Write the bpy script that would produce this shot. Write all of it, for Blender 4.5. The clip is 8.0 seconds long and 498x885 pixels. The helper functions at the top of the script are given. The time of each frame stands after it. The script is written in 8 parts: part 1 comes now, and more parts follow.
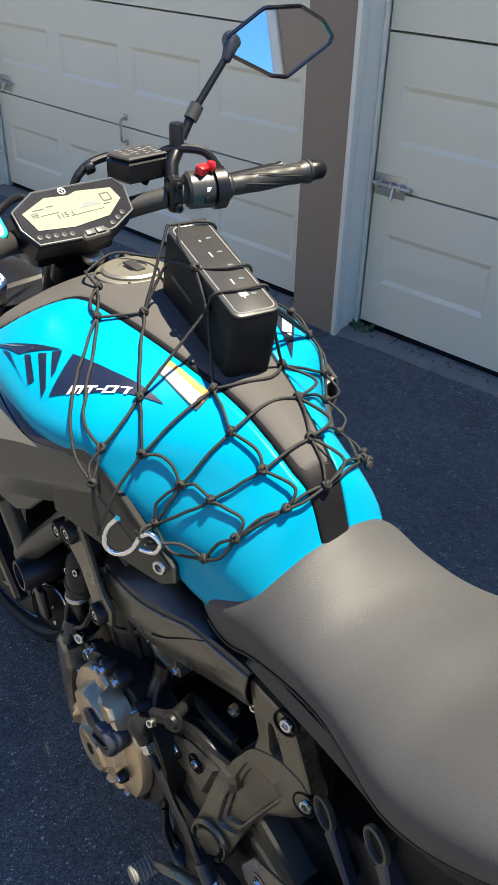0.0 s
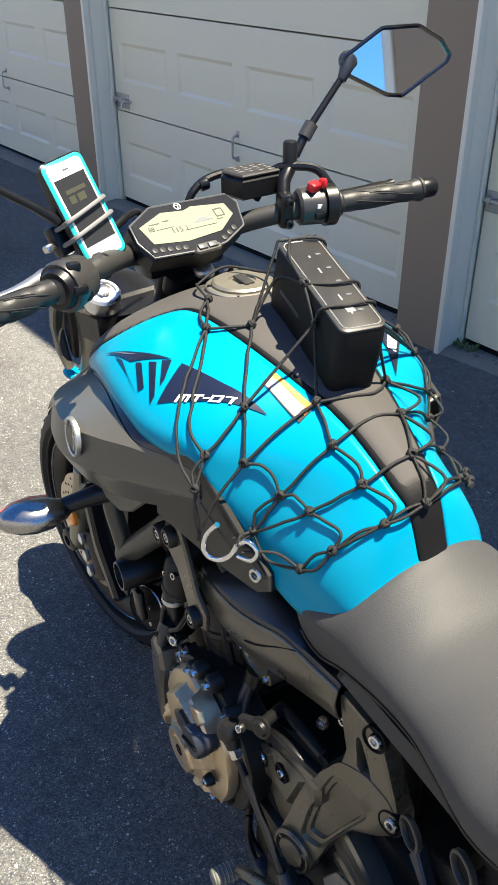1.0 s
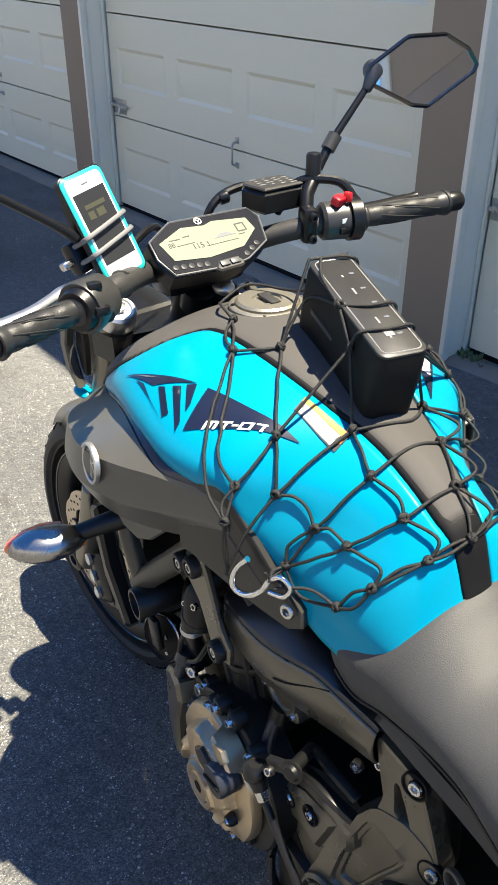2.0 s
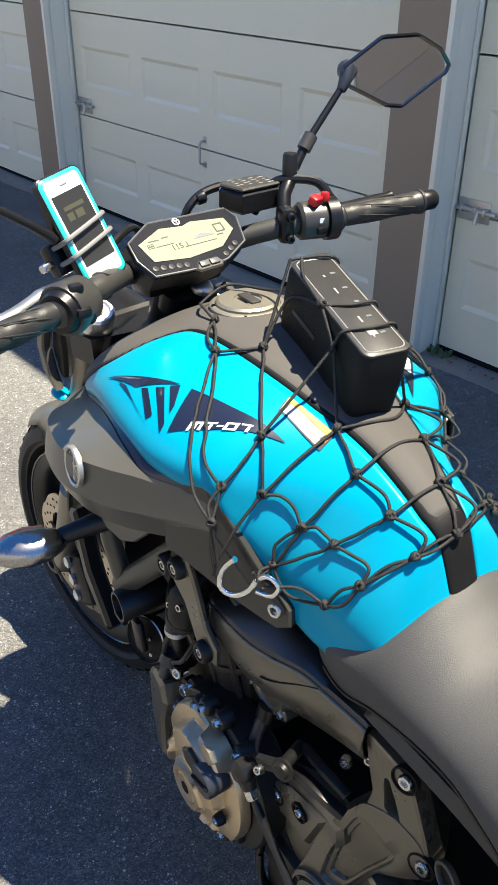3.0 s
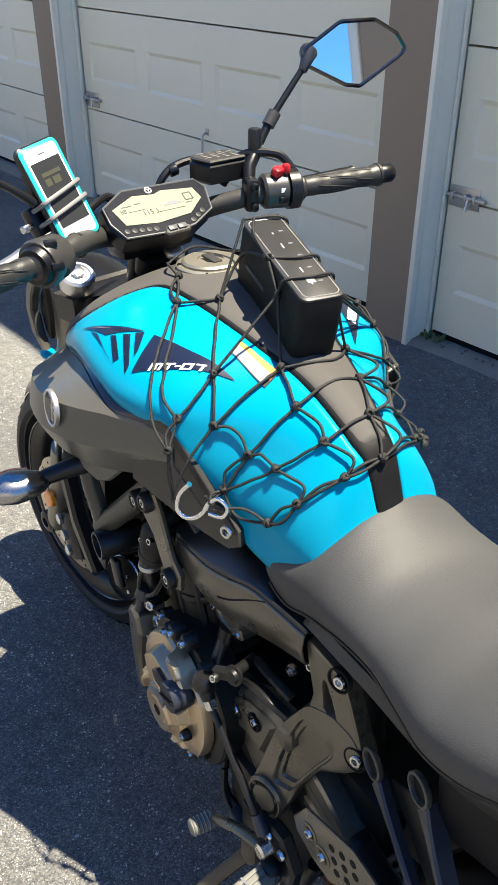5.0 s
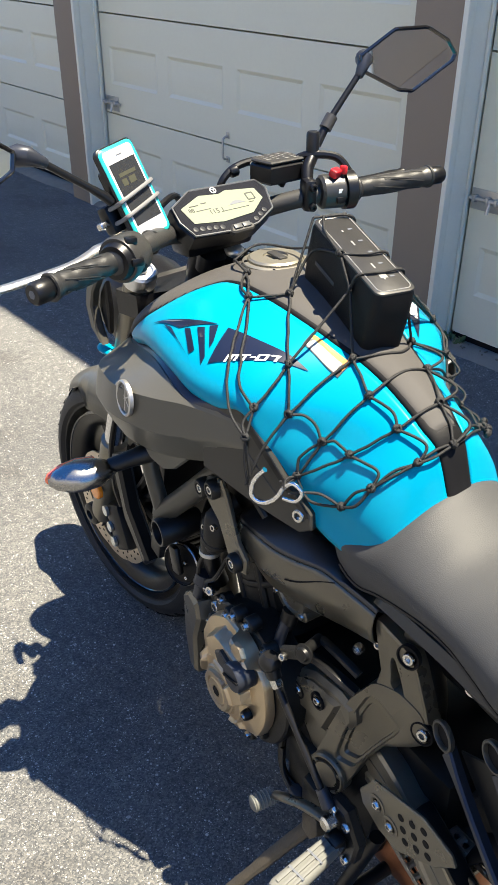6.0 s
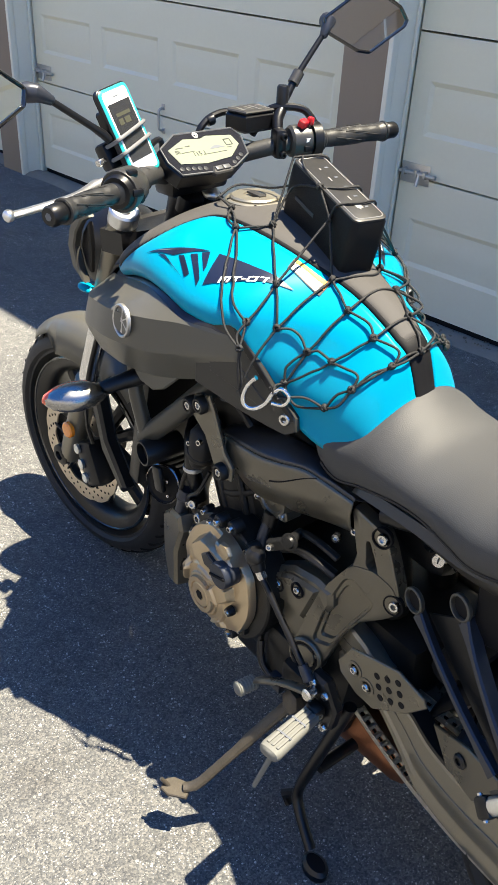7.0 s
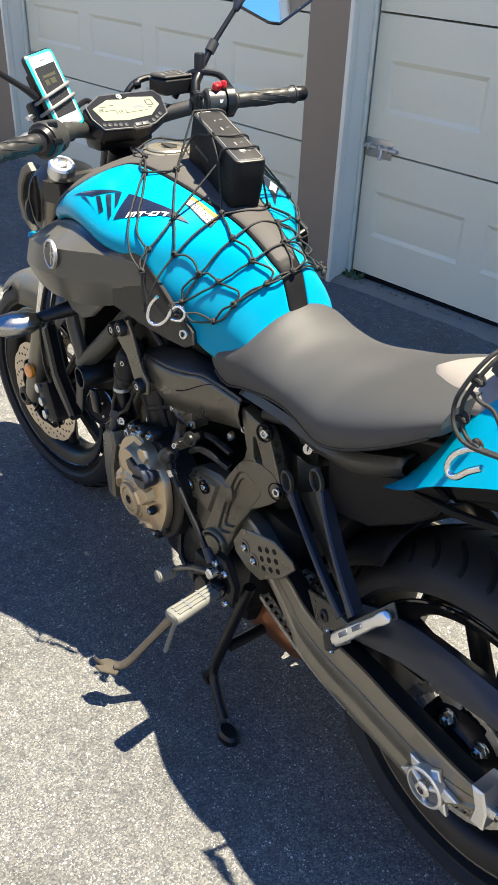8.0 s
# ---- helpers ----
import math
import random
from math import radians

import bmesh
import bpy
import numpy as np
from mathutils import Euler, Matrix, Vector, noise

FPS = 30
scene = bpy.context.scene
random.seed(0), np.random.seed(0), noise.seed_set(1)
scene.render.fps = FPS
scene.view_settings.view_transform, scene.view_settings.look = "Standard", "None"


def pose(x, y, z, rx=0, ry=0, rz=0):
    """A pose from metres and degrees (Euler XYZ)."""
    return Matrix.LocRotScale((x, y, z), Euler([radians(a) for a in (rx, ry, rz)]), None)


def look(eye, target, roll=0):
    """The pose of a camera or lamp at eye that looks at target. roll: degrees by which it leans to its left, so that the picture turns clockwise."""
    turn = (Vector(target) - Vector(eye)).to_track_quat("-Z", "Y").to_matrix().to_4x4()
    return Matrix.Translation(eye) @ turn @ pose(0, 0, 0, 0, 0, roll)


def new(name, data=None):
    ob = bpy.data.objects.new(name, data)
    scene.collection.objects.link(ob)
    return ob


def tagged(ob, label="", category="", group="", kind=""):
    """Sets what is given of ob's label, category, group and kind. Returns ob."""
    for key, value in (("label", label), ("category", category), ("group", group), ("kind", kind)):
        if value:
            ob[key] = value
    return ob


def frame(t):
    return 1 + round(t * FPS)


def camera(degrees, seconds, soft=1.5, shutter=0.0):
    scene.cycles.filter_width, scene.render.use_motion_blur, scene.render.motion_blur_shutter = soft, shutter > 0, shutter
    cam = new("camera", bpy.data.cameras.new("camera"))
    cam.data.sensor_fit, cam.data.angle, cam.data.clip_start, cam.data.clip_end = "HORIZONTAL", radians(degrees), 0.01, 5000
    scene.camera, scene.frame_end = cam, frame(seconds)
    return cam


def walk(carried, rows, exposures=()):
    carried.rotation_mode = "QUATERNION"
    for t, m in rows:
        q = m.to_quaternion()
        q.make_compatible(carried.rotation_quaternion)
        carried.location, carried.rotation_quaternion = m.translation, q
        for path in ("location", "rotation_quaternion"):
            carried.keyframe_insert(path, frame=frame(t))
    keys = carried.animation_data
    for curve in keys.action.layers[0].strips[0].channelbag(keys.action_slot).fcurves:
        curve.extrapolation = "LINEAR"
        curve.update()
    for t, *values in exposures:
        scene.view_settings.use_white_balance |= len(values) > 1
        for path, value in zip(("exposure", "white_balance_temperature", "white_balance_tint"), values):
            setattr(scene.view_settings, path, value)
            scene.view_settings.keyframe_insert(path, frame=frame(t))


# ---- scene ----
cam = camera(33.7, 8.0)
ROWS = [
    (0, -0.4458, 0.4905, 1.3816, 56.49, -1.25, -127.44),
    (0.5, -0.4653, 0.4776, 1.3833, 57.11, -0.52, -122.21),
    (1, -0.4526, 0.5029, 1.3864, 57.44, 0.23, -120.49),
    (1.5, -0.4057, 0.5073, 1.384, 57.63, 0.19, -120.28),
    (3, -0.3776, 0.527, 1.387, 57.63, -0.43, -123.35),
    (3.5, -0.409, 0.5298, 1.3873, 57.63, -0.25, -123.48),
    (4, -0.4775, 0.5231, 1.375, 57.59, -0.28, -123.63),
    (5.5, -0.5216, 0.5652, 1.3882, 57.55, 0.05, -121.92),
    (6, -0.5154, 0.6345, 1.3906, 57.79, -0.19, -122.15),
    (6.5, -0.5362, 0.7312, 1.3842, 57.74, -0.81, -123.8),
    (7, -0.5974, 0.806, 1.3721, 56.9, -2.76, -127.18),
    (7.5, -0.718, 0.8174, 1.3895, 56.61, -3.15, -127.24),
    (8, -0.9021, 0.8079, 1.378, 56.38, -2.03, -126.36),
]
walk(cam, [(t, pose(x, y, z, rx, ry, rz)) for t, x, y, z, rx, ry, rz in ROWS],
     [(0.0, 1.62), (5.5, 1.68), (6.5, 1.74), (7.5, 1.83), (8.0, 1.84)])

# ---- world, sun ----
SUN = Vector((-0.152, -0.193, 0.82)).normalized()
world = bpy.data.worlds.new("sky")
scene.world = world
world.use_nodes = True
wn = world.node_tree.nodes
sky = wn.new("ShaderNodeTexSky")
sky.sky_type = "NISHITA"
sky.sun_disc = False
sky.sun_elevation = math.asin(SUN.z)
sky.sun_rotation = math.atan2(SUN.x, SUN.y)
sky.ozone_density = 3.0
sky.dust_density = 0.4
wn["Background"].inputs["Strength"].default_value = 0.047
deep = wn.new("ShaderNodeMix")
deep.data_type, deep.blend_type = "RGBA", "MULTIPLY"
deep.inputs["Factor"].default_value = 1.0
deep.inputs["B"].default_value = (0.45, 1.03, 1.68, 1)
world.node_tree.links.new(sky.outputs["Color"], deep.inputs["A"])
world.node_tree.links.new(deep.outputs["Result"], wn["Background"].inputs["Color"])
sun = new("sun", bpy.data.lights.new("sun", "SUN"))
sun.data.energy = 5.0
sun.data.angle = radians(0.53)
sun.data.color = (1.0, 0.895, 0.69)
sun.matrix_world = look(SUN * 20, (0, 0, 0))


# ---- materials ----
def mat(name, base, rough=0.5, metal=0.0, fine=400.0, coarse=12.0, vary=0.12, bump=0.0, coat=0.0, spec=0.5, rvary=0.08, tint=None):
    """A surface with grain and stains at two scales."""
    m = bpy.data.materials.new(name)
    m.use_nodes = True
    n, li = m.node_tree.nodes, m.node_tree.links
    b = n["Principled BSDF"]
    tc = n.new("ShaderNodeTexCoord")
    def noise_node(scale, detail):
        t = n.new("ShaderNodeTexNoise")
        t.inputs["Scale"].default_value, t.inputs["Detail"].default_value = scale, detail
        li.new(tc.outputs["Object"], t.inputs["Vector"])
        return t
    a, c = noise_node(fine, 3), noise_node(coarse, 5)
    mix = n.new("ShaderNodeMix")
    mix.data_type = "RGBA"
    dark = [v * (1 - vary) for v in base]
    lite = [min(1, v * (1 + vary)) for v in (tint or base)]
    mix.inputs["A"].default_value, mix.inputs["B"].default_value = (*dark, 1), (*lite, 1)
    add = n.new("ShaderNodeMath")
    add.operation = "MULTIPLY_ADD"
    li.new(a.outputs["Fac"], add.inputs[0])
    add.inputs[1].default_value = 0.45
    half = n.new("ShaderNodeMath")
    half.operation = "MULTIPLY"
    half.inputs[1].default_value = 0.55
    li.new(c.outputs["Fac"], half.inputs[0])
    li.new(half.outputs[0], add.inputs[2])
    li.new(add.outputs[0], mix.inputs["Factor"])
    li.new(mix.outputs["Result"], b.inputs["Base Color"])
    rr = n.new("ShaderNodeMapRange")
    rr.inputs["To Min"].default_value, rr.inputs["To Max"].default_value = max(0.02, rough - rvary), min(1, rough + rvary)
    li.new(c.outputs["Fac"], rr.inputs["Value"])
    li.new(rr.outputs["Result"], b.inputs["Roughness"])
    b.inputs["Metallic"].default_value = metal
    b.inputs["Specular IOR Level"].default_value = spec
    b.inputs["Coat Weight"].default_value = coat
    b.inputs["Coat Roughness"].default_value = 0.04
    if bump:
        bp = n.new("ShaderNodeBump")
        bp.inputs["Strength"].default_value, bp.inputs["Distance"].default_value = min(1.0, bump), 0.001
        li.new(a.outputs["Fac"], bp.inputs["Height"])
        li.new(bp.outputs["Normal"], b.inputs["Normal"])
    return m


def asphalt_mat():
    m = bpy.data.materials.new("asphalt")
    m.use_nodes = True
    n, li = m.node_tree.nodes, m.node_tree.links
    b = n["Principled BSDF"]
    tc = n.new("ShaderNodeTexCoord")
    def tex(kind, scale, detail=None):
        t = n.new(kind)
        t.inputs["Scale"].default_value = scale
        if detail is not None:
            t.inputs["Detail"].default_value = detail
        li.new(tc.outputs["Object"], t.inputs["Vector"])
        return t
    def ramp(src, stops):
        r = n.new("ShaderNodeValToRGB")
        while len(r.color_ramp.elements) < len(stops):
            r.color_ramp.elements.new(0.5)
        for e, (p, col) in zip(r.color_ramp.elements, stops):
            e.position, e.color = p, (*col, 1)
        li.new(src, r.inputs["Fac"])
        return r
    def mixc(kind, fac, one, two):
        x = n.new("ShaderNodeMix")
        x.data_type, x.blend_type = "RGBA", kind
        if isinstance(fac, float):
            x.inputs["Factor"].default_value = fac
        else:
            li.new(fac, x.inputs["Factor"])
        li.new(one, x.inputs["A"])
        li.new(two, x.inputs["B"])
        return x.outputs["Result"]
    def calc(op, one, two, three=None):
        x = n.new("ShaderNodeMath")
        x.operation = op
        for k, v in enumerate((one, two, three)):
            if v is None:
                continue
            if isinstance(v, (int, float)):
                x.inputs[k].default_value = v
            else:
                li.new(v, x.inputs[k])
        return x.outputs[0]
    stone = tex("ShaderNodeTexVoronoi", 330)
    patch = tex("ShaderNodeTexNoise", 1.3, 6)
    stain = tex("ShaderNodeTexNoise", 7, 6)
    grit = tex("ShaderNodeTexNoise", 420, 3)
    blotch = tex("ShaderNodeTexNoise", 38, 5)
    base = ramp(stone.outputs["Color"], [(0.10, (0.056, 0.060, 0.066)), (0.5, (0.108, 0.110, 0.110)), (0.9, (0.196, 0.192, 0.182))])
    pale = n.new("ShaderNodeRGB")
    pale.outputs[0].default_value = (0.72, 0.70, 0.665, 1)
    col = base.outputs["Color"]
    # pale stones of mixed size, some worn flush, some still dark with binder
    for scale, share, least, spread in ((300, 0.62, 0.06, 0.38), (190, 0.76, 0.08, 0.38), (105, 0.90, 0.09, 0.30)):
        v = tex("ShaderNodeTexVoronoi", scale)
        split = n.new("ShaderNodeSeparateColor")
        li.new(v.outputs["Color"], split.inputs["Color"])
        chosen = calc("GREATER_THAN", split.outputs["Red"], share)
        size = calc("MULTIPLY_ADD", split.outputs["Green"], spread, least)
        edge = calc("MULTIPLY_ADD", grit.outputs["Fac"], 0.30, calc("SUBTRACT", v.outputs["Distance"], 0.15))
        cover = calc("MULTIPLY", calc("SUBTRACT", size, edge), 14.0)
        cover = calc("MINIMUM", calc("MAXIMUM", cover, 0.0), 1.0)
        tone = calc("MULTIPLY_ADD", split.outputs["Blue"], 0.70, 0.30)
        wear = calc("MINIMUM", calc("MAXIMUM", calc("MULTIPLY_ADD", blotch.outputs["Fac"], 3.2, -1.0), 0.15), 1.0)
        fac = calc("MULTIPLY", calc("MULTIPLY", chosen, cover), calc("MULTIPLY", tone, wear))
        col = mixc("MIX", fac, col, pale.outputs[0])
    pits = ramp(blotch.outputs["Fac"], [(0.30, (0.78, 0.78, 0.79)), (0.52, (1, 1, 1))])
    col = mixc("MULTIPLY", 0.9, col, pits.outputs["Color"])
    big = ramp(patch.outputs["Fac"], [(0.3, (0.72, 0.72, 0.73)), (0.7, (1.10, 1.09, 1.07))])
    col = mixc("MULTIPLY", 1.0, col, big.outputs["Color"])
    dirt = ramp(stain.outputs["Fac"], [(0.28, (0.78, 0.76, 0.74)), (0.46, (1, 1, 1))])
    col = mixc("MULTIPLY", 0.8, col, dirt.outputs["Color"])
    li.new(col, b.inputs["Base Color"])
    b.inputs["Roughness"].default_value = 0.82
    hsum = n.new("ShaderNodeMath")
    hsum.operation = "ADD"
    li.new(stone.outputs["Distance"], hsum.inputs[0])
    li.new(grit.outputs["Fac"], hsum.inputs[1])
    bp = n.new("ShaderNodeBump")
    bp.inputs["Strength"].default_value, bp.inputs["Distance"].default_value = 0.75, 0.0014
    bp.invert = True
    li.new(hsum.outputs[0], bp.inputs["Height"])
    li.new(bp.outputs["Normal"], b.inputs["Normal"])
    return m


ASPHALT = asphalt_mat()
DOOR_WHITE = mat("door_paint", (0.745, 0.735, 0.585), 0.45, fine=60, coarse=2.2, vary=0.05, bump=0.05)
TRIM_WHITE = mat("trim_paint", (0.78, 0.765, 0.65), 0.5, fine=90, coarse=5, vary=0.07, bump=0.1)
BROWN = mat("brown_stucco", (0.285, 0.226, 0.165), 0.85, fine=260, coarse=4, vary=0.12, bump=0.5)
# near-black for door seals and for shade painted into holes, grooves and gaps
DARK_GAP = mat("dark_seal_and_gap_shade", (0.006, 0.006, 0.007), 0.8, spec=0.2)
DIRT = mat("dirt", (0.12, 0.105, 0.085), 0.95, fine=300, coarse=30, vary=0.5, bump=0.9)
WEED = mat("weed", (0.06, 0.10, 0.03), 0.6, fine=90, vary=0.3)
GALV = mat("galvanised_steel", (0.52, 0.51, 0.49), 0.42, 0.9, fine=200, coarse=40, vary=0.2)
STUCCO = mat("beige_stucco", (0.64, 0.59, 0.50), 0.9, fine=220, coarse=2, vary=0.08, bump=0.4)
ROOF = mat("roof_shingle", (0.09, 0.08, 0.075), 0.9, fine=40, coarse=3, vary=0.3, bump=0.6)

BLUE = mat("cyan_blue_paint", (0.0, 0.250, 0.415), 0.30, 0.0, fine=900, coarse=9, vary=0.03, coat=0.06, spec=0.10, rvary=0.03)
NAVY = mat("dark_navy_vinyl", (0.006, 0.009, 0.026), 0.35, coat=0.4, vary=0.1)
TANK_BLACK = mat("satin_black_plastic", (0.032, 0.031, 0.030), 0.50, fine=1500, coarse=14, vary=0.3, bump=0.25, spec=0.45)
SHROUD = mat("matte_dark_grey_panel", (0.102, 0.098, 0.083), 0.33, 0.25, fine=1200, coarse=10, vary=0.16, bump=0.06)
BLACK = mat("black_plastic", (0.006, 0.006, 0.007), 0.34, fine=900, coarse=25, vary=0.25, bump=0.12, spec=0.38)
FRAME_M = mat("dark_frame_paint", (0.064, 0.061, 0.052), 0.34, 0.3, fine=700, coarse=22, vary=0.2)
ENGINE = mat("black_engine_paint", (0.008, 0.008, 0.008), 0.42, 0.1, fine=600, coarse=40, vary=0.35, bump=0.2, spec=0.35)
BRONZE = mat("bronze_grey_cast_cover", (0.50, 0.40, 0.27), 0.36, 0.85, fine=700, coarse=30, vary=0.2, bump=0.12)
PLATE_M = mat("brown_grey_cast_plate", (0.138, 0.125, 0.097), 0.29, 0.6, fine=700, coarse=24, vary=0.22, bump=0.10)
VINYL = mat("black_grained_seat_vinyl", (0.044, 0.0445, 0.046), 0.62, fine=760, coarse=6, vary=0.42, bump=0.36, rvary=0.12, spec=0.48)
TAN = mat("pale_worn_vinyl", (0.25, 0.225, 0.205), 0.6, fine=500, coarse=20, vary=0.08, bump=0.5)
RUBBER = mat("tyre_rubber", (0.020, 0.020, 0.021), 0.55, fine=500, coarse=30, vary=0.4, bump=0.3, spec=0.35)
GRIP = mat("grip_rubber", (0.022, 0.022, 0.0225), 0.42, fine=600, coarse=60, vary=0.25, bump=0.3)
STEEL = mat("bright_steel", (0.62, 0.61, 0.59), 0.25, 1.0, fine=300, coarse=60, vary=0.15)
ALLOY = mat("cast_aluminium", (0.72, 0.72, 0.71), 0.34, 0.95, fine=400, coarse=60, vary=0.15, bump=0.2)
PEG_M = mat("pale_peg_rubber", (0.145, 0.145, 0.132), 0.62, 0.0, fine=500, coarse=60, vary=0.25, bump=0.25, spec=0.3)
CHROME = mat("chrome", (0.78, 0.78, 0.79), 0.08, 1.0, vary=0.03, rvary=0.03)
GOLDISH = mat("disc_steel", (0.60, 0.52, 0.42), 0.32, 0.95, fine=500, coarse=60, vary=0.15)
STAND_M = mat("worn_stand_steel", (0.075, 0.064, 0.050), 0.50, 0.4, fine=300, coarse=50, vary=0.5, bump=0.25)
CORD = mat("black_elastic_cord", (0.010, 0.010, 0.0105), 0.60, fine=1500, coarse=200, vary=0.4, bump=0.8)
SPEAKER_M = mat("speaker_black", (0.005, 0.005, 0.006), 0.58, fine=1600, coarse=20, vary=0.2, bump=0.5, spec=0.22)
SPEAKER_TOP = mat("speaker_top_black", (0.030, 0.029, 0.028), 0.42, fine=900, coarse=40, vary=0.2, bump=0.1)
DIM_INK = mat("dim_blue_grey_ink", (0.030, 0.036, 0.046), 0.5)
SILVER_INK = mat("silver_ink", (0.30, 0.295, 0.285), 0.45, 0.3)
GREY_INK = mat("grey_ink", (0.11, 0.12, 0.14), 0.5)
WHITE_INK = mat("white_ink", (0.80, 0.80, 0.78), 0.45, vary=0.03)
BLACK_INK = mat("black_ink", (0.02, 0.02, 0.02), 0.5)
RED = mat("red_plastic", (0.62, 0.012, 0.02), 0.32, coat=0.5)
ORANGE_INK = mat("orange_ink", (0.85, 0.24, 0.03), 0.45)
YELLOW_INK = mat("yellow_ink", (0.90, 0.58, 0.03), 0.45)
TEAL = mat("turquoise_phone_case", (0.02, 0.52, 0.50), 0.35, coat=0.3)
PHONE_WHITE = mat("white_phone_glass", (0.80, 0.81, 0.82), 0.12, coat=0.6, vary=0.02)
SCREEN = mat("dark_phone_screen", (0.03, 0.032, 0.036), 0.08, coat=1.0)
LCD = mat("lcd_pale_green", (0.205, 0.232, 0.165), 0.5, coat=0.0, spec=0.2, fine=200, vary=0.04)
DASH_FACE = mat("dash_black_face", (0.012, 0.013, 0.018), 0.22, coat=0.2, spec=0.3)
AMBER = mat("amber_lens", (0.75, 0.24, 0.02), 0.15, coat=0.8)
RED_LENS = mat("orange_red_lens", (0.75, 0.10, 0.03), 0.15, coat=0.8)
MIRROR = mat("mirror_glass", (0.84, 0.81, 0.74), 0.015, 1.0, vary=0.01, rvary=0.005)
COPPER = mat("heat_browned_pipe", (0.30, 0.13, 0.07), 0.4, 0.9, fine=200, coarse=25, vary=0.35)
STRAP = mat("grey_silicone_strap", (0.14, 0.14, 0.145), 0.55)
FABRIC = mat("grey_bag_fabric", (0.04, 0.045, 0.045), 0.8, fine=900, coarse=60, vary=0.3, bump=0.8)
ARM_M = mat("satin_brown_grey_swingarm", (0.21, 0.192, 0.152), 0.34, 0.65, fine=500, coarse=12, vary=0.2, bump=0.1)
GLOSS_BLACK = mat("glossy_black_shell", (0.008, 0.008, 0.009), 0.10, coat=0.8, vary=0.1, rvary=0.03)
BLOCK_M = mat("dull_dark_casting", (0.012, 0.0115, 0.011), 0.48, 0.2, fine=400, coarse=30, vary=0.35, bump=0.3, spec=0.35)
BLUE_BLACK = mat("satin_blue_black_casting", (0.030, 0.034, 0.046), 0.36, 0.3, fine=700, coarse=14, vary=0.2, bump=0.1)
SMOKED = mat("smoked_chrome", (0.34, 0.335, 0.33), 0.26, 1.0, vary=0.08, rvary=0.05)
CHAINM = mat("chain_steel", (0.66, 0.61, 0.53), 0.40, 0.85, fine=300, coarse=80, vary=0.3)
DULL_BLACK = mat("dull_black_plastic", (0.007, 0.007, 0.008), 0.55, fine=600, coarse=20, vary=0.3, bump=0.15, spec=0.16)
CROWN_GREY = mat("matte_grey_plate", (0.072, 0.068, 0.065), 0.66, fine=1500, coarse=14, vary=0.22, bump=0.2, spec=0.22)
KNEE_M = mat("satin_dark_panel", (0.035, 0.0335, 0.030), 0.36, 0.2, fine=1200, coarse=10, vary=0.2, bump=0.06)
CAP_M = mat("brushed_khaki_metal", (0.30, 0.28, 0.23), 0.42, 0.7, fine=300, coarse=40, vary=0.2)
LAMP_GREY = mat("dim_lamp_lens", (0.022, 0.024, 0.028), 0.45, spec=0.3)
CONCRETE = mat("crumbled_concrete", (0.20, 0.185, 0.16), 0.95, fine=220, coarse=14, vary=0.45, bump=0.9)
RIM_GREY = mat("dull_grey_line", (0.085, 0.088, 0.092), 0.4)


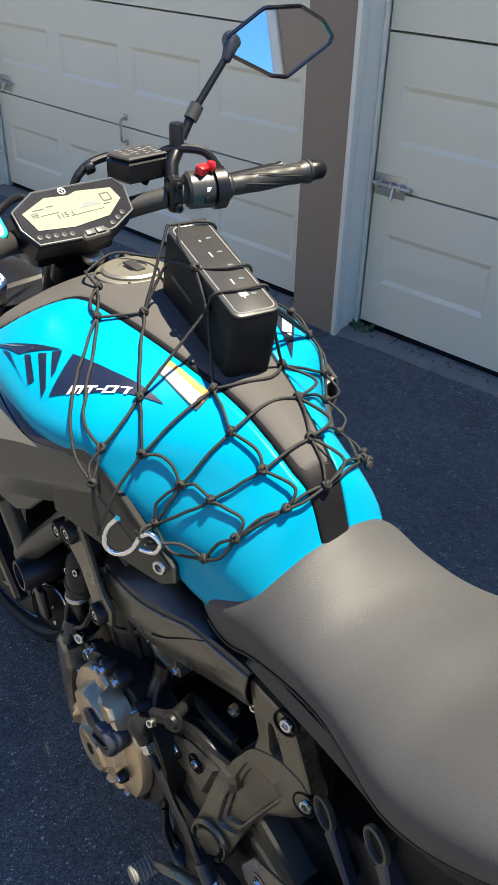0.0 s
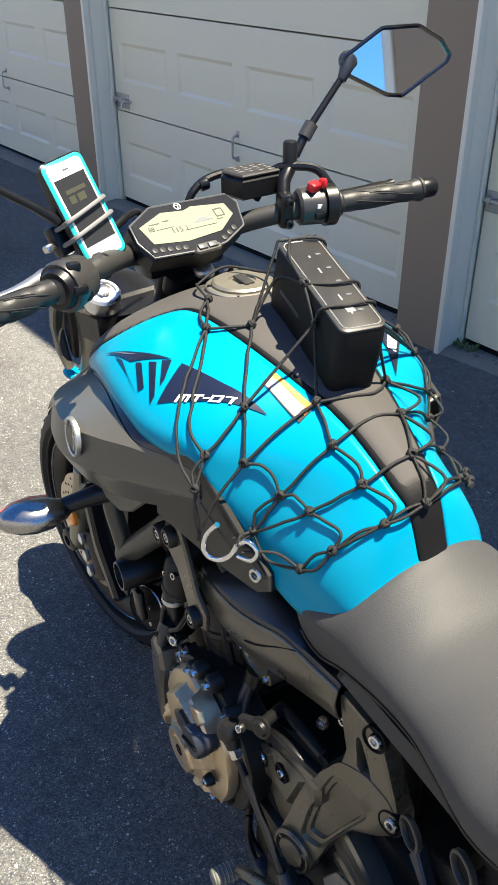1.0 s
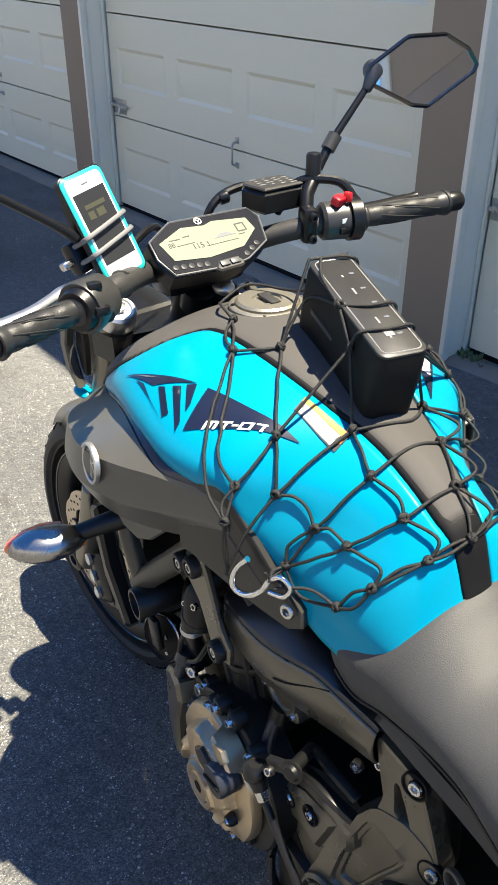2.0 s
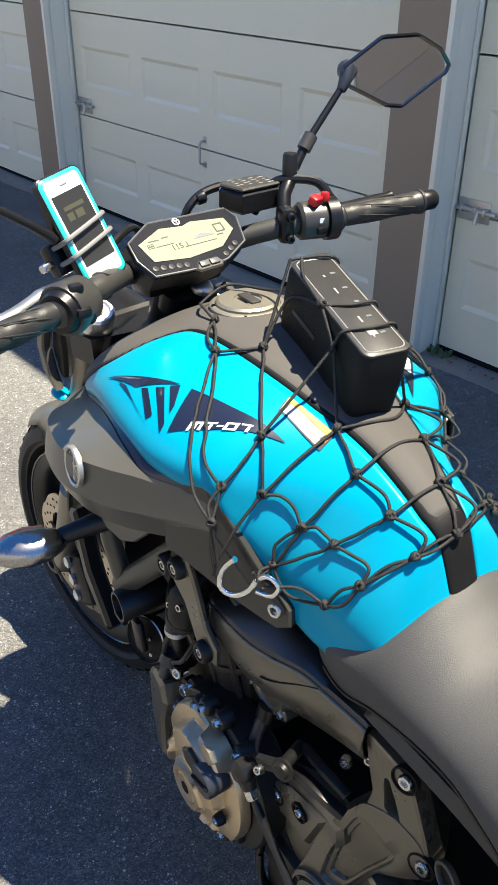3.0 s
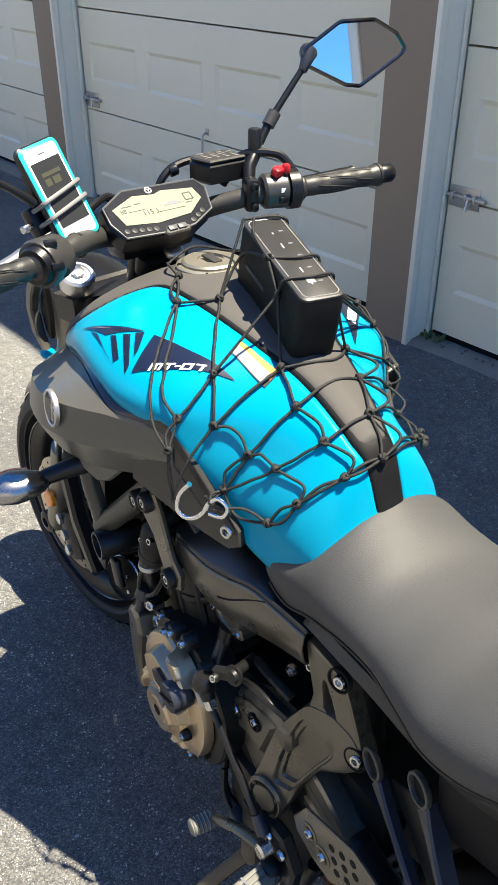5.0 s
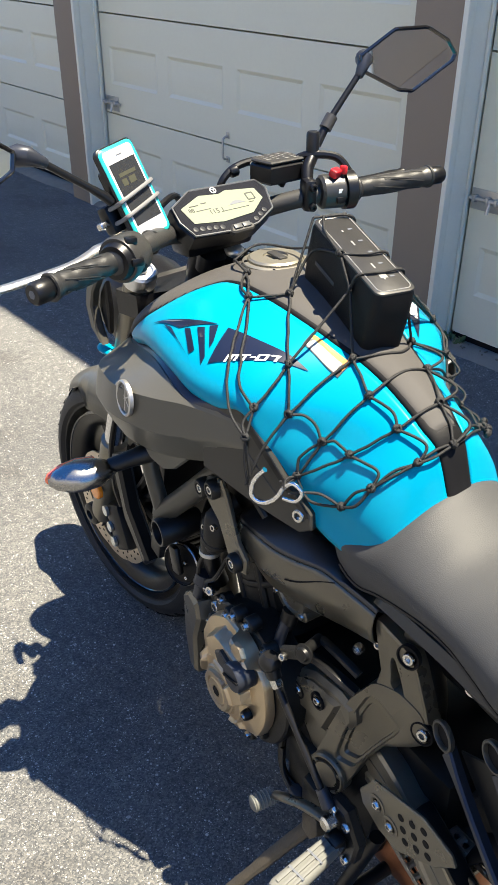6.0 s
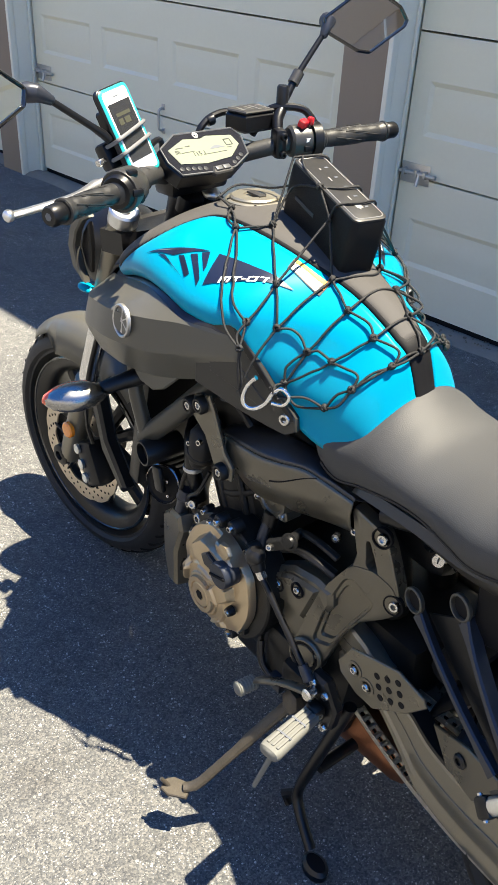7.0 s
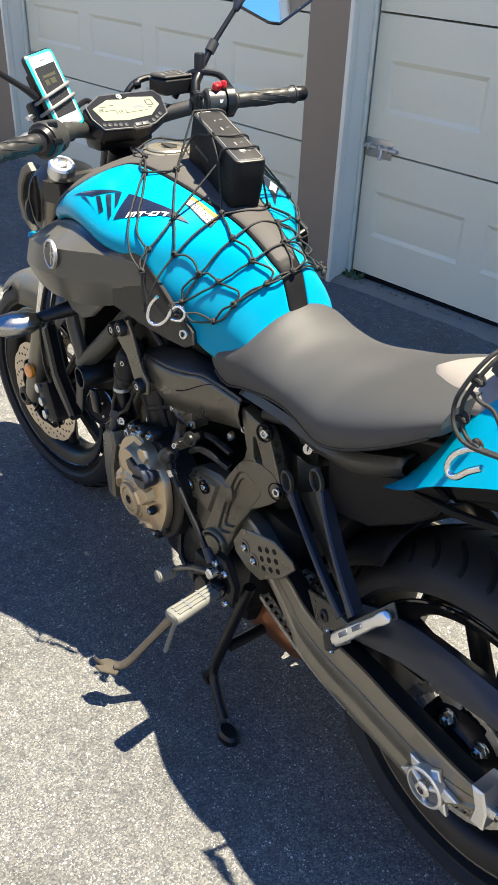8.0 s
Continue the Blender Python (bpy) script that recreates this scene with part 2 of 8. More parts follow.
# ---- mesh helpers ----
class Geo:
    """Gathers vertices and faces of one mesh."""
    def __init__(self):
        self.v, self.f = [], []

    def grid(self, rows, close_u=False, close_v=False, caps=False):
        base, nu, nv = len(self.v), len(rows), len(rows[0])
        for r in rows:
            self.v += [tuple(p) for p in r]
        for i in range(nu if close_u else nu - 1):
            for j in range(nv if close_v else nv - 1):
                a, b = base + i * nv, base + ((i + 1) % nu) * nv
                k = (j + 1) % nv
                self.f.append((a + j, a + k, b + k, b + j))
        if caps:
            self.f.append(tuple(base + j for j in range(nv)))
            self.f.append(tuple(base + (nu - 1) * nv + j for j in range(nv)))
        return self

    def tube(self, pts, r, seg=10, caps=True, closed=False, flat=1.0):
        pts = [Vector(p) for p in pts]
        n = len(pts)
        rad = r if isinstance(r, (list, tuple)) else [r] * n
        rows, ref = [], None
        for i, p in enumerate(pts):
            a = pts[(i - 1) % n] if closed or i else pts[0]
            b = pts[(i + 1) % n] if closed or i < n - 1 else pts[-1]
            d = (b - a).normalized()
            if ref is None:
                ref = Vector((0, 0, 1)) if abs(d.z) < 0.9 else Vector((1, 0, 0))
            u = d.cross(ref).normalized()
            w = u.cross(d).normalized()
            ref = w
            rows.append([p + (u * math.cos(2 * math.pi * k / seg) + w * (flat * math.sin(2 * math.pi * k / seg))) * rad[i] for k in range(seg)])
        return self.grid(rows, close_u=closed, close_v=True, caps=caps and not closed)

    def lathe(self, profile, center, axis, seg=32, closed=False):
        """profile: rows of (radius, height along the axis)."""
        ax = Vector(axis).normalized()
        u = ax.cross(Vector((0, 0, 1)) if abs(ax.z) < 0.9 else Vector((1, 0, 0))).normalized()
        w = ax.cross(u)
        c = Vector(center)
        rows = [[c + ax * h + (u * math.cos(2 * math.pi * k / seg) + w * math.sin(2 * math.pi * k / seg)) * rr for k in range(seg)] for rr, h in profile]
        return self.grid(rows, close_u=closed, close_v=True, caps=not closed)

    def prism(self, outline, o, e1, e2, thick, bevel=0.0):
        """A plate: outline in (e1, e2) from o, thick along e1 x e2, with a chamfered front rim."""
        o, e1, e2 = Vector(o), Vector(e1).normalized(), Vector(e2).normalized()
        nrm = e1.cross(e2).normalized()
        e2 = nrm.cross(e1).normalized()
        pts = [Vector((a, b)) for a, b in outline]
        area = sum(p.x * q.y - q.x * p.y for p, q in zip(pts, pts[1:] + pts[:1]))
        if area < 0:
            pts.reverse()
        def inset(d):
            out, n = [], len(pts)
            for i in range(n):
                a, p, b = pts[i - 1], pts[i], pts[(i + 1) % n]
                d1, d2 = (p - a).normalized(), (b - p).normalized()
                n1, n2 = Vector((-d1.y, d1.x)), Vector((-d2.y, d2.x))
                m = n1 + n2
                m = m.normalized() if m.length > 1e-6 else n1
                out.append(p + m * (d / max(0.5, m.dot(n1))))
            return out
        put = lambda ring, h: [o + e1 * p.x + e2 * p.y + nrm * h for p in ring]
        if bevel:
            rows = [put(inset(bevel), 0), put(pts, bevel), put(pts, thick - bevel), put(inset(bevel), thick)]
        else:
            rows = [put(pts, 0), put(pts, thick)]
        return self.grid(rows, close_v=True, caps=True)

    def box(self, c, size, bevel=0.003, m=None):
        """A box with rounded edges, centred on c, turned by the matrix m."""
        bm = bmesh.new()
        bmesh.ops.create_cube(bm, size=1)
        bmesh.ops.scale(bm, vec=size, verts=bm.verts)
        if bevel:
            bmesh.ops.bevel(bm, geom=list(bm.edges), offset=min(bevel, 0.45 * min(size)), segments=2, affect="EDGES", profile=0.5)
        if m is not None:
            bmesh.ops.transform(bm, matrix=m, verts=bm.verts)
        bmesh.ops.translate(bm, vec=c, verts=bm.verts)
        base = len(self.v)
        bm.verts.index_update()
        self.v += [tuple(v.co) for v in bm.verts]
        self.f += [tuple(base + v.index for v in f.verts) for f in bm.faces]
        bm.free()
        return self

    def ball(self, c, r, seg=12, squash=(1, 1, 1)):
        rows = []
        for i in range(1, seg // 2):
            a = math.pi * i / (seg // 2)
            rows.append([(c[0] + r * squash[0] * math.sin(a) * math.cos(2 * math.pi * k / seg), c[1] + r * squash[1] * math.sin(a) * math.sin(2 * math.pi * k / seg), c[2] + r * squash[2] * math.cos(a)) for k in range(seg)])
        return self.grid(rows, close_v=True, caps=True)

    def mesh(self, name, sharp=38):
        me = bpy.data.meshes.new(name)
        me.from_pydata(self.v, [], self.f)
        bm = bmesh.new()
        bm.from_mesh(me)
        bmesh.ops.recalc_face_normals(bm, faces=bm.faces)
        bm.to_mesh(me)
        bm.free()
        me.polygons.foreach_set("use_smooth", [True] * len(me.polygons))
        me.set_sharp_from_angle(angle=radians(sharp))
        return me


def part(name, geo, material, parent=None, label="", sharp=38, thick=0.0):
    ob = new(name, geo.mesh(name, sharp))
    ob.data.materials.append(material)
    if thick:
        s = ob.modifiers.new("thickness", "SOLIDIFY")
        s.thickness, s.offset = thick, -1.0
    if parent is not None:
        ob.parent = parent
    return tagged(ob, label)


def thing(name, label, category, group="", at=(0, 0, 0)):
    ob = new(name)
    ob.location = at
    ob.empty_display_size = 0.1
    return tagged(ob, label, category, group)


def spline(pts, steps=6, closed=False):
    """A smooth line through points (Catmull-Rom)."""
    p = [Vector(q) for q in pts]
    n, out = len(p), []
    for i in range(n if closed else n - 1):
        a, b, c, d = (p[(i + k) % n] if closed else p[max(0, min(n - 1, i + k))] for k in (-1, 0, 1, 2))
        for s in range(steps):
            t = s / steps
            out.append(0.5 * ((2 * b) + (c - a) * t + (2 * a - 5 * b + 4 * c - d) * t * t + (3 * b - a - 3 * c + d) * t ** 3))
    if not closed:
        out.append(p[-1])
    return out


def table(rows):
    """Smooth functions of x, one for each column after the first."""
    rows = sorted(rows)
    xs = np.array([r[0] for r in rows])
    cols = np.array([r[1:] for r in rows])
    slope = np.gradient(cols, xs, axis=0)
    def at(x):
        x = min(max(x, xs[0]), xs[-1])
        i = int(min(max(np.searchsorted(xs, x) - 1, 0), len(xs) - 2))
        h = xs[i + 1] - xs[i]
        t = (x - xs[i]) / h
        return (2 * t ** 3 - 3 * t * t + 1) * cols[i] + (t ** 3 - 2 * t * t + t) * h * slope[i] + (-2 * t ** 3 + 3 * t * t) * cols[i + 1] + (t ** 3 - t * t) * h * slope[i + 1]
    return at


def bolt(name, c, axis, r, parent, material=STEEL, h=0.006, label=""):
    """A button-head bolt with a hexagon socket."""
    g = Geo()
    g.lathe([(r, 0), (r, h * 0.5), (r * 0.8, h), (r * 0.48, h), (r * 0.45, h * 0.35)], c, axis, 14)
    return part(name, g, material, parent, label)


def letters(name, text, size, m, material, parent, label="", depth=0.0004, shear=0.0, bold=0.0):
    """Flat lettering in the built-in font at the pose m."""
    cu = bpy.data.curves.new(name, "FONT")
    cu.body, cu.size, cu.extrude, cu.shear, cu.offset = text, size, depth, shear, bold
    cu.align_x, cu.align_y = "CENTER", "CENTER"
    tmp = new(name + "_curve", cu)
    dg = bpy.context.evaluated_depsgraph_get()
    me = bpy.data.meshes.new_from_object(tmp.evaluated_get(dg))
    bpy.data.objects.remove(tmp)
    me.transform(m)
    ob = new(name, me)
    me.materials.clear()
    me.materials.append(material)
    if parent is not None:
        ob.parent = parent
    return tagged(ob, label)


def frame_of(o, e1, e2):
    """A pose whose x is e1, y close to e2 and origin o."""
    e1, e2 = Vector(e1).normalized(), Vector(e2)
    n = e1.cross(e2).normalized()
    e2 = n.cross(e1)
    return Matrix(((e1.x, e2.x, n.x, o[0]), (e1.y, e2.y, n.y, o[1]), (e1.z, e2.z, n.z, o[2]), (0, 0, 0, 1)))


# ---- ground ----
def ground_z(x, y):
    return 0.066 * math.tanh(y - 0.07) - 0.040 * math.tanh(x / 0.9)


def ground():
    near = np.arange(-3.0, 6.01, 0.12)
    far = np.array([8, 11, 16, 25, 45, 90, 200, 600, 1800.0])
    xs = np.concatenate([-far[::-1], near, far + 1])
    ys = np.concatenate([-far[::-1], np.arange(-3.0, 4.01, 0.12), far + 1])
    rows = [[(x, y, ground_z(x, y) + 0.004 * noise.noise((x * 0.8, y * 0.8, 0))) for y in ys] for x in xs]
    ob = part("ground", Geo().grid(rows), ASPHALT)
    tagged(ob, "worn grey asphalt driveway with pale exposed stones", "driveway", kind="structure")


ground()

# ---- garage row: u runs along it, d out from the doors towards the motorcycle ----
TURN = radians(8.3)
U, N = Vector((math.cos(TURN), math.sin(TURN), 0)), Vector((-math.sin(TURN), math.cos(TURN), 0))
WALL = N * -2.05
PITCH, FIRST, FLOOR_Z, TOP_Z = 2.65, 1.48, -0.10, 2.06


def gp(u, d, z):
    return WALL + U * u + N * d + Vector((0, 0, z))


def slab(g, u0, u1, d0, d1, z0, z1, bevel=0.002):
    m = Matrix.Rotation(TURN, 4, "Z")
    return g.box(gp((u0 + u1) / 2, (d0 + d1) / 2, (z0 + z1) / 2), (abs(u1 - u0), abs(d1 - d0), abs(z1 - z0)), bevel, m)


def door_section(parent, u0, u1, z0, z1):
    """One horizontal door leaf with four raised-rim panels pressed into it."""
    g = Geo()
    us = [u0]
    width = u1 - u0
    for k in range(4):
        a = u0 + 0.105 + k * (width - 0.075) / 4
        us += [a, a + 0.465]
    us.append(u1)
    lo, hi = z1 - 0.365, z1 - 0.163
    zs = [z0, lo, hi, z1]
    def quad(a, b, c, d):
        base = len(g.v)
        g.v += [tuple(p) for p in (a, b, c, d)]
        g.f.append((base, base + 1, base + 2, base + 3))
    for i in range(len(us) - 1):
        for j in range(3):
            a, b, c, d = us[i], us[i + 1], zs[j], zs[j + 1]
            if j == 1 and i % 2 == 1:
                rings = [(0, 0), (0.018, -0.009), (0.036, -0.009), (0.070, -0.001)]
                pts = [[gp(a + k, dd, c + k), gp(b - k, dd, c + k), gp(b - k, dd, d - k), gp(a + k, dd, d - k)] for k, dd in rings]
                for r0, r1 in zip(pts, pts[1:]):
                    for k in range(4):
                        quad(r0[k], r0[(k + 1) % 4], r1[(k + 1) % 4], r1[k])
                quad(*pts[-1])
            else:
                quad(gp(a, 0, c), gp(b, 0, c), gp(b, 0, d), gp(a, 0, d))
    for p, q in (((u0, z0), (u1, z0)), ((u1, z0), (u1, z1)), ((u1, z1), (u0, z1)), ((u0, z1), (u0, z0))):
        quad(gp(p[0], 0, p[1]), gp(q[0], 0, q[1]), gp(q[0], -0.045, q[1]), gp(p[0], -0.045, p[1]))
    bm_merge(g)
    return part("door_section", g, DOOR_WHITE, parent, sharp=20)


def bm_merge(g):
    """Join vertices that share a place."""
    seen, index, verts = {}, [], []
    for v in g.v:
        key = (round(v[0], 5), round(v[1], 5), round(v[2], 5))
        if key not in seen:
            seen[key] = len(verts)
            verts.append(v)
        index.append(seen[key])
    g.v, g.f = verts, [tuple(index[i] for i in f) for f in g.f]


def garage_door(number, u0, u1, lift):
    # near-black backing sheet, painted shade for the gaps round the leaves
    door = tagged(part("door_%d" % number, slab(Geo(), u0 - 0.03, u1 + 0.03, -0.09, -0.06, FLOOR_Z - 0.1, TOP_Z), DARK_GAP), "white steel sectional garage door, closed, dusty", "garage door", kind="structure")
    h = 0.532
    for k in range(4):
        door_section(door, u0 + 0.008, u1 - 0.008, FLOOR_Z + (k * h + lift if k else 0.026) + 0.004, FLOOR_Z + (k + 1) * h + (lift if k < 3 else 0.02) - 0.004)
    part("bottom_seal", slab(Geo(), u0 + 0.01, u1 - 0.01, -0.05, -0.008, FLOOR_Z - 0.09, FLOOR_Z + 0.029), DARK_GAP, door)
    # pull handle on the joint
    hu = (u0 + u1) / 2 + 0.03
    g = Geo().tube(spline([gp(hu, 0.0, 0.37), gp(hu, 0.032, 0.377), gp(hu, 0.035, 0.425), gp(hu, 0.032, 0.472), gp(hu, 0.0, 0.48)], 5), 0.006, 8)
    slab(g, hu - 0.012, hu + 0.012, 0.001, 0.005, 0.352, 0.38, 0.001)
    slab(g, hu - 0.012, hu + 0.012, 0.001, 0.005, 0.47, 0.50, 0.001)
    part("pull_handle", g, GALV, door, "galvanised bow handle")
    # slide bolt by the jamb
    g = slab(Geo(), u1 - 0.15, u1 - 0.012, 0.001, 0.004, 0.455, 0.535, 0.001)
    latch = part("slide_latch", g, GALV, door, "galvanised slide bolt")
    g = Geo().tube([gp(u1 - 0.185, 0.018, 0.50), gp(u1 - 0.013, 0.018, 0.50)], 0.009, 10)
    for a in (0.03, 0.09, 0.13):
        slab(g, u1 - a - 0.014, u1 - a, 0.003, 0.03, 0.486, 0.514, 0.003)
    g.tube([gp(u1 - 0.11, 0.02, 0.50), gp(u1 - 0.11, 0.035, 0.455)], 0.007, 8)
    part("bolt_rod", g, GALV, latch)


def pillar(number, u):
    """Stuccoed pier between two doors, its reveal boarded in white."""
    ob = part("wall_pier_%d" % number, slab(Geo(), u + 0.022, u + 0.235, -0.2, 0.15, -0.25, TOP_Z, 0.004), BROWN)
    tagged(ob, "brown stuccoed pier between two garage doors", "wall pier", kind="structure")
    tagged(part("trim", slab(Geo(), u - 0.002, u + 0.020, 0.118, 0.158, -0.14, TOP_Z, 0.003), TRIM_WHITE), "white painted corner board", "trim", kind="structure")
    tagged(part("trim", slab(Geo(), u + 0.002, u + 0.020, -0.058, 0.116, -0.13, TOP_Z, 0.002), TRIM_WHITE), "white painted jamb board, scuffed", "trim", kind="structure")
    tagged(part("trim", slab(Geo(), u - 0.010, u + 0.001, 0.010, 0.030, -0.12, TOP_Z, 0.003), TRIM_WHITE), "white door stop moulding", "trim", kind="structure")
    tagged(part("trim", slab(Geo(), u + 0.237, u + 0.262, -0.058, 0.06, -0.13, TOP_Z, 0.002), TRIM_WHITE), "white painted jamb board", "trim", kind="structure")


def garage_row():
    for k in range(-2, 5):
        u = FIRST + k * PITCH
        pillar(k + 5, u)
        if k < 4:
            garage_door(k + 5, u + 0.27, u + PITCH - 0.002, 0.048 if k < 0 else 0.006)
    a, b = -6.85, FIRST + 4 * PITCH + 0.6
    tagged(part("wall_upper", slab(Geo(), a, b, -0.2, 0.15, TOP_Z + 0.002, 4.25), BROWN), "brown stucco wall over the garage doors", "wall", kind="structure")
    tagged(part("wall_end_front", slab(Geo(), a, FIRST - 2 * PITCH + 0.020, -0.2, 0.15, -0.25, TOP_Z, 0.004), BROWN), "brown stucco wall at the row's end", "wall", kind="structure")
    tagged(part("trim", slab(Geo(), a - 0.02, a + 0.36, 0.152, 0.175, -0.2, 4.05, 0.003), TRIM_WHITE), "pale painted corner board", "trim", kind="structure")
    tagged(part("wall_back", slab(Geo(), a, b, -6.0, -5.8, -0.3, 4.25), STUCCO), "beige stucco back wall of the garages", "wall", kind="structure")
    for nm, p, q in (("wall_end_1", a - 0.2, a - 0.001), ("wall_end_2", b + 0.001, b + 0.2)):
        tagged(part(nm, slab(Geo(), p, q, -6.0, 0.15, -0.3, 4.25), STUCCO), "beige stucco end wall", "wall", kind="structure")
    g = slab(Geo(), a - 0.5, b + 0.5, -6.4, 0.42, 4.253, 4.40, 0.01)
    tagged(part("roof", g, ROOF), "dark flat roof with a shallow eave", "roof", kind="structure")
    tagged(part("fascia", slab(Geo(), a - 0.5, b + 0.5, 0.421, 0.445, 4.06, 4.42, 0.003), STUCCO), "beige painted eave board", "fascia", kind="structure")
    # unseen wall, added to close the place and bounce warm light onto the doors
    tagged(part("wall_bounce", slab(Geo(), a - 6, b + 6, 9.2, 9.5, -0.4, 5.2), STUCCO), "unseen beige wall added across the driveway, bounces light onto the doors", "wall", kind="structure")
    # raised kerb of dirt and broken asphalt along the doors
    rows = []
    us = np.arange(a, b, 0.05)
    for u in us:
        w = 0.085 + 0.05 * (0.5 + 0.5 * noise.noise((u * 3, 2, 0)))
        hgt = 0.022 + 0.012 * noise.noise((u * 9, 5, 0))
        row = []
        for d, k in ((-0.05, 0.1), (0.0, 0.2), (w * 0.4, 0.8), (w, 0.6), (w + 0.05, -0.5)):
            p = gp(u, d, 0)
            row.append((p.x, p.y, ground_z(p.x, p.y) + hgt * k + 0.004 * noise.noise((u * 40, d * 40, 1))))
        rows.append(row)
    tagged(part("door_threshold", Geo().grid(rows), CONCRETE), "crumbled asphalt lip with dirt along the doors", "threshold", kind="structure")


garage_row()


def litter():
    """Crumbs of asphalt, dry leaves and grit by the pier."""
    rng = random.Random(4)
    g = Geo()
    for _ in range(240):
        u, d = rng.uniform(0.2, 2.2), abs(rng.gauss(0, 0.09)) + 0.02
        if 1.45 < u < 1.78:
            d += 0.15
        p = gp(u, d, 0)
        r = rng.uniform(0.002, 0.006)
        z = ground_z(p.x, p.y) + r * 0.4 + (0.018 if d < 0.09 else 0)
        g.ball((p.x, p.y, z), r, 6, (rng.uniform(0.6, 1.5), rng.uniform(0.6, 1.5), rng.uniform(0.4, 0.9)))
    tagged(part("grit", g, DIRT), "loose crumbs of asphalt and dry dirt", "grit", kind="stuff")
    w = Geo()
    root = gp(FIRST - 0.05, 0.05, 0)
    for k in range(26):
        a = rng.uniform(0, 2 * math.pi)
        h, s = rng.uniform(0.012, 0.045), rng.uniform(0.01, 0.035)
        z = ground_z(root.x, root.y)
        o = Vector((root.x + rng.uniform(-0.05, 0.05), root.y + rng.uniform(-0.03, 0.03), z))
        tip = o + Vector((math.cos(a) * s, math.sin(a) * s, h))
        mid = (o + tip) / 2 + Vector((0, 0, 0.01))
        side = Vector((-math.sin(a), math.cos(a), 0)) * rng.uniform(0.004, 0.009)
        w.grid([[o - side * 0.2, o + side * 0.2], [mid - side, mid + side], [tip - side * 0.1, tip + side * 0.1]])
    tagged(part("weed", w, WEED), "small green weeds sprouting at the jamb foot", "weed", kind="stuff")


litter()


# ---- motorcycle: x ahead, y to its left, upright on its centre stand ----
bike = thing("motorcycle", "cyan-blue and black naked motorcycle parked on its centre stand", "motorcycle")

# the tank's and seat's middle plane lies a little to the left
MID_Y = 0.012
# columns: top height, half width, height of the widest line, half width and height of the lower edge, squareness
TANK = table([
    (-0.02, 0.800, 0.070, 0.750, 0.071, 0.700, 1.50),
    (0.01, 0.838, 0.083, 0.770, 0.084, 0.720, 1.51),
    (0.03, 0.886, 0.095, 0.785, 0.096, 0.728, 1.52),
    (0.06, 0.912, 0.109, 0.796, 0.108, 0.742, 1.53),
    (0.10, 0.932, 0.121, 0.803, 0.118, 0.752, 1.55),
    (0.14, 0.944, 0.134, 0.814, 0.125, 0.768, 1.60),
    (0.18, 0.954, 0.150, 0.836, 0.144, 0.800, 1.65),
    (0.22, 0.965, 0.167, 0.890, 0.164, 0.882, 1.69),
    (0.26, 0.976, 0.183, 0.892, 0.180, 0.880, 1.72),
    (0.30, 0.984, 0.194, 0.896, 0.191, 0.883, 1.75),
    (0.36, 0.990, 0.197, 0.904, 0.191, 0.892, 1.79),
    (0.42, 0.986, 0.191, 0.903, 0.180, 0.888, 1.83),
    (0.48, 0.968, 0.180, 0.890, 0.169, 0.874, 1.87),
    (0.54, 0.934, 0.166, 0.868, 0.160, 0.854, 1.91),
    (0.60, 0.890, 0.134, 0.850, 0.132, 0.842, 1.95),
])
# half widths of the dark cover along the crown, left and right
CROWN = table([(-0.02, 0.019, 0.019), (0.03, 0.022, 0.021), (0.06, 0.027, 0.028), (0.10, 0.029, 0.040), (0.145, 0.031, 0.056), (0.175, 0.035, 0.063), (0.21, 0.045, 0.065), (0.257, 0.056, 0.067), (0.303, 0.065, 0.070), (0.352, 0.073, 0.074), (0.385, 0.077, 0.078), (0.41, 0.088, 0.088), (0.428, 0.112, 0.112), (0.448, 0.143, 0.143), (0.49, 0.166, 0.166), (0.52, 0.170, 0.170), (0.56, 0.160, 0.160), (0.60, 0.140, 0.140)])



def tank_half(x, a, out=0.0):
    """The point at a (0 on the crown, 1 on the lower edge) of the left half of the tank's section at x."""
    zt, w, zw, wb, zb, n = TANK(x)
    if a < 0.8:
        ang = a / 0.8 * math.pi / 2
        y, z = w * math.sin(ang) ** (2 / n), zw + (zt - zw) * math.cos(ang) ** (2 / n)
    else:
        t = (a - 0.8) / 0.2
        y, z = w + (wb - w) * t * t, zw + (zb - zw) * t
    # knee hollow under a soft crease
    k = max(0.0, 1 - ((x - 0.17) / 0.13) ** 2) * 0.010
    y -= k * max(0.0, min(1.0, (0.905 - z) / 0.03)) * max(0.0, min(1.0, (z - zb) / 0.03))
    return Vector((x, y, z))


def tank_point(x, a, out=0.0):
    """A point on the tank, a from -1 to 1, lifted by out."""
    s, b = (1 if a >= 0 else -1), abs(a)
    p = tank_half(x, b)
    if out:
        e = 0.004
        du = tank_half(x + e, b) - tank_half(x - e, b)
        dv = tank_half(x, min(1, b + e)) - tank_half(x, max(0, b - e))
        nrm = dv.cross(du)
        if nrm.length > 1e-9:
            nrm.normalize()
            if nrm.y < 0 and nrm.z < 0:
                nrm = -nrm
            if nrm.z < -0.5:
                nrm = -nrm
            p = p + nrm * out
    return Vector((p.x, MID_Y + p.y * s, p.z))


def a_of_y(x, y):
    """The a at which the tank at x reaches y."""
    y -= MID_Y
    lo, hi = 0.0, 0.8
    for _ in range(24):
        mid = (lo + hi) / 2
        if tank_half(x, mid).y < abs(y):
            lo = mid
        else:
            hi = mid
    return math.copysign((lo + hi) / 2, y)


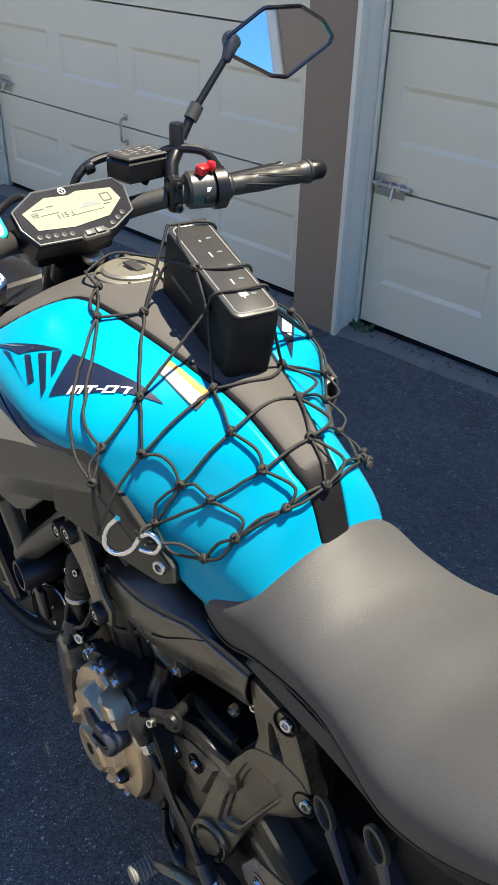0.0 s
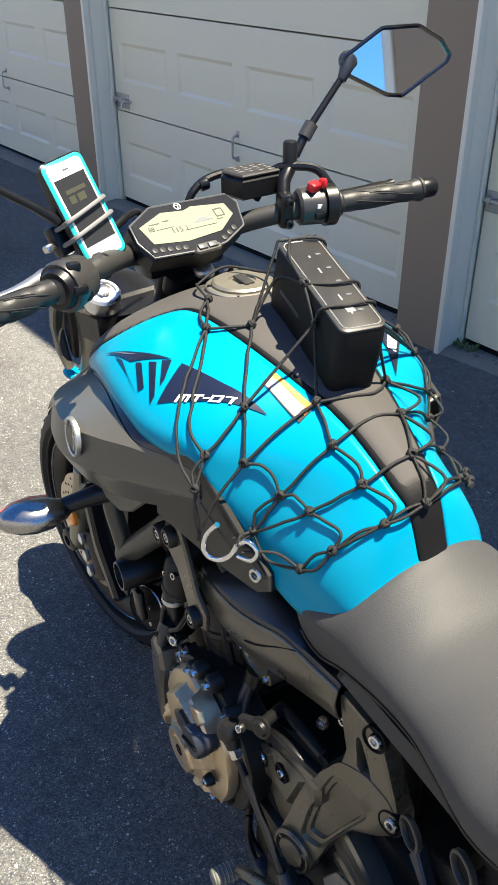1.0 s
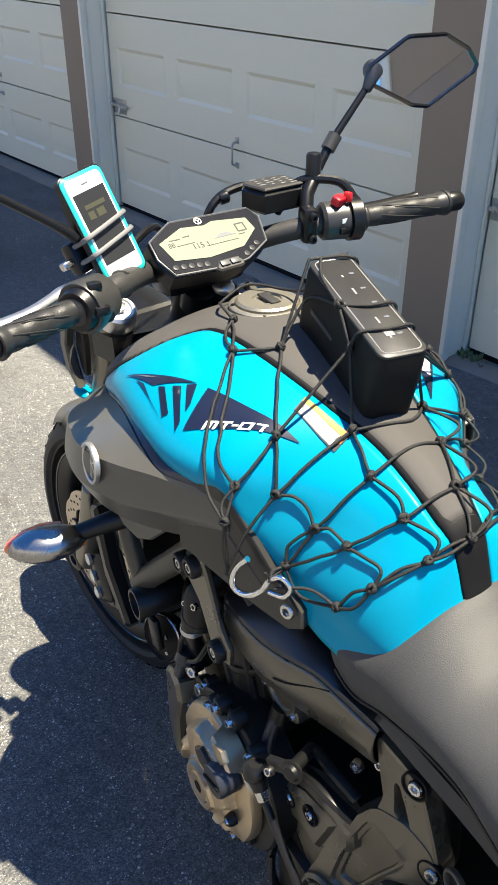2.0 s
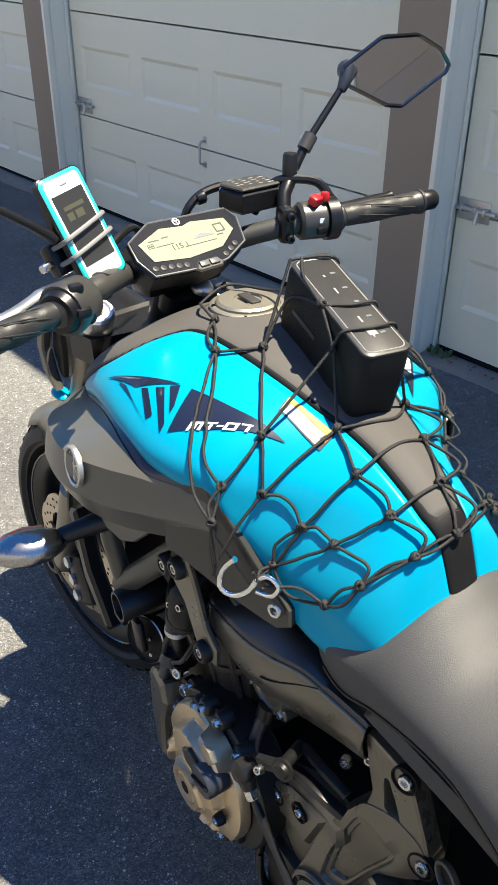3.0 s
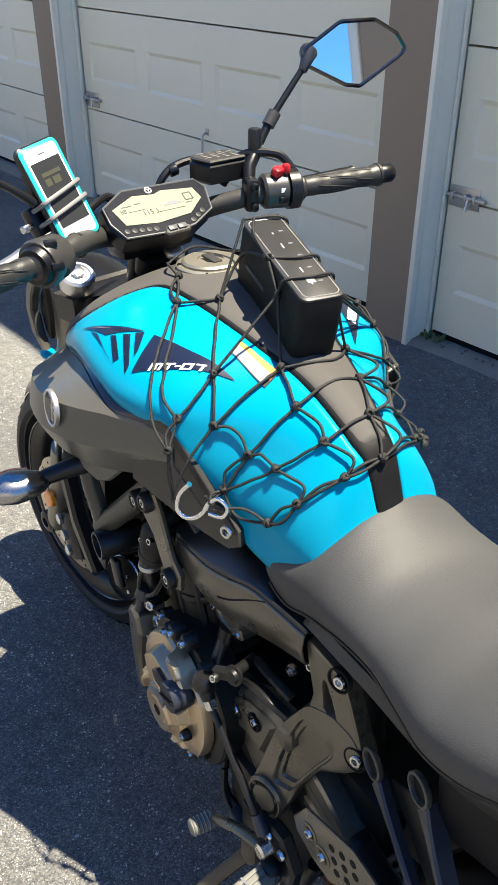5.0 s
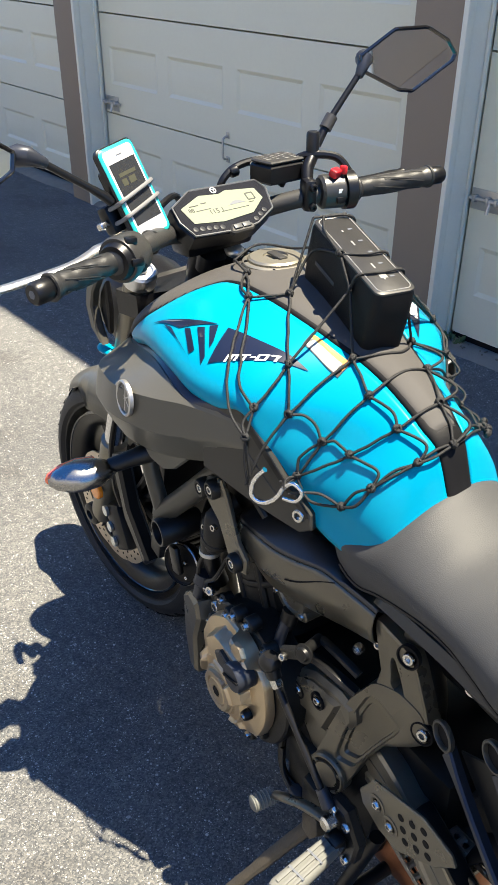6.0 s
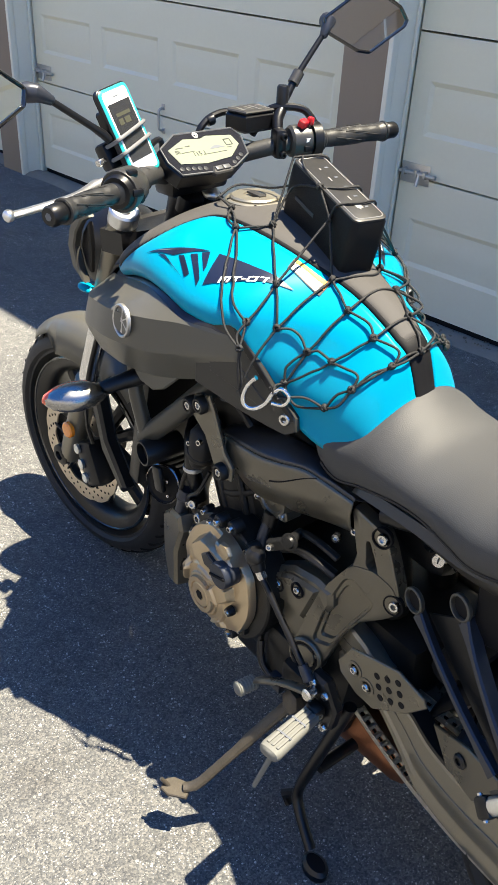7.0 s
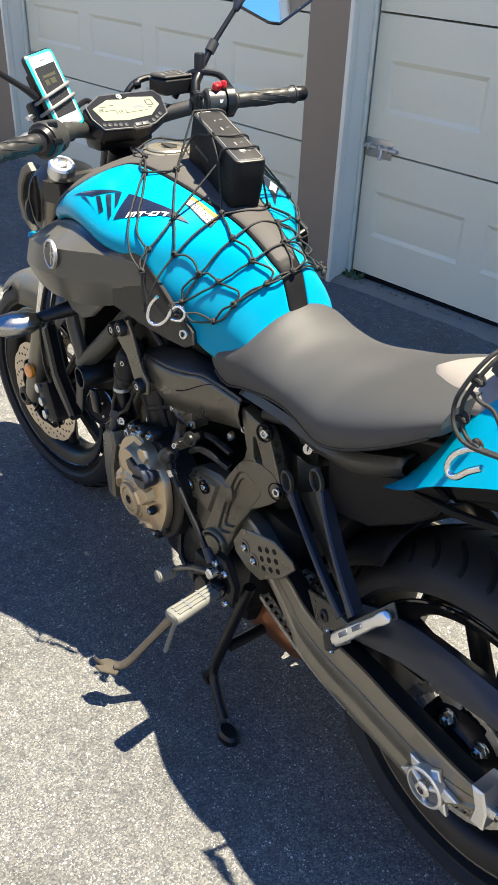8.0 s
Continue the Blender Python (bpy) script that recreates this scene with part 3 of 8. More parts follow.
def tank():
    xs = np.linspace(-0.02, 0.60, 75)
    for side in (1, -1):
        rows = []
        for x in xs:
            b = a_of_y(x, MID_Y + CROWN(x)[0 if side > 0 else 1])
            rows.append([tank_point(x, side * (b + (1 - b) * k / 30), 0.0) for k in range(31)])
        part("tank_panel", Geo().grid(rows), BLUE, bike, "glossy cyan-blue tank side", 60, thick=0.004)
    def strip(x, cut, out):
        b = [a_of_y(x, MID_Y + CROWN(x)[i] - cut) for i in (0, 1)]
        return [tank_point(x, (b[0] if q > 0 else b[1]) * q, out * (1 - abs(q) ** 10) - 0.0008) for q in [-1 + 2 * k / 24 for k in range(25)]]
    cover = part("tank_cover", Geo().grid([strip(x, 0.0008, 0.0022) for x in xs]), DULL_BLACK, bike, "satin black cover along the tank's crown", 60, thick=0.004)
    part("cover_plate", Geo().grid([strip(x, 0.0042 - 0.0012 * min(1.0, max(0.0, (x - 0.30) / 0.1)), 0.0022 + 0.0014 * min(1.0, (x - 0.046) / 0.05)) for x in np.linspace(0.046, 0.598, 70)]), CROWN_GREY, cover, "matte grey plate on the tank's crown", 60, thick=0.003)
    # dark nose ahead of the blue
    rows = []
    for i, x in enumerate(np.linspace(0.595, 0.66, 9)):
        t = i / 8
        rows.append([tank_point(0.60, -1 + 2 * k / 30, -0.002) * 1 + Vector((x - 0.60, 0, -0.09 * t * t)) for k in range(31)])
    part("tank_nose", Geo().grid(rows), TANK_BLACK, bike, "", 60, thick=0.004)


tank()


def filler_cap():
    c, nrm = Vector((0.412, 0.006, 0.9890)), Vector((0.03, 0, 1))
    cap = part("filler_cap", Geo().lathe([(0.047, -0.012), (0.047, 0.001), (0.044, 0.003), (0.041, 0.003), (0.040, 0.001)], c, nrm, 40), CAP_M, bike, "brushed khaki metal fuel filler ring")
    part("cap_lid", Geo().lathe([(0.039, 0.0), (0.039, 0.005), (0.036, 0.0075), (0.018, 0.008), (0.017, 0.0055)], c, nrm, 36), CAP_M, cap, "brushed grey locking lid")
    part("key_flap", Geo().box(c + Vector((-0.004, 0, 0.009)), (0.034, 0.014, 0.004), 0.0015), TANK_BLACK, cap)
    for k in range(5):
        a = 2 * math.pi * k / 5
        bolt("cap_screw", c + Vector((0.043 * math.cos(a), 0.043 * math.sin(a), 0.002)), nrm, 0.0028, cap, BLACK, 0.002)


filler_cap()

SEAT_Y = 0.006
SEAT = table([
    (0.100, 0.762, 0.114, 0.747, 0.113, 0.738, 2.4),
    (0.092, 0.775, 0.118, 0.748, 0.115, 0.729, 2.2),
    (0.078, 0.788, 0.1195, 0.750, 0.115, 0.717, 2.1),
    (0.055, 0.803, 0.119, 0.751, 0.113, 0.708, 1.95),
    (0.02, 0.838, 0.115, 0.752, 0.109, 0.716, 1.75),
    (-0.02, 0.823, 0.114, 0.752, 0.109, 0.726, 1.8),
    (-0.06, 0.807, 0.115, 0.752, 0.112, 0.736, 2.1),
    (-0.10, 0.807, 0.120, 0.755, 0.115, 0.740, 2.2),
    (-0.15, 0.815, 0.134, 0.762, 0.127, 0.742, 2.4),
    (-0.20, 0.825, 0.149, 0.771, 0.141, 0.746, 2.6),
    (-0.25, 0.847, 0.155, 0.788, 0.147, 0.764, 2.6),
    (-0.30, 0.868, 0.153, 0.812, 0.146, 0.792, 2.6),
    (-0.35, 0.887, 0.147, 0.843, 0.140, 0.825, 2.5),
    (-0.40, 0.905, 0.134, 0.876, 0.127, 0.862, 2.3),
])


def seat_point(x, a):
    zt, w, zw, wb, zb, n = SEAT(x)
    s, b = (1 if a >= 0 else -1), abs(a)
    if b < 0.78:
        ang = b / 0.78 * math.pi / 2
        y, z = w * math.sin(ang) ** (2 / n), zw + (zt - zw) * math.cos(ang) ** (2 / n)
    else:
        t = (b - 0.78) / 0.22
        y, z = w + (wb - w) * t * t, zw + (zb - zw) * t
    return Vector((x, SEAT_Y + s * y, z))


def seat():
    xs = np.linspace(0.100, -0.40, 64)
    rows = [[seat_point(x, -1 + 2 * k / 50) for k in range(51)] for x in xs]
    s = part("seat", Geo().grid(rows, caps=True), VINYL, bike, "black grained vinyl rider seat", 60)
    for side in (1, -1):
        g = Geo().tube([seat_point(x, side * 0.992) + Vector((0, side * 0.001, 0)) for x in xs[2:-2]], 0.0022, 6)
        part("piping", g, BLACK, s)
    # pillion pad with a pale tongue
    P = table([(-0.268, 0.860, 0.006), (-0.285, 0.872, 0.034), (-0.32, 0.889, 0.066), (-0.37, 0.911, 0.090), (-0.45, 0.932, 0.084), (-0.60, 0.945, 0.078), (-0.72, 0.955, 0.06)])
    rows = []
    for x in np.linspace(-0.270, -0.72, 44):
        zt, w = P(x)
        rows.append([(x, w * math.sin(t) , zt - 0.004 - 0.05 * (1 - math.cos(t)) ** 1.5) for t in np.linspace(-1.45, 1.45, 25)])
    part("pillion_pad", Geo().grid(rows), TAN, bike, "pale worn vinyl pillion pad", 60, thick=0.03)


seat()


def lathe_y(profile, c, yaw=0.0, seg=64):
    """A ring round the wheel's axle: rows of (radius, offset to the left)."""
    ax = Vector((-math.sin(yaw), math.cos(yaw), 0))
    return Geo().lathe(profile, c, ax, seg, closed=True)


def wheel(name, c, R, width, yaw, spoke_count, phase):
    c = Vector(c)
    ax = Vector((-math.sin(yaw), math.cos(yaw), 0))
    fw = Vector((math.cos(yaw), math.sin(yaw), 0))
    up = Vector((0, 0, 1))
    rr = 0.216
    h = width / 2
    rim = part(name, lathe_y([(rr + 0.006, h * 0.80), (rr + 0.010, h * 0.74), (rr - 0.004, h * 0.66), (rr - 0.016, h * 0.40), (rr - 0.018, 0), (rr - 0.016, -h * 0.40), (rr - 0.004, -h * 0.66), (rr + 0.010, -h * 0.74), (rr + 0.006, -h * 0.80), (rr - 0.012, -h * 0.70), (rr - 0.028, -h * 0.40), (rr - 0.030, 0), (rr - 0.028, h * 0.40), (rr - 0.012, h * 0.70)], c, yaw), BLACK, bike, "black cast wheel")
    prof = []
    for k in range(25):
        a = -2.05 + 4.10 * k / 24
        prof.append((rr + 0.004 + (R - rr) * 0.52 + (R - rr) * 0.48 * math.cos(a) if abs(a) < 1.3 else rr + 0.004 + (R - rr) * (0.52 + 0.48 * math.cos(a)) * (1 if abs(a) < 1.6 else 0.9), h * math.sin(min(1.57, max(-1.57, a * 0.9))) * (1 if abs(a) < 1.75 else 0.86)))
    tyre = part("tyre", lathe_y(prof, c, yaw, 96), RUBBER, rim, "black sport tyre with curved grooves")
    # curved grooves: near-black tubes just proud of the tyre, groove shade in their colour
    g = Geo()
    count = 38
    for side in (1, -1):
        for k in range(count):
            a0 = 2 * math.pi * (k + (0.5 if side < 0 else 0)) / count
            pts = []
            for s in np.linspace(0, 1, 9):
                th = a0 + 0.16 * s + 0.05 * math.sin(3 * s)
                b = 0.12 + 0.95 * s
                rad = rr + 0.004 + (R - rr) * (0.52 + 0.48 * math.cos(b)) - 0.0032
                pts.append(c + ax * (side * h * math.sin(b * 0.9)) + (fw * math.cos(th) + up * math.sin(th)) * rad)
            g.tube(pts, [0.0018] + [0.0058] * 7 + [0.0018], 5)
    tagged(part("tread_groove_shade", g, DARK_GAP, rim), kind="stuff")
    hub = part("hub", lathe_y([(0.030, h * 0.62), (0.046, h * 0.55), (0.040, 0.0), (0.046, -h * 0.55), (0.030, -h * 0.62), (0.012, -h * 0.62), (0.012, h * 0.62)], c, yaw, 32), BLACK, rim)
    for k in range(spoke_count):
        th = 2 * math.pi * k / spoke_count + phase
        d = fw * math.cos(th) + up * math.sin(th)
        t = fw * -math.sin(th) + up * math.cos(th)
        rows = []
        for s in np.linspace(0, 1, 7):
            r = 0.036 + (rr - 0.052) * s
            wd, dp = 0.013 + 0.006 * s, 0.020 - 0.008 * s
            o = c + d * r + t * (0.020 * s * (1 if k % 2 else -1))
            rows.append([o + t * (wd * math.cos(q)) + ax * (dp * math.sin(q)) for q in np.linspace(0, 2 * math.pi, 9)[:-1]])
        part("spoke", Geo().grid(rows, close_v=True, caps=True), BLACK, rim)
    for side in (1, -1):
        ring = [c + ax * (side * h * 0.77) + (fw * math.cos(q) + up * math.sin(q)) * (rr + 0.009) for q in np.linspace(0, 2 * math.pi, 73)[:-1]]
        part("rim_lip", Geo().tube(ring, 0.0042, 8, closed=True), GLOSS_BLACK, rim, "glossy black rim lip")
    return rim, c, ax, fw


YAW = radians(8.8)
FRONT, REAR = Vector((0.955, 0.012, 0.248)), Vector((-0.496, 0.0, 0.348))
front_wheel, fc, fax, ffw = wheel("front_wheel", FRONT, 0.298, 0.120, YAW, 10, 0.18)
rear_wheel, rc, rax, rfw = wheel("rear_wheel", REAR, 0.303, 0.180, 0.0, 10, 0.384)


def brake_disc(c, ax, fw, off, R, hub_wheel):
    """A wavy drilled disc with its carrier."""
    up = Vector((0, 0, 1))
    o = c + ax * off
    n = 160
    outer = [R - 0.004 * (0.5 + 0.5 * math.cos(10 * 2 * math.pi * k / n)) ** 3 for k in range(n)]
    inner = [R - 0.040 + 0.003 * math.cos(10 * 2 * math.pi * k / n) for k in range(n)]
    put = lambda r, k, h: o + (fw * math.cos(2 * math.pi * k / n) + up * math.sin(2 * math.pi * k / n)) * r + ax * h
    rows = [[put(inner[k], k, -0.0022) for k in range(n)], [put(outer[k], k, -0.0022) for k in range(n)], [put(outer[k], k, 0.0022) for k in range(n)], [put(inner[k], k, 0.0022) for k in range(n)]]
    disc = part("brake_disc", Geo().grid(rows, close_u=True, close_v=True), GOLDISH, hub_wheel, "drilled wave brake disc")
    # the holes are dark discs on the face, their depth painted as shade
    g = Geo()
    for k in range(60):
        th = 2 * math.pi * k / 60
        r = R - (0.012, 0.020, 0.029)[k % 3]
        g.lathe([(0.0034, 0.0), (0.0034, 0.0004)], o + (fw * math.cos(th) + up * math.sin(th)) * r + ax * 0.0022, ax, 8)
    tagged(part("drill_hole_shade", g, DARK_GAP, hub_wheel), kind="stuff")
    for k in range(5):
        th = 2 * math.pi * k / 5 + 0.3
        d = fw * math.cos(th) + up * math.sin(th)
        part("carrier_arm", Geo().tube([o + d * 0.045 - ax * 0.004, o + d * (R - 0.036) - ax * 0.001], [0.012, 0.007], 8, flat=0.5), BLACK, hub_wheel)
    return disc


brake_disc(fc, fax, ffw, 0.070, 0.141, front_wheel)
brake_disc(fc, fax, ffw, -0.070, 0.141, front_wheel)


def side_plate(name, outline, y0, thick, material, parent, label="", slope=0.0, x0=0.0, bevel=0.003, mirror=False, sharp=30):
    """A plate standing along the motorcycle: outline in (x, z), its outer face at y0 where x is x0."""
    k = math.sqrt(1 + slope * slope)
    s = -1 if mirror else 1
    o = Vector((0, s * (y0 - slope * x0), 0))
    nrm = Vector((-slope, 1, 0)).normalized()
    nrm.y *= s
    e1 = Vector((-1, -slope * s, 0)) if not mirror else Vector((1, slope * s, 0))
    g = Geo().prism([((-x if not mirror else x) * k, z) for x, z in outline], o - nrm * thick, e1, (0, 0, 1), thick, bevel)
    return part(name, g, material, parent, label, sharp)


def both(make):
    for s in (1, -1):
        make(s)


# ---- panels ----
SHROUD_T = table([
    (0.685, 0.108, 0.796, 0.122, 0.778, 0.124, 0.738, 0.116, 0.700),
    (0.655, 0.128, 0.810, 0.158, 0.790, 0.161, 0.746, 0.150, 0.704),
    (0.610, 0.150, 0.828, 0.198, 0.806, 0.202, 0.762, 0.186, 0.714),
    (0.560, 0.170, 0.844, 0.227, 0.822, 0.231, 0.778, 0.214, 0.728),
    (0.500, 0.183, 0.864, 0.245, 0.838, 0.248, 0.794, 0.228, 0.740),
    (0.440, 0.195, 0.879, 0.255, 0.850, 0.256, 0.804, 0.230, 0.746),
    (0.400, 0.204, 0.886, 0.253, 0.857, 0.251, 0.808, 0.212, 0.743),
    (0.350, 0.212, 0.884, 0.237, 0.864, 0.231, 0.810, 0.190, 0.752),
    (0.304, 0.211, 0.875, 0.216, 0.870, 0.209, 0.820, 0.175, 0.768),
    (0.260, 0.190, 0.873, 0.193, 0.868, 0.189, 0.832, 0.172, 0.790),
    (0.215, 0.170, 0.874, 0.173, 0.868, 0.171, 0.842, 0.165, 0.814),
])


def shroud(s):
    rows = []
    for x in np.linspace(0.685, 0.215, 60):
        v = SHROUD_T(x)
        p = [(v[0] - 0.022, v[1] - 0.010), (v[0] - 0.003, v[1] - 0.003), (v[0], v[1]), (v[2], v[3]), (v[4], v[5]), (v[6], v[7]), (v[6] - 0.035, v[7] - 0.002)]
        q = []
        for i in range(6):
            for t in (0, 0.10, 0.5, 0.90):
                q.append((p[i][0] * (1 - t) + p[i + 1][0] * t, p[i][1] * (1 - t) + p[i + 1][1] * t))
        q.append(p[-1])
        # a full cheek below the crease
        q = [(y + 0.006 * math.sin(math.pi * min(1.0, max(0.0, (v[3] - z) / max(0.02, v[3] - v[7])))) if y > v[6] - 0.001 and z < v[3] else y, z) for y, z in q]
        rows.append([(x, s * y, z) for y, z in q])
    ob = part("radiator_shroud", Geo().grid(rows), SHROUD, bike, "matte dark grey intake shroud with a creased top", 24, thick=0.003)
    # dark strip between the blue panel and the shroud
    rows = []
    for x in np.linspace(0.60, 0.222, 44):
        v, t = SHROUD_T(x), TANK(x)
        a, b = Vector((t[3] + s * MID_Y - 0.006, t[4] + 0.001)), Vector((v[0] + 0.002, v[1] - 0.006))
        rows.append([(x, s * (a.x * (1 - k) + b.x * k), a.y * (1 - k) + b.y * k + 0.002 * math.sin(math.pi * k)) for k in (0, 0.2, 0.5, 0.8, 1)])
    part("tank_strip", Geo().grid(rows), NAVY, bike, "dark navy strip under the tank edge", 60, thick=0.002)
    # lower lip
    side_plate("shroud_lip", [(0.440, 0.748), (0.349, 0.760), (0.352, 0.748), (0.378, 0.720), (0.400, 0.711), (0.424, 0.722)], 0.203, 0.014, SHROUD, bike, mirror=s < 0, slope=0.38, x0=0.39)
    return ob


left_shroud = shroud(1)
shroud(-1)


def badge():
    """Round metal emblem: a ring with a plain three-armed shape."""
    c, nrm = Vector((0.402, 0.2545, 0.845)), Vector((0.06, 0.98, 0.10)).normalized()
    rows = Geo().lathe([(0.0255, -0.002), (0.0255, 0.003), (0.0235, 0.0045), (0.0215, 0.003), (0.0215, -0.002)], c, nrm, 36, closed=True)
    em = part("emblem", rows, GALV, left_shroud, "round satin metal emblem")
    part("emblem_face", Geo().lathe([(0.0216, -0.004), (0.0216, 0.0006), (0.0, 0.0008)], c, nrm, 30), SHROUD, left_shroud)
    e1 = Vector((0, 0, 1))
    e1 = (e1 - nrm * e1.dot(nrm)).normalized()
    e2 = nrm.cross(e1)
    for k in range(6):
        a = 2 * math.pi * k / 6
        d = e1 * math.cos(a) + e2 * math.sin(a)
        t = e1 * -math.sin(a) + e2 * math.cos(a)
        g = Geo().prism([(-0.0014, 0), (0.0014, 0), (0.0014, 0.012), (0.0030, 0.0195), (-0.0030, 0.0195), (-0.0014, 0.012)], c + nrm * 0.001, t, d, 0.003, 0.0006)
        part("emblem_arm", g, GALV, left_shroud)


badge()

for flip in (False, True):
    knee = side_plate("knee_panel", [(0.290, 0.866), (0.240, 0.889), (0.226, 0.893), (0.210, 0.872), (0.160, 0.812), (0.122, 0.778), (0.119, 0.758), (0.137, 0.746), (0.170, 0.750), (0.215, 0.758), (0.290, 0.778)], 0.1480 if flip else 0.1725, 0.020, KNEE_M, bike, "dark grey panel under the tank", 0.33, 0.21, 0.002, flip)
    if not flip:
        side_plate("panel_edge", [(0.228, 0.886), (0.222, 0.886), (0.160, 0.814), (0.126, 0.781), (0.124, 0.774), (0.129, 0.772), (0.164, 0.806), (0.220, 0.868)], 0.1733, 0.003, BLACK, knee, "", 0.33, 0.21, 0.0008)
        side_plate("panel_inlay", [(0.268, 0.840), (0.250, 0.846), (0.226, 0.842), (0.168, 0.786), (0.172, 0.776), (0.212, 0.790), (0.262, 0.806)], 0.1737, 0.004, KNEE_M, knee, "", 0.33, 0.21, 0.001)
    c = Vector((0.139, -0.1225 if flip else 0.1470, 0.772))
    bolt("panel_bolt", c, (-0.29, -1 if flip else 1, 0.1), 0.010, knee, STEEL, 0.005, "bright steel button bolt")

# columns: offset and height of the top rim, the crease and the lower rim
# colour of the side cover's top face, the sky's blue reflection painted in
COVER_M = mat("sky_tinted_cover_top", (0.020, 0.021, 0.025), 0.30, 0.15, fine=900, coarse=12, vary=0.2, bump=0.06, spec=0.7)
# blue-black that paints the shade of the engine cover's pockets
NAVY_SATIN = mat("satin_blue_black", (0.016, 0.017, 0.021), 0.36, 0.1, fine=900, coarse=12, vary=0.2, bump=0.08)
MID = table([
    (0.300, 0.120, 0.668, 0.134, 0.663, 0.124, 0.652),
    (0.280, 0.120, 0.680, 0.147, 0.672, 0.124, 0.632),
    (0.253, 0.121, 0.692, 0.151, 0.679, 0.120, 0.603),
    (0.220, 0.121, 0.704, 0.153, 0.684, 0.118, 0.588),
    (0.180, 0.120, 0.717, 0.152, 0.689, 0.116, 0.593),
    (0.140, 0.118, 0.721, 0.147, 0.698, 0.114, 0.605),
    (0.099, 0.112, 0.715, 0.139, 0.708, 0.110, 0.617),
    (0.060, 0.110, 0.700, 0.132, 0.705, 0.106, 0.628),
    (0.012, 0.106, 0.690, 0.122, 0.697, 0.102, 0.640),
])


def mid_cover(s):
    upper, lower = [], []
    for x in np.linspace(0.300, 0.012, 44):
        yt, zt, yc, zc, yb, zb = MID(x)
        bulge = 0.005 * min(1.0, (0.305 - x) / 0.05)
        zm = zc * 0.58 + zb * 0.42
        upper.append([(x, s * v, z) for v, z in ((yt - 0.020, zt - 0.008), (yt - 0.005, zt + 0.001), (yt + 0.3 * (yc - yt), zt * 0.72 + zc * 0.28 + 0.003), (yc - 0.004, zc + 0.0035), (yc, zc))])
        lower.append([(x, s * v, z) for v, z in ((yc + 0.0005, zc - 0.0015), (yc + bulge * 0.55, zc * 0.7 + zm * 0.3), (yc + bulge, zm), (yb + 0.020, zb + 0.010), (yb + 0.008, zb - 0.004), (yb - 0.02, zb + 0.004))])
    # one cover in two colours: sky reflection above, brown ground bounce below
    cov = part("side_cover", Geo().grid(upper), COVER_M, bike, "satin frame side cover, sky reflection painted into its blue-black top face", 50, thick=0.003)
    part("cover_skirt", Geo().grid(lower), PLATE_M, cov, "lower face of the cover, brown ground bounce painted in", 30, thick=0.003)
    # joint between the front and rear halves of the lower face
    line = []
    for x in np.linspace(0.155, 0.075, 9):
        yt, zt, yc, zc, yb, zb = MID(x)
        k = ((0.155 - x) / 0.08) ** 1.6
        z = (zc * 0.62 + zb * 0.38) * (1 - k) + (zc - 0.003) * k
        line.append((x, s * (yc + 0.0045 * (1 - k) + 0.0008), z))
    part("cover_joint", Geo().tube(line, 0.0011, 6), DARK_GAP, cov)


both(mid_cover)

# ---- tail ----
TAIL = table([(-0.325, 0.748, 0.735, 0.140), (-0.36, 0.812, 0.752, 0.143), (-0.40, 0.882, 0.784, 0.146), (-0.45, 0.915, 0.815, 0.148), (-0.52, 0.935, 0.850, 0.142), (-0.60, 0.945, 0.885, 0.128), (-0.70, 0.955, 0.920, 0.105)])


def tail_panel(s):
    rows = []
    for x in np.linspace(-0.325, -0.70, 34):
        top, bot, y = TAIL(x)
        rows.append([(x, s * v, z) for v, z in ((y - 0.085, top + 0.004), (y - 0.070, top + 0.002), (y - 0.064, top - 0.003), (y - 0.026, top - (top - bot) * 0.55), (y, bot + 0.008), (y - 0.02, bot))])
    part("tail_panel", Geo().grid(rows), BLUE, bike, "glossy cyan-blue tail panel", 40, thick=0.003)
    rows = []
    T = table([(0.02, 0.722, 0.694, 0.124), (-0.10, 0.738, 0.708, 0.136), (-0.20, 0.742, 0.704, 0.140), (-0.28, 0.768, 0.722, 0.140), (-0.34, 0.790, 0.752, 0.130)])
    for x in np.linspace(0.02, -0.34, 30):
        top, bot, y = T(x)
        rows.append([(x, s * v, z) for v, z in ((y - 0.06, top), (y - 0.012, top - 0.002), (y - 0.004, top - 0.014), (y - 0.008, bot + 0.012), (y - 0.022, bot), (y - 0.06, bot))])
    part("seat_rail_cover", Geo().grid(rows), KNEE_M, bike, "matte dark cover under the seat", 40, thick=0.004)
    side_plate("tail_underside", [(-0.40, 0.790), (-0.60, 0.872), (-0.72, 0.905), (-0.72, 0.888), (-0.58, 0.842), (-0.42, 0.768)], 0.104, 0.02, DULL_BLACK, bike, "", 0.1, -0.5, 0.004, s < 0)


both(tail_panel)
part("tail_core", Geo().box((-0.42, 0, 0.80), (0.44, 0.19, 0.10), 0.03, Matrix.Rotation(radians(14), 4, "Y")), DULL_BLACK, bike)
rows = []
for a in np.linspace(0.30, 1.00, 17):
    r = 0.330 + 0.02 * max(0.0, 1.2 - a)
    rows.append([(REAR.x + r * math.cos(a), y, REAR.z + r * math.sin(a) - 0.05 * (abs(y) / 0.105) ** 4) for y in np.linspace(-0.105, 0.105, 13)])
part("mudguard", Geo().grid(rows), DULL_BLACK, bike, "black inner rear mudguard", 50, thick=0.004)
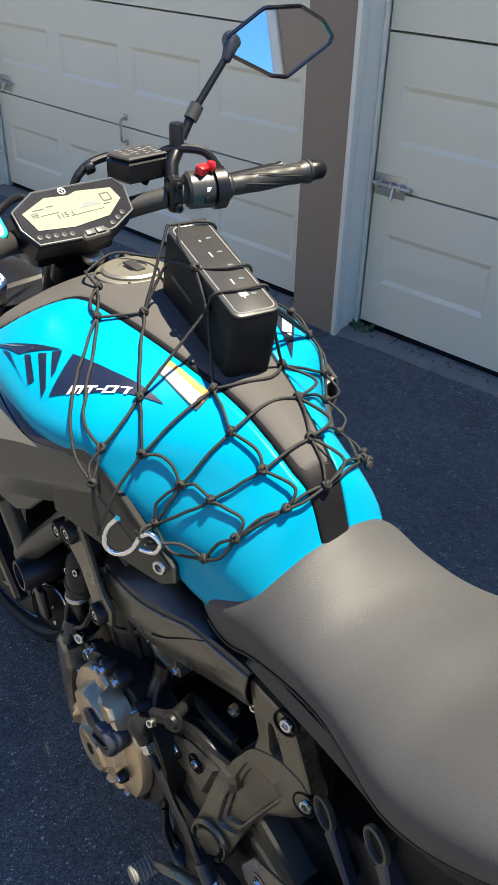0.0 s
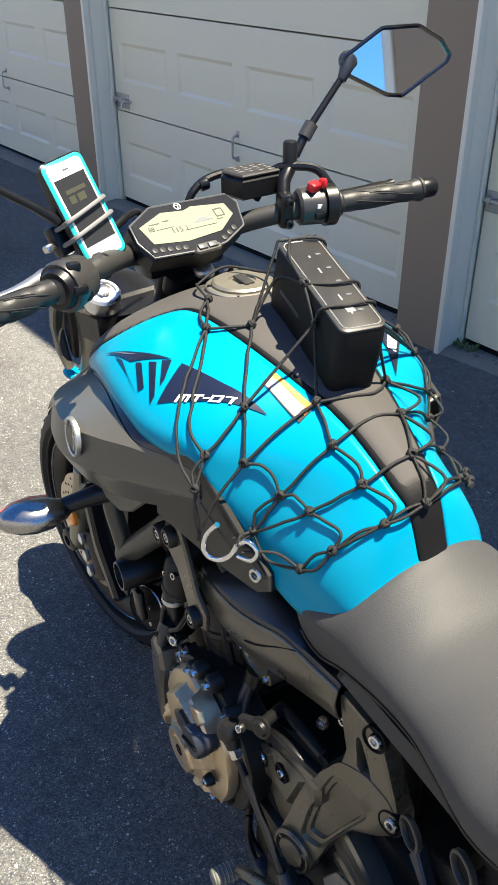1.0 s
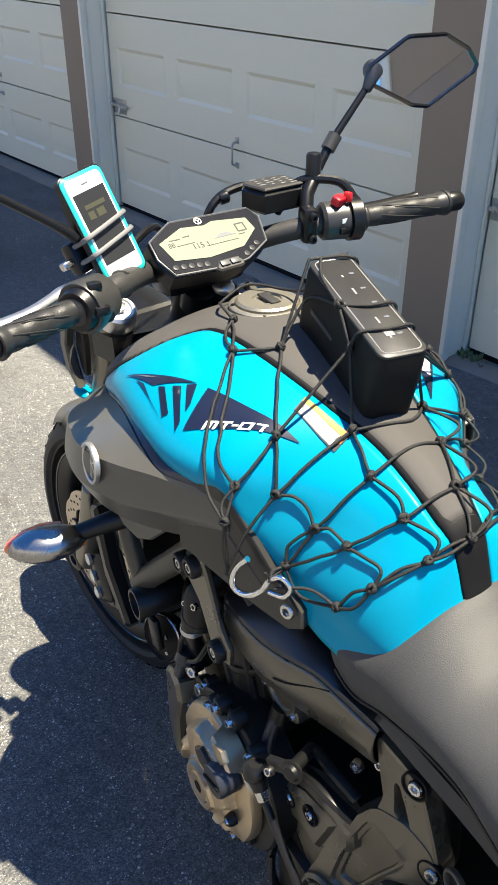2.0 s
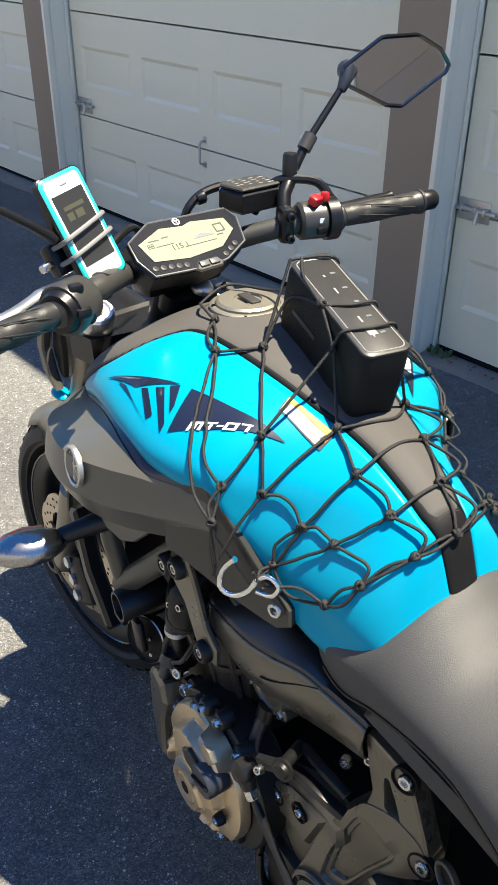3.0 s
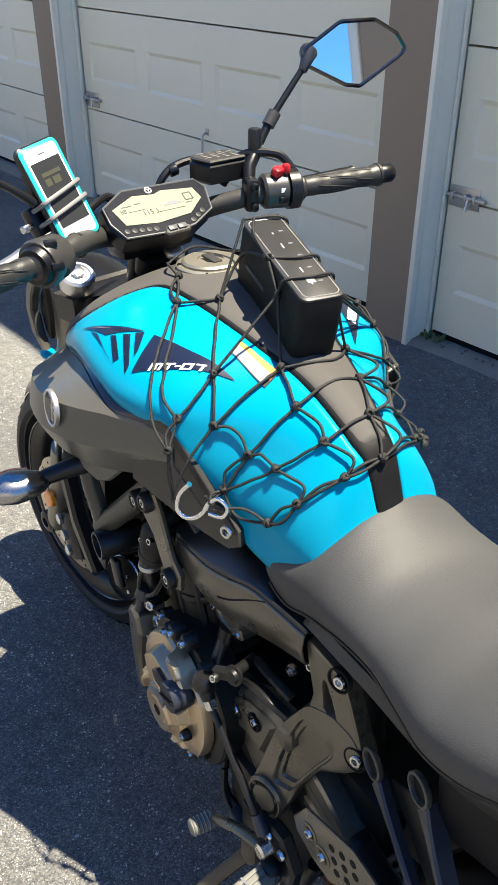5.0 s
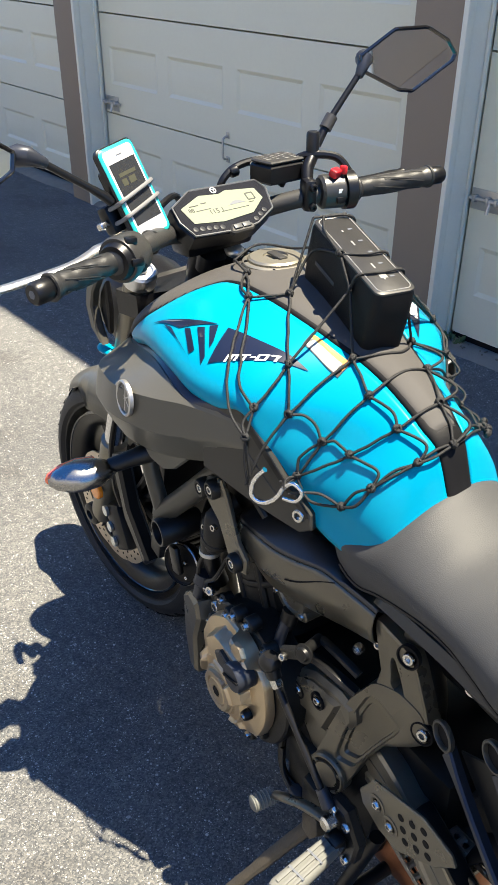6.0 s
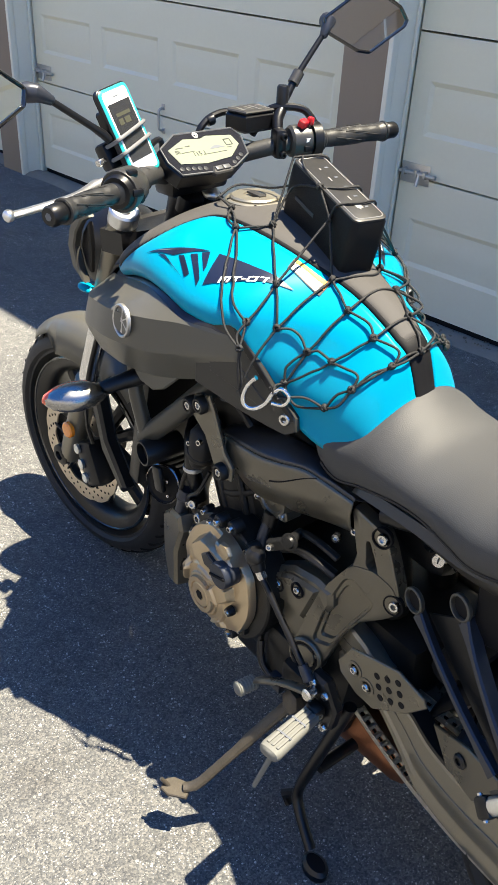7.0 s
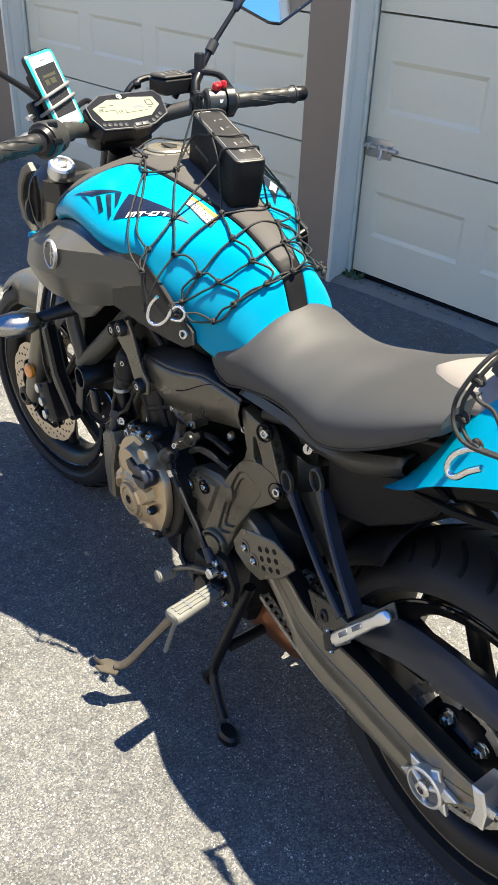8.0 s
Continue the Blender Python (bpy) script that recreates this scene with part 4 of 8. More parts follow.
for s in (1, -1):
    side_plate("inner_fender", [(-0.20, 0.716), (-0.30, 0.740), (-0.385, 0.772), (-0.410, 0.762), (-0.395, 0.725), (-0.36, 0.690), (-0.29, 0.640), (-0.21, 0.622)], 0.112, 0.012, DULL_BLACK, bike, "black inner rear fender side", 0.05, -0.4, 0.004, s < 0)
part("tail_lead", Geo().tube(spline([(-0.36, 0.112, 0.742), (-0.43, 0.118, 0.758), (-0.50, 0.116, 0.780), (-0.58, 0.108, 0.815)], 5), 0.006, 8), DULL_BLACK, bike)
part("mud_flap", Geo().box((-0.20, 0.0, 0.575), (0.05, 0.20, 0.20), 0.02, Matrix.Rotation(radians(-25), 4, "Y")), DULL_BLACK, bike)

# ---- frame, engine ----
for s in (1, -1):
    part("frame_tube", Geo().tube(spline([(0.255, s * 0.122, 0.790), (0.325, s * 0.138, 0.735), (0.40, s * 0.160, 0.652), (0.466, s * 0.181, 0.578)], 5), 0.0185, 14), FRAME_M, bike, "dark painted frame tube")
    part("frame_tube", Geo().tube(spline([(0.52, s * 0.150, 0.780), (0.49, s * 0.186, 0.690), (0.468, s * 0.184, 0.610), (0.452, s * 0.176, 0.545)], 5), 0.0135, 12), FRAME_M, bike, "dark painted frame tube")
    g = Geo().lathe([(0.012, -0.075), (0.022, -0.075), (0.024, -0.004), (0.0225, 0.0), (0.0195, 0.0), (0.018, -0.012), (0.008, -0.014)], (0.438, s * 0.206, 0.566), (0.05, s, 0), 28)
    part("frame_slider", g, BLACK, bike, "black crash bobbin")
    part("frame_rail", Geo().tube(spline([(0.26, s * 0.085, 0.75), (0.10, s * 0.072, 0.665), (-0.02, s * 0.056, 0.60), (-0.04, s * 0.054, 0.45)], 6), 0.022, 12), BLOCK_M, bike)
    part("subframe_rail", Geo().tube(spline([(-0.02, s * 0.09, 0.68), (-0.20, s * 0.08, 0.745), (-0.36, s * 0.08, 0.81), (-0.60, s * 0.07, 0.89)], 6), 0.014, 10), BLACK, bike)

part("crankcase", Geo().box((0.155, 0.0, 0.350), (0.38, 0.25, 0.24), 0.045, Matrix.Rotation(radians(-6), 4, "Y")), ENGINE, bike, "black engine crankcase")
part("cylinder_block", Geo().box((0.285, 0.0, 0.555), (0.15, 0.25, 0.20), 0.03, Matrix.Rotation(radians(25), 4, "Y")), ENGINE, bike, "dark cylinder block")
part("cylinder_head", Geo().box((0.33, 0.0, 0.675), (0.16, 0.23, 0.10), 0.025, Matrix.Rotation(radians(25), 4, "Y")), ENGINE, bike)
part("airbox", Geo().box((0.22, 0.012, 0.78), (0.32, 0.12, 0.15), 0.05), BLACK, bike)
part("battery_box", Geo().box((-0.03, 0.0, 0.66), (0.16, 0.11, 0.14), 0.03), BLACK, bike)
part("sump", Geo().box((0.17, 0.0, 0.255), (0.26, 0.22, 0.14), 0.03), ENGINE, bike, "black oil sump")
part("stand_mount", Geo().box((0.095, 0.125, 0.325), (0.08, 0.06, 0.12), 0.012), ENGINE, bike)
part("lower_case", Geo().box((0.075, 0.0, 0.262), (0.18, 0.22, 0.15), 0.03), ENGINE, bike)
part("drain_hose", Geo().tube(spline([(0.150, 0.150, 0.345), (0.140, 0.160, 0.310), (0.120, 0.160, 0.285), (0.085, 0.150, 0.280)], 5), 0.006, 8), BLACK, bike)
part("switch_lead", Geo().tube(spline([(0.130, 0.165, 0.350), (0.110, 0.176, 0.322), (0.070, 0.180, 0.318), (0.040, 0.176, 0.335)], 5), 0.0045, 8), BLACK, bike)
part("stand_switch", Geo().box((0.072, 0.176, 0.312), (0.030, 0.018, 0.026), 0.004), BLUE_BLACK, bike, "blue-black stand switch")
part("gearbox", Geo().box((-0.03, 0.0, 0.42), (0.20, 0.20, 0.16), 0.04), ENGINE, bike)
rad = part("radiator", Geo().box((0.52, 0.0, 0.56), (0.035, 0.33, 0.27), 0.006, Matrix.Rotation(radians(-12), 4, "Y")), BLACK, bike, "black radiator")
for k in range(22):
    part("radiator_fin", Geo().box((0.545 - 0.0 + (k - 11) * 0.0024, 0.0, 0.56 + (k - 11) * 0.0112), (0.006, 0.30, 0.003), 0), ENGINE, rad)
for s in (1, -1):
    side_plate("radiator_guard", [(0.700, 0.560), (0.672, 0.575), (0.640, 0.470), (0.570, 0.395), (0.585, 0.375), (0.660, 0.440)], 0.172, 0.03, BLACK, bike, "", 0.0, 0.0, 0.006, s < 0)

# finned cylinder side, hose, thermostat and brackets seen through the frame
lean = Vector((0.40, 0.0, 0.92)).normalized()
barrel = part("cylinder_barrel", Geo().lathe([(0.058, -0.075), (0.058, -0.060), (0.052, -0.056), (0.052, 0.046), (0.060, 0.050), (0.060, 0.064), (0.050, 0.068)], (0.268, 0.090, 0.548), lean, 36), BLOCK_M, bike, "dull dark cast cylinder barrel")
for a in (0.3, 1.25, 2.2, 2.75):
    d = Vector((0.92 * math.cos(a), math.sin(a), -0.40 * math.cos(a)))
    part("barrel_rib", Geo().tube([Vector((0.268, 0.090, 0.548)) + d * 0.052 - lean * 0.055, Vector((0.268, 0.090, 0.548)) + d * 0.052 + lean * 0.048], 0.0065, 8), BLOCK_M, barrel)
part("barrel_band", Geo().lathe([(0.0535, -0.004), (0.055, -0.002), (0.055, 0.004), (0.0535, 0.006)], (0.268, 0.090, 0.560), lean, 36, closed=True), BLOCK_M, barrel)
arm = side_plate("engine_hanger", [(0.352, 0.700), (0.330, 0.728), (0.292, 0.742), (0.278, 0.722), (0.248, 0.660), (0.226, 0.644), (0.228, 0.618), (0.252, 0.608), (0.272, 0.622), (0.300, 0.668)], 0.172, 0.010, PLATE_M, bike, "brown-grey engine hanger plate", 0, 0, 0.003)
for x, z in ((0.334, 0.708), (0.305, 0.722), (0.247, 0.630)):
    part("hanger_boss", Geo().lathe([(0.015, -0.004), (0.015, 0.008), (0.012, 0.012), (0.009, 0.012), (0.008, 0.006)], (x, 0.172, z), (0, 1, 0), 18), ENGINE, arm)
    bolt("hanger_bolt", (x, 0.177, z), (0, 1, 0), 0.008, arm, STEEL, 0.006)
part("coolant_hose", Geo().tube(spline([(0.430, 0.10, 0.60), (0.380, 0.140, 0.612), (0.352, 0.158, 0.596), (0.348, 0.158, 0.560), (0.352, 0.140, 0.500)], 6), 0.014, 12), BLACK, bike, "black rubber coolant hose")
therm = part("thermostat_housing", Geo().tube(spline([(0.334, 0.120, 0.662), (0.336, 0.146, 0.648), (0.326, 0.158, 0.624), (0.334, 0.156, 0.598), (0.352, 0.150, 0.582)], 5), [0.017] * 6 + [0.022] * 7 + [0.018] * 8, 14), BLOCK_M, bike, "dull cast thermostat housing")
part("housing_flange", Geo().lathe([(0.024, -0.005), (0.026, -0.003), (0.026, 0.003), (0.024, 0.005)], (0.330, 0.156, 0.610), (0.3, 0.1, -1), 18), BLOCK_M, therm)
part("hose_clip", Geo().lathe([(0.0168, -0.004), (0.0178, -0.003), (0.0178, 0.003), (0.0168, 0.004)], (0.350, 0.158, 0.572), (0.0, 0.0, 1), 18, closed=True), GALV, therm, "bright hose clip")
for x, y, z, r in ((0.318, 0.166, 0.642, 0.006), (0.346, 0.166, 0.626, 0.005)):
    bolt("housing_bolt", (x, y, z), (-0.2, 1, 0.2), r, therm, STEEL, 0.007)
part("sensor_lead", Geo().tube(spline([(0.336, 0.160, 0.590), (0.352, 0.172, 0.560), (0.366, 0.172, 0.520), (0.372, 0.170, 0.478), (0.350, 0.168, 0.462)], 6), 0.0042, 8), BLACK, bike)
part("sensor_lead", Geo().tube(spline([(0.312, 0.150, 0.580), (0.322, 0.166, 0.540), (0.346, 0.170, 0.515), (0.352, 0.160, 0.470)], 6), 0.0035, 8), BLACK, bike)
sender = part("oil_sender", Geo().lathe([(0.012, 0), (0.014, 0.018), (0.010, 0.024), (0.010, 0.046)], (0.362, 0.164, 0.520), (0.1, 0.2, -1), 16), BLUE_BLACK, bike, "blue-black pressure sender")
bolt("sender_cap", (0.333, 0.168, 0.508), (-0.3, 1, 0.3), 0.009, sender, STEEL, 0.006)
for x, z, r in ((0.316, 0.487, 0.0115), (0.300, 0.513, 0.006), (0.346, 0.500, 0.006), (0.372, 0.506, 0.005)):
    part("engine_boss", Geo().lathe([(r * 1.5, -0.014), (r * 1.5, 0.001), (r * 1.2, 0.003)], (x, 0.164, z), (0, 1, 0), 14), ENGINE, bike)
    bolt("engine_bolt", (x, 0.166, z), (0, 1, 0), r, bike, STEEL, 0.007)
part("wire_loom", Geo().tube(spline([(0.30, 0.145, 0.745), (0.27, 0.150, 0.755), (0.235, 0.152, 0.742), (0.215, 0.146, 0.720)], 5), 0.006, 8), BLACK, bike)
part("loom_plug", Geo().box((0.262, 0.156, 0.752), (0.030, 0.014, 0.016), 0.003, Matrix.Rotation(radians(15), 4, "Y")), BLUE_BLACK, bike, "blue-black cable plug")


def horn():
    c, ax = Vector((0.424, 0.172, 0.497)), Vector((-0.30, 0.92, 0.22)).normalized()
    h = part("horn", Geo().lathe([(0.02, -0.03), (0.030, -0.022), (0.036, -0.006), (0.037, 0.0), (0.0345, 0.003), (0.032, 0.0)], c, ax, 32), DULL_BLACK, bike, "black disc horn with a dark steel rim")
    part("horn_rim", Geo().lathe([(0.0363, -0.003), (0.0380, -0.0015), (0.0380, 0.0015), (0.0363, 0.003), (0.0356, 0.001)], c, ax, 36, closed=True), SMOKED, h, "dark steel rim")
    part("horn_mount", Geo().box(c + ax * 0.012 + Vector((0, 0, 0.015)), (0.026, 0.012, 0.05), 0.005, Matrix.Rotation(radians(15), 4, "Y")), BLACK, h)
    for k in (-0.6, 0.6, 2.4, 3.8):
        bolt("horn_rivet", c + ax * 0.002 + Vector((math.cos(k) * 0.024, 0, math.sin(k) * 0.024)), ax, 0.0035, h, STEEL, 0.003)


horn()


def away(p, poly):
    """Distance of p from a polygon's rim, positive inside it."""
    best, inside = 9.0, False
    for a, b in zip(poly, poly[1:] + poly[:1]):
        dx, dz = b[0] - a[0], b[1] - a[1]
        t = max(0.0, min(1.0, ((p[0] - a[0]) * dx + (p[1] - a[1]) * dz) / (dx * dx + dz * dz)))
        best = min(best, math.hypot(p[0] - a[0] - t * dx, p[1] - a[1] - t * dz))
        if (a[1] > p[1]) != (b[1] > p[1]) and p[0] < a[0] + (p[1] - a[1]) / dz * dx:
            inside = not inside
    return best if inside else -best


def engine_cover():
    """Left crankcase cover: a cast dome with faceted ridges, plates painting pocket shade, and a filler plug."""
    c = (0.225, 0.424)
    base = side_plate("cover_base", [(c[0] + 0.113 * math.cos(a) * (1 + 0.03 * math.sin(3 * a)), c[1] + 0.116 * math.sin(a)) for a in np.linspace(0, 2 * math.pi, 36)[:-1]], 0.172, 0.05, ENGINE, bike, "black crankcase rim")
    hub, plug, boss = (0.251, 0.383), (0.186, 0.479), (0.187, 0.524)
    blocks = (
        ([(0.278, 0.484), (0.250, 0.512), (0.222, 0.511), (0.182, 0.503), (0.176, 0.470), (0.232, 0.462), (0.262, 0.460)], 0.020, 0.006),
        ([(0.322, 0.402), (0.304, 0.424), (0.296, 0.404), (0.304, 0.372), (0.320, 0.380)], 0.012, 0.005),
        ([(0.226, 0.418), (0.204, 0.446), (0.178, 0.446), (0.172, 0.424), (0.196, 0.400), (0.216, 0.402)], 0.015, 0.0045),
        ([(0.276, 0.452), (0.228, 0.458), (0.222, 0.430), (0.262, 0.428)], 0.006, 0.005),
        ([(0.232, 0.336), (0.208, 0.352), (0.196, 0.338), (0.220, 0.322)], 0.007, 0.003),
    )
    def height(x, z, t):
        h = 0.187 + 0.010 * (1 - t ** 3)
        for poly, up, soft in blocks:
            h += up * max(0.0, min(1.0, away((x, z), poly) / soft + 0.2))
        r = math.hypot(x - boss[0], z - boss[1])
        h = max(h, 0.187 + 0.019 * max(0.0, min(1.0, (0.036 - r) / 0.007)))
        r = math.hypot(x - hub[0], z - hub[1])
        if r < 0.060:
            h += 0.0045 * max(0.0, min(1.0, (0.058 - r) / 0.003))
        if r < 0.040:
            h = 0.2035 + (0.006 if 0.0245 < r < 0.034 else 0.0)
        return h
    rows = []
    for t in [1.0, 0.99] + list(np.linspace(0.965, 0.02, 60)):
        row = []
        for k in range(200):
            a = 2 * math.pi * k / 200
            lobe = 1 + 0.035 * max(0.0, math.cos(5 * a - 0.6)) ** 3
            x, z = c[0] + 0.008 + 0.092 * t * lobe * math.cos(a), c[1] + 0.102 * t * lobe * math.sin(a)
            row.append((x, 0.174 if t == 1.0 else height(x, z, t) - (0.004 if t == 0.99 else 0), z))
        rows.append(row)
    cov = part("generator_cover", Geo().grid(rows, close_v=True, caps=True), BRONZE, bike, "bronze-grey cast engine cover with faceted ridges", 22)
    part("inspection_cap", Geo().lathe([(0.0235, 0.198), (0.0235, 0.2075), (0.021, 0.2095), (0.010, 0.2095), (0.009, 0.203)], (hub[0], 0, hub[1]), (0, 1, 0), 32), BRONZE, cov, "round cast inspection cap")
    # six-sided near-black disc over the cap, painted shade of its socket
    part("cap_socket_shade", Geo().lathe([(0.0092, 0.2096), (0.0092, 0.2102)], (hub[0], 0, hub[1]), (0, 1, 0), 6), DARK_GAP, cov)
    # blue-black plates on the ridges, pocket shade put into their colour
    for pts, y in (([(0.236, 0.490), (0.222, 0.502), (0.196, 0.494), (0.206, 0.474), (0.226, 0.474)], 0.2195), ([(0.316, 0.401), (0.306, 0.412), (0.302, 0.400), (0.308, 0.384)], 0.2015)):
        side_plate("cast_pocket_shade", pts, y, 0.012, NAVY_SATIN, cov, "blue-black plate, shade of a pocket painted on", 0, 0, 0.002)
    plug_y = 0.2120
    part("oil_plug", Geo().lathe([(0.0235, plug_y - 0.02), (0.0235, plug_y + 0.006), (0.0215, plug_y + 0.009), (0.0, plug_y + 0.009)], (plug[0], 0.0, plug[1]), (0, 1, 0), 32), BLUE_BLACK, cov, "blue-black oil filler plug")
    part("plug_grip", Geo().box((plug[0], plug_y + 0.010, plug[1]), (0.040, 0.004, 0.0045), 0.0012, Matrix.Rotation(radians(18), 4, "Y")), DARK_GAP, cov)
    part("boss_plug", Geo().lathe([(0.016, 0.204), (0.014, 0.211), (0.0, 0.2115)], (boss[0], 0, boss[1]), (0, 1, 0), 6), BRONZE, cov, "six-sided cast boss")
    bolt("cover_bolt", (0.174, 0.196, 0.402), (0, 1, 0), 0.0090, cov, BLACK, 0.012)
    bolt("cover_bolt", (0.174, 0.204, 0.402), (0, 1, 0), 0.0050, cov, STEEL, 0.006)
    for x, z in ((0.312, 0.466), (0.262, 0.520), (0.243, 0.534), (0.206, 0.545), (0.160, 0.531), (0.170, 0.352), (0.200, 0.318)):
        part("bolt_lug", Geo().lathe([(0.0125, 0.162), (0.0125, 0.178), (0.0105, 0.181)], (x, 0, z), (0, 1, 0), 14), ENGINE, base)
        bolt("cover_bolt", (x, 0.180, z), (0, 1, 0), 0.0066, base, STEEL, 0.008)
    side_plate("engine_guard", [(0.430, 0.430), (0.395, 0.462), (0.350, 0.478), (0.336, 0.452), (0.366, 0.382), (0.366, 0.302), (0.402, 0.290), (0.428, 0.345)], 0.182, 0.035, PLATE_M, bike, "brown-grey plate ahead of the engine cover", -0.25, 0.38, 0.006)


engine_cover()


def sprocket_cover():
    cov = side_plate("sprocket_cover", [(0.158, 0.470), (0.150, 0.497), (0.116, 0.530), (0.078, 0.557), (0.023, 0.570), (-0.008, 0.566), (-0.012, 0.540), (0.014, 0.490), (0.036, 0.440), (0.030, 0.396), (0.071, 0.370), (0.116, 0.366), (0.150, 0.382), (0.158, 0.428)], 0.168, 0.035, PLATE_M, bike, "brown-grey sprocket cover", 0, 0, 0.007)
    side_plate("cover_panel", [(0.146, 0.484), (0.118, 0.520), (0.076, 0.546), (0.012, 0.558), (0.040, 0.478), (0.062, 0.486), (0.094, 0.482), (0.120, 0.470)], 0.176, 0.012, PLATE_M, cov, "raised smooth upper face", 0.05, 0.07, 0.006)
    # near-black plate on the face, stands for the shade of a deep recess
    side_plate("cover_recess_shade", [(0.108, 0.466), (0.122, 0.462), (0.132, 0.440), (0.128, 0.414), (0.110, 0.396), (0.086, 0.388), (0.056, 0.396), (0.048, 0.410), (0.070, 0.424), (0.086, 0.442)], 0.1692, 0.004, DARK_GAP, cov, "", 0, 0, 0.0008)
    part("cover_disc", Geo().lathe([(0.034, 0.150), (0.034, 0.163), (0.031, 0.166), (0.026, 0.166), (0.024, 0.164), (0.0, 0.165)], (0.076, 0, 0.452), (0, 1, 0), 32), PLATE_M, cov, "round cast disc")
    part("cover_rib", Geo().tube(spline([(0.136, 0.166, 0.470), (0.140, 0.168, 0.430), (0.122, 0.168, 0.398), (0.090, 0.168, 0.382), (0.052, 0.166, 0.388)], 5), 0.0048, 8, flat=0.8), PLATE_M, cov)
    part("case_ridge", Geo().tube(spline([(0.110, 0.150, 0.556), (0.074, 0.158, 0.584), (0.034, 0.156, 0.590), (0.006, 0.146, 0.580)], 5), 0.009, 8, flat=0.7), BLACK, bike, "black gearcase ridge")
    part("case_ridge", Geo().tube(spline([(0.086, 0.140, 0.600), (0.050, 0.146, 0.612), (0.010, 0.140, 0.604)], 5), 0.007, 8, flat=0.7), ENGINE, bike)
    bolt("case_bolt", (0.037, 0.118, 0.616), (-0.3, 1, 0.2), 0.008, bike, STEEL, 0.008)
    bolt("case_bolt", (0.012, 0.110, 0.640), (-0.3, 1, 0.2), 0.006, bike, STEEL, 0.006)
    # near-black collars paint the shade round the screws
    for x, z in ((0.097, 0.512), (0.053, 0.532)):
        part("bolt_well_shade", Geo().lathe([(0.0135, 0.172), (0.0135, 0.1785), (0.011, 0.1785), (0.010, 0.174)], (x, 0, z), (0, 1, 0), 20), DARK_GAP, cov)
        bolt("cover_screw", (x, 0.174, z), (0, 1, 0), 0.0066, cov, STEEL, 0.006)
    cov.location = (0.024, -0.028, -0.036)
    # round lid of the water outlet, its lug and hose
    lid = part("pump_lid", Geo().lathe([(0.037, 0.09), (0.037, 0.124), (0.034, 0.131), (0.027, 0.131), (0.025, 0.128), (0.014, 0.129), (0.012, 0.131), (0.0, 0.131)], (0.176, 0, 0.604), (0, 1, 0), 36), PLATE_M, bike, "round grey lid")
    for x, z in ((0.208, 0.588), (0.146, 0.586)):
        part("lid_lug", Geo().lathe([(0.010, 0.10), (0.010, 0.128), (0.008, 0.130)], (x, 0, z), (0, 1, 0), 14), PLATE_M, lid)
        bolt("lid_bolt", (x, 0.128, z), (0, 1, 0), 0.0058, lid, STEEL, 0.006)
    part("outlet_neck", Geo().lathe([(0.013, 0), (0.013, 0.020), (0.010, 0.022), (0.010, 0.03)], (0.172, 0.128, 0.576), (0, 0.3, -1), 14), BLACK, bike)
    part("vent_hose", Geo().tube(spline([(0.171, 0.138, 0.560), (0.168, 0.150, 0.535), (0.160, 0.158, 0.505), (0.150, 0.160, 0.480)], 5), 0.0085, 10), BLUE_BLACK, bike, "blue-black rubber hose")
    # shift shaft, crank and rod
    part("shift_shaft", Geo().tube([(0.092, 0.140, 0.596), (0.066, 0.190, 0.618)], 0.0075, 12), ENGINE, bike)
    part("shift_shaft_head", Geo().lathe([(0.0135, -0.004), (0.0135, -0.001), (0.010, 0.0), (0.008, 0.004), (0.004, 0.005)], (0.064, 0.188, 0.619), (-0.3, 1, 0.25), 20), ENGINE, bike, "round shaft collar")
    crank = part("shift_crank", Geo().prism([(-0.012, -0.009), (0.028, -0.011), (0.036, 0.0), (0.028, 0.009), (-0.012, 0.010)], (0.084, 0.186, 0.598), (0.80, 0.05, -0.6), (0.5, 0.4, 0.8), 0.010, 0.002), BLOCK_M, bike, "dark cast shift crank")
    bolt("crank_bolt", (0.094, 0.194, 0.592), (-0.2, 0.9, 0.4), 0.006, crank, STEEL, 0.007)
    part("ball_joint", Geo().ball((0.130, 0.192, 0.548), 0.0165), BLACK, bike)
    part("joint_boot", Geo().tube([(0.129, 0.192, 0.546), (0.118, 0.192, 0.528)], [0.013, 0.010], 12), BLACK, bike)
    part("joint_nut", Geo().lathe([(0.0088, 0), (0.0088, 0.012), (0.007, 0.014)], (0.118, 0.192, 0.528), (-0.70, 0.0, -0.72), 6), STEEL, bike)
    part("shift_rod", Geo().tube([(0.112, 0.192, 0.520), (-0.002, 0.192, 0.420)], 0.0052, 10), BLACK, bike, "black shift linkage rod")
    part("rod_end", Geo().tube([(0.004, 0.192, 0.426), (-0.014, 0.192, 0.408)], [0.008, 0.0095], 10), BLUE_BLACK, bike)


sprocket_cover()


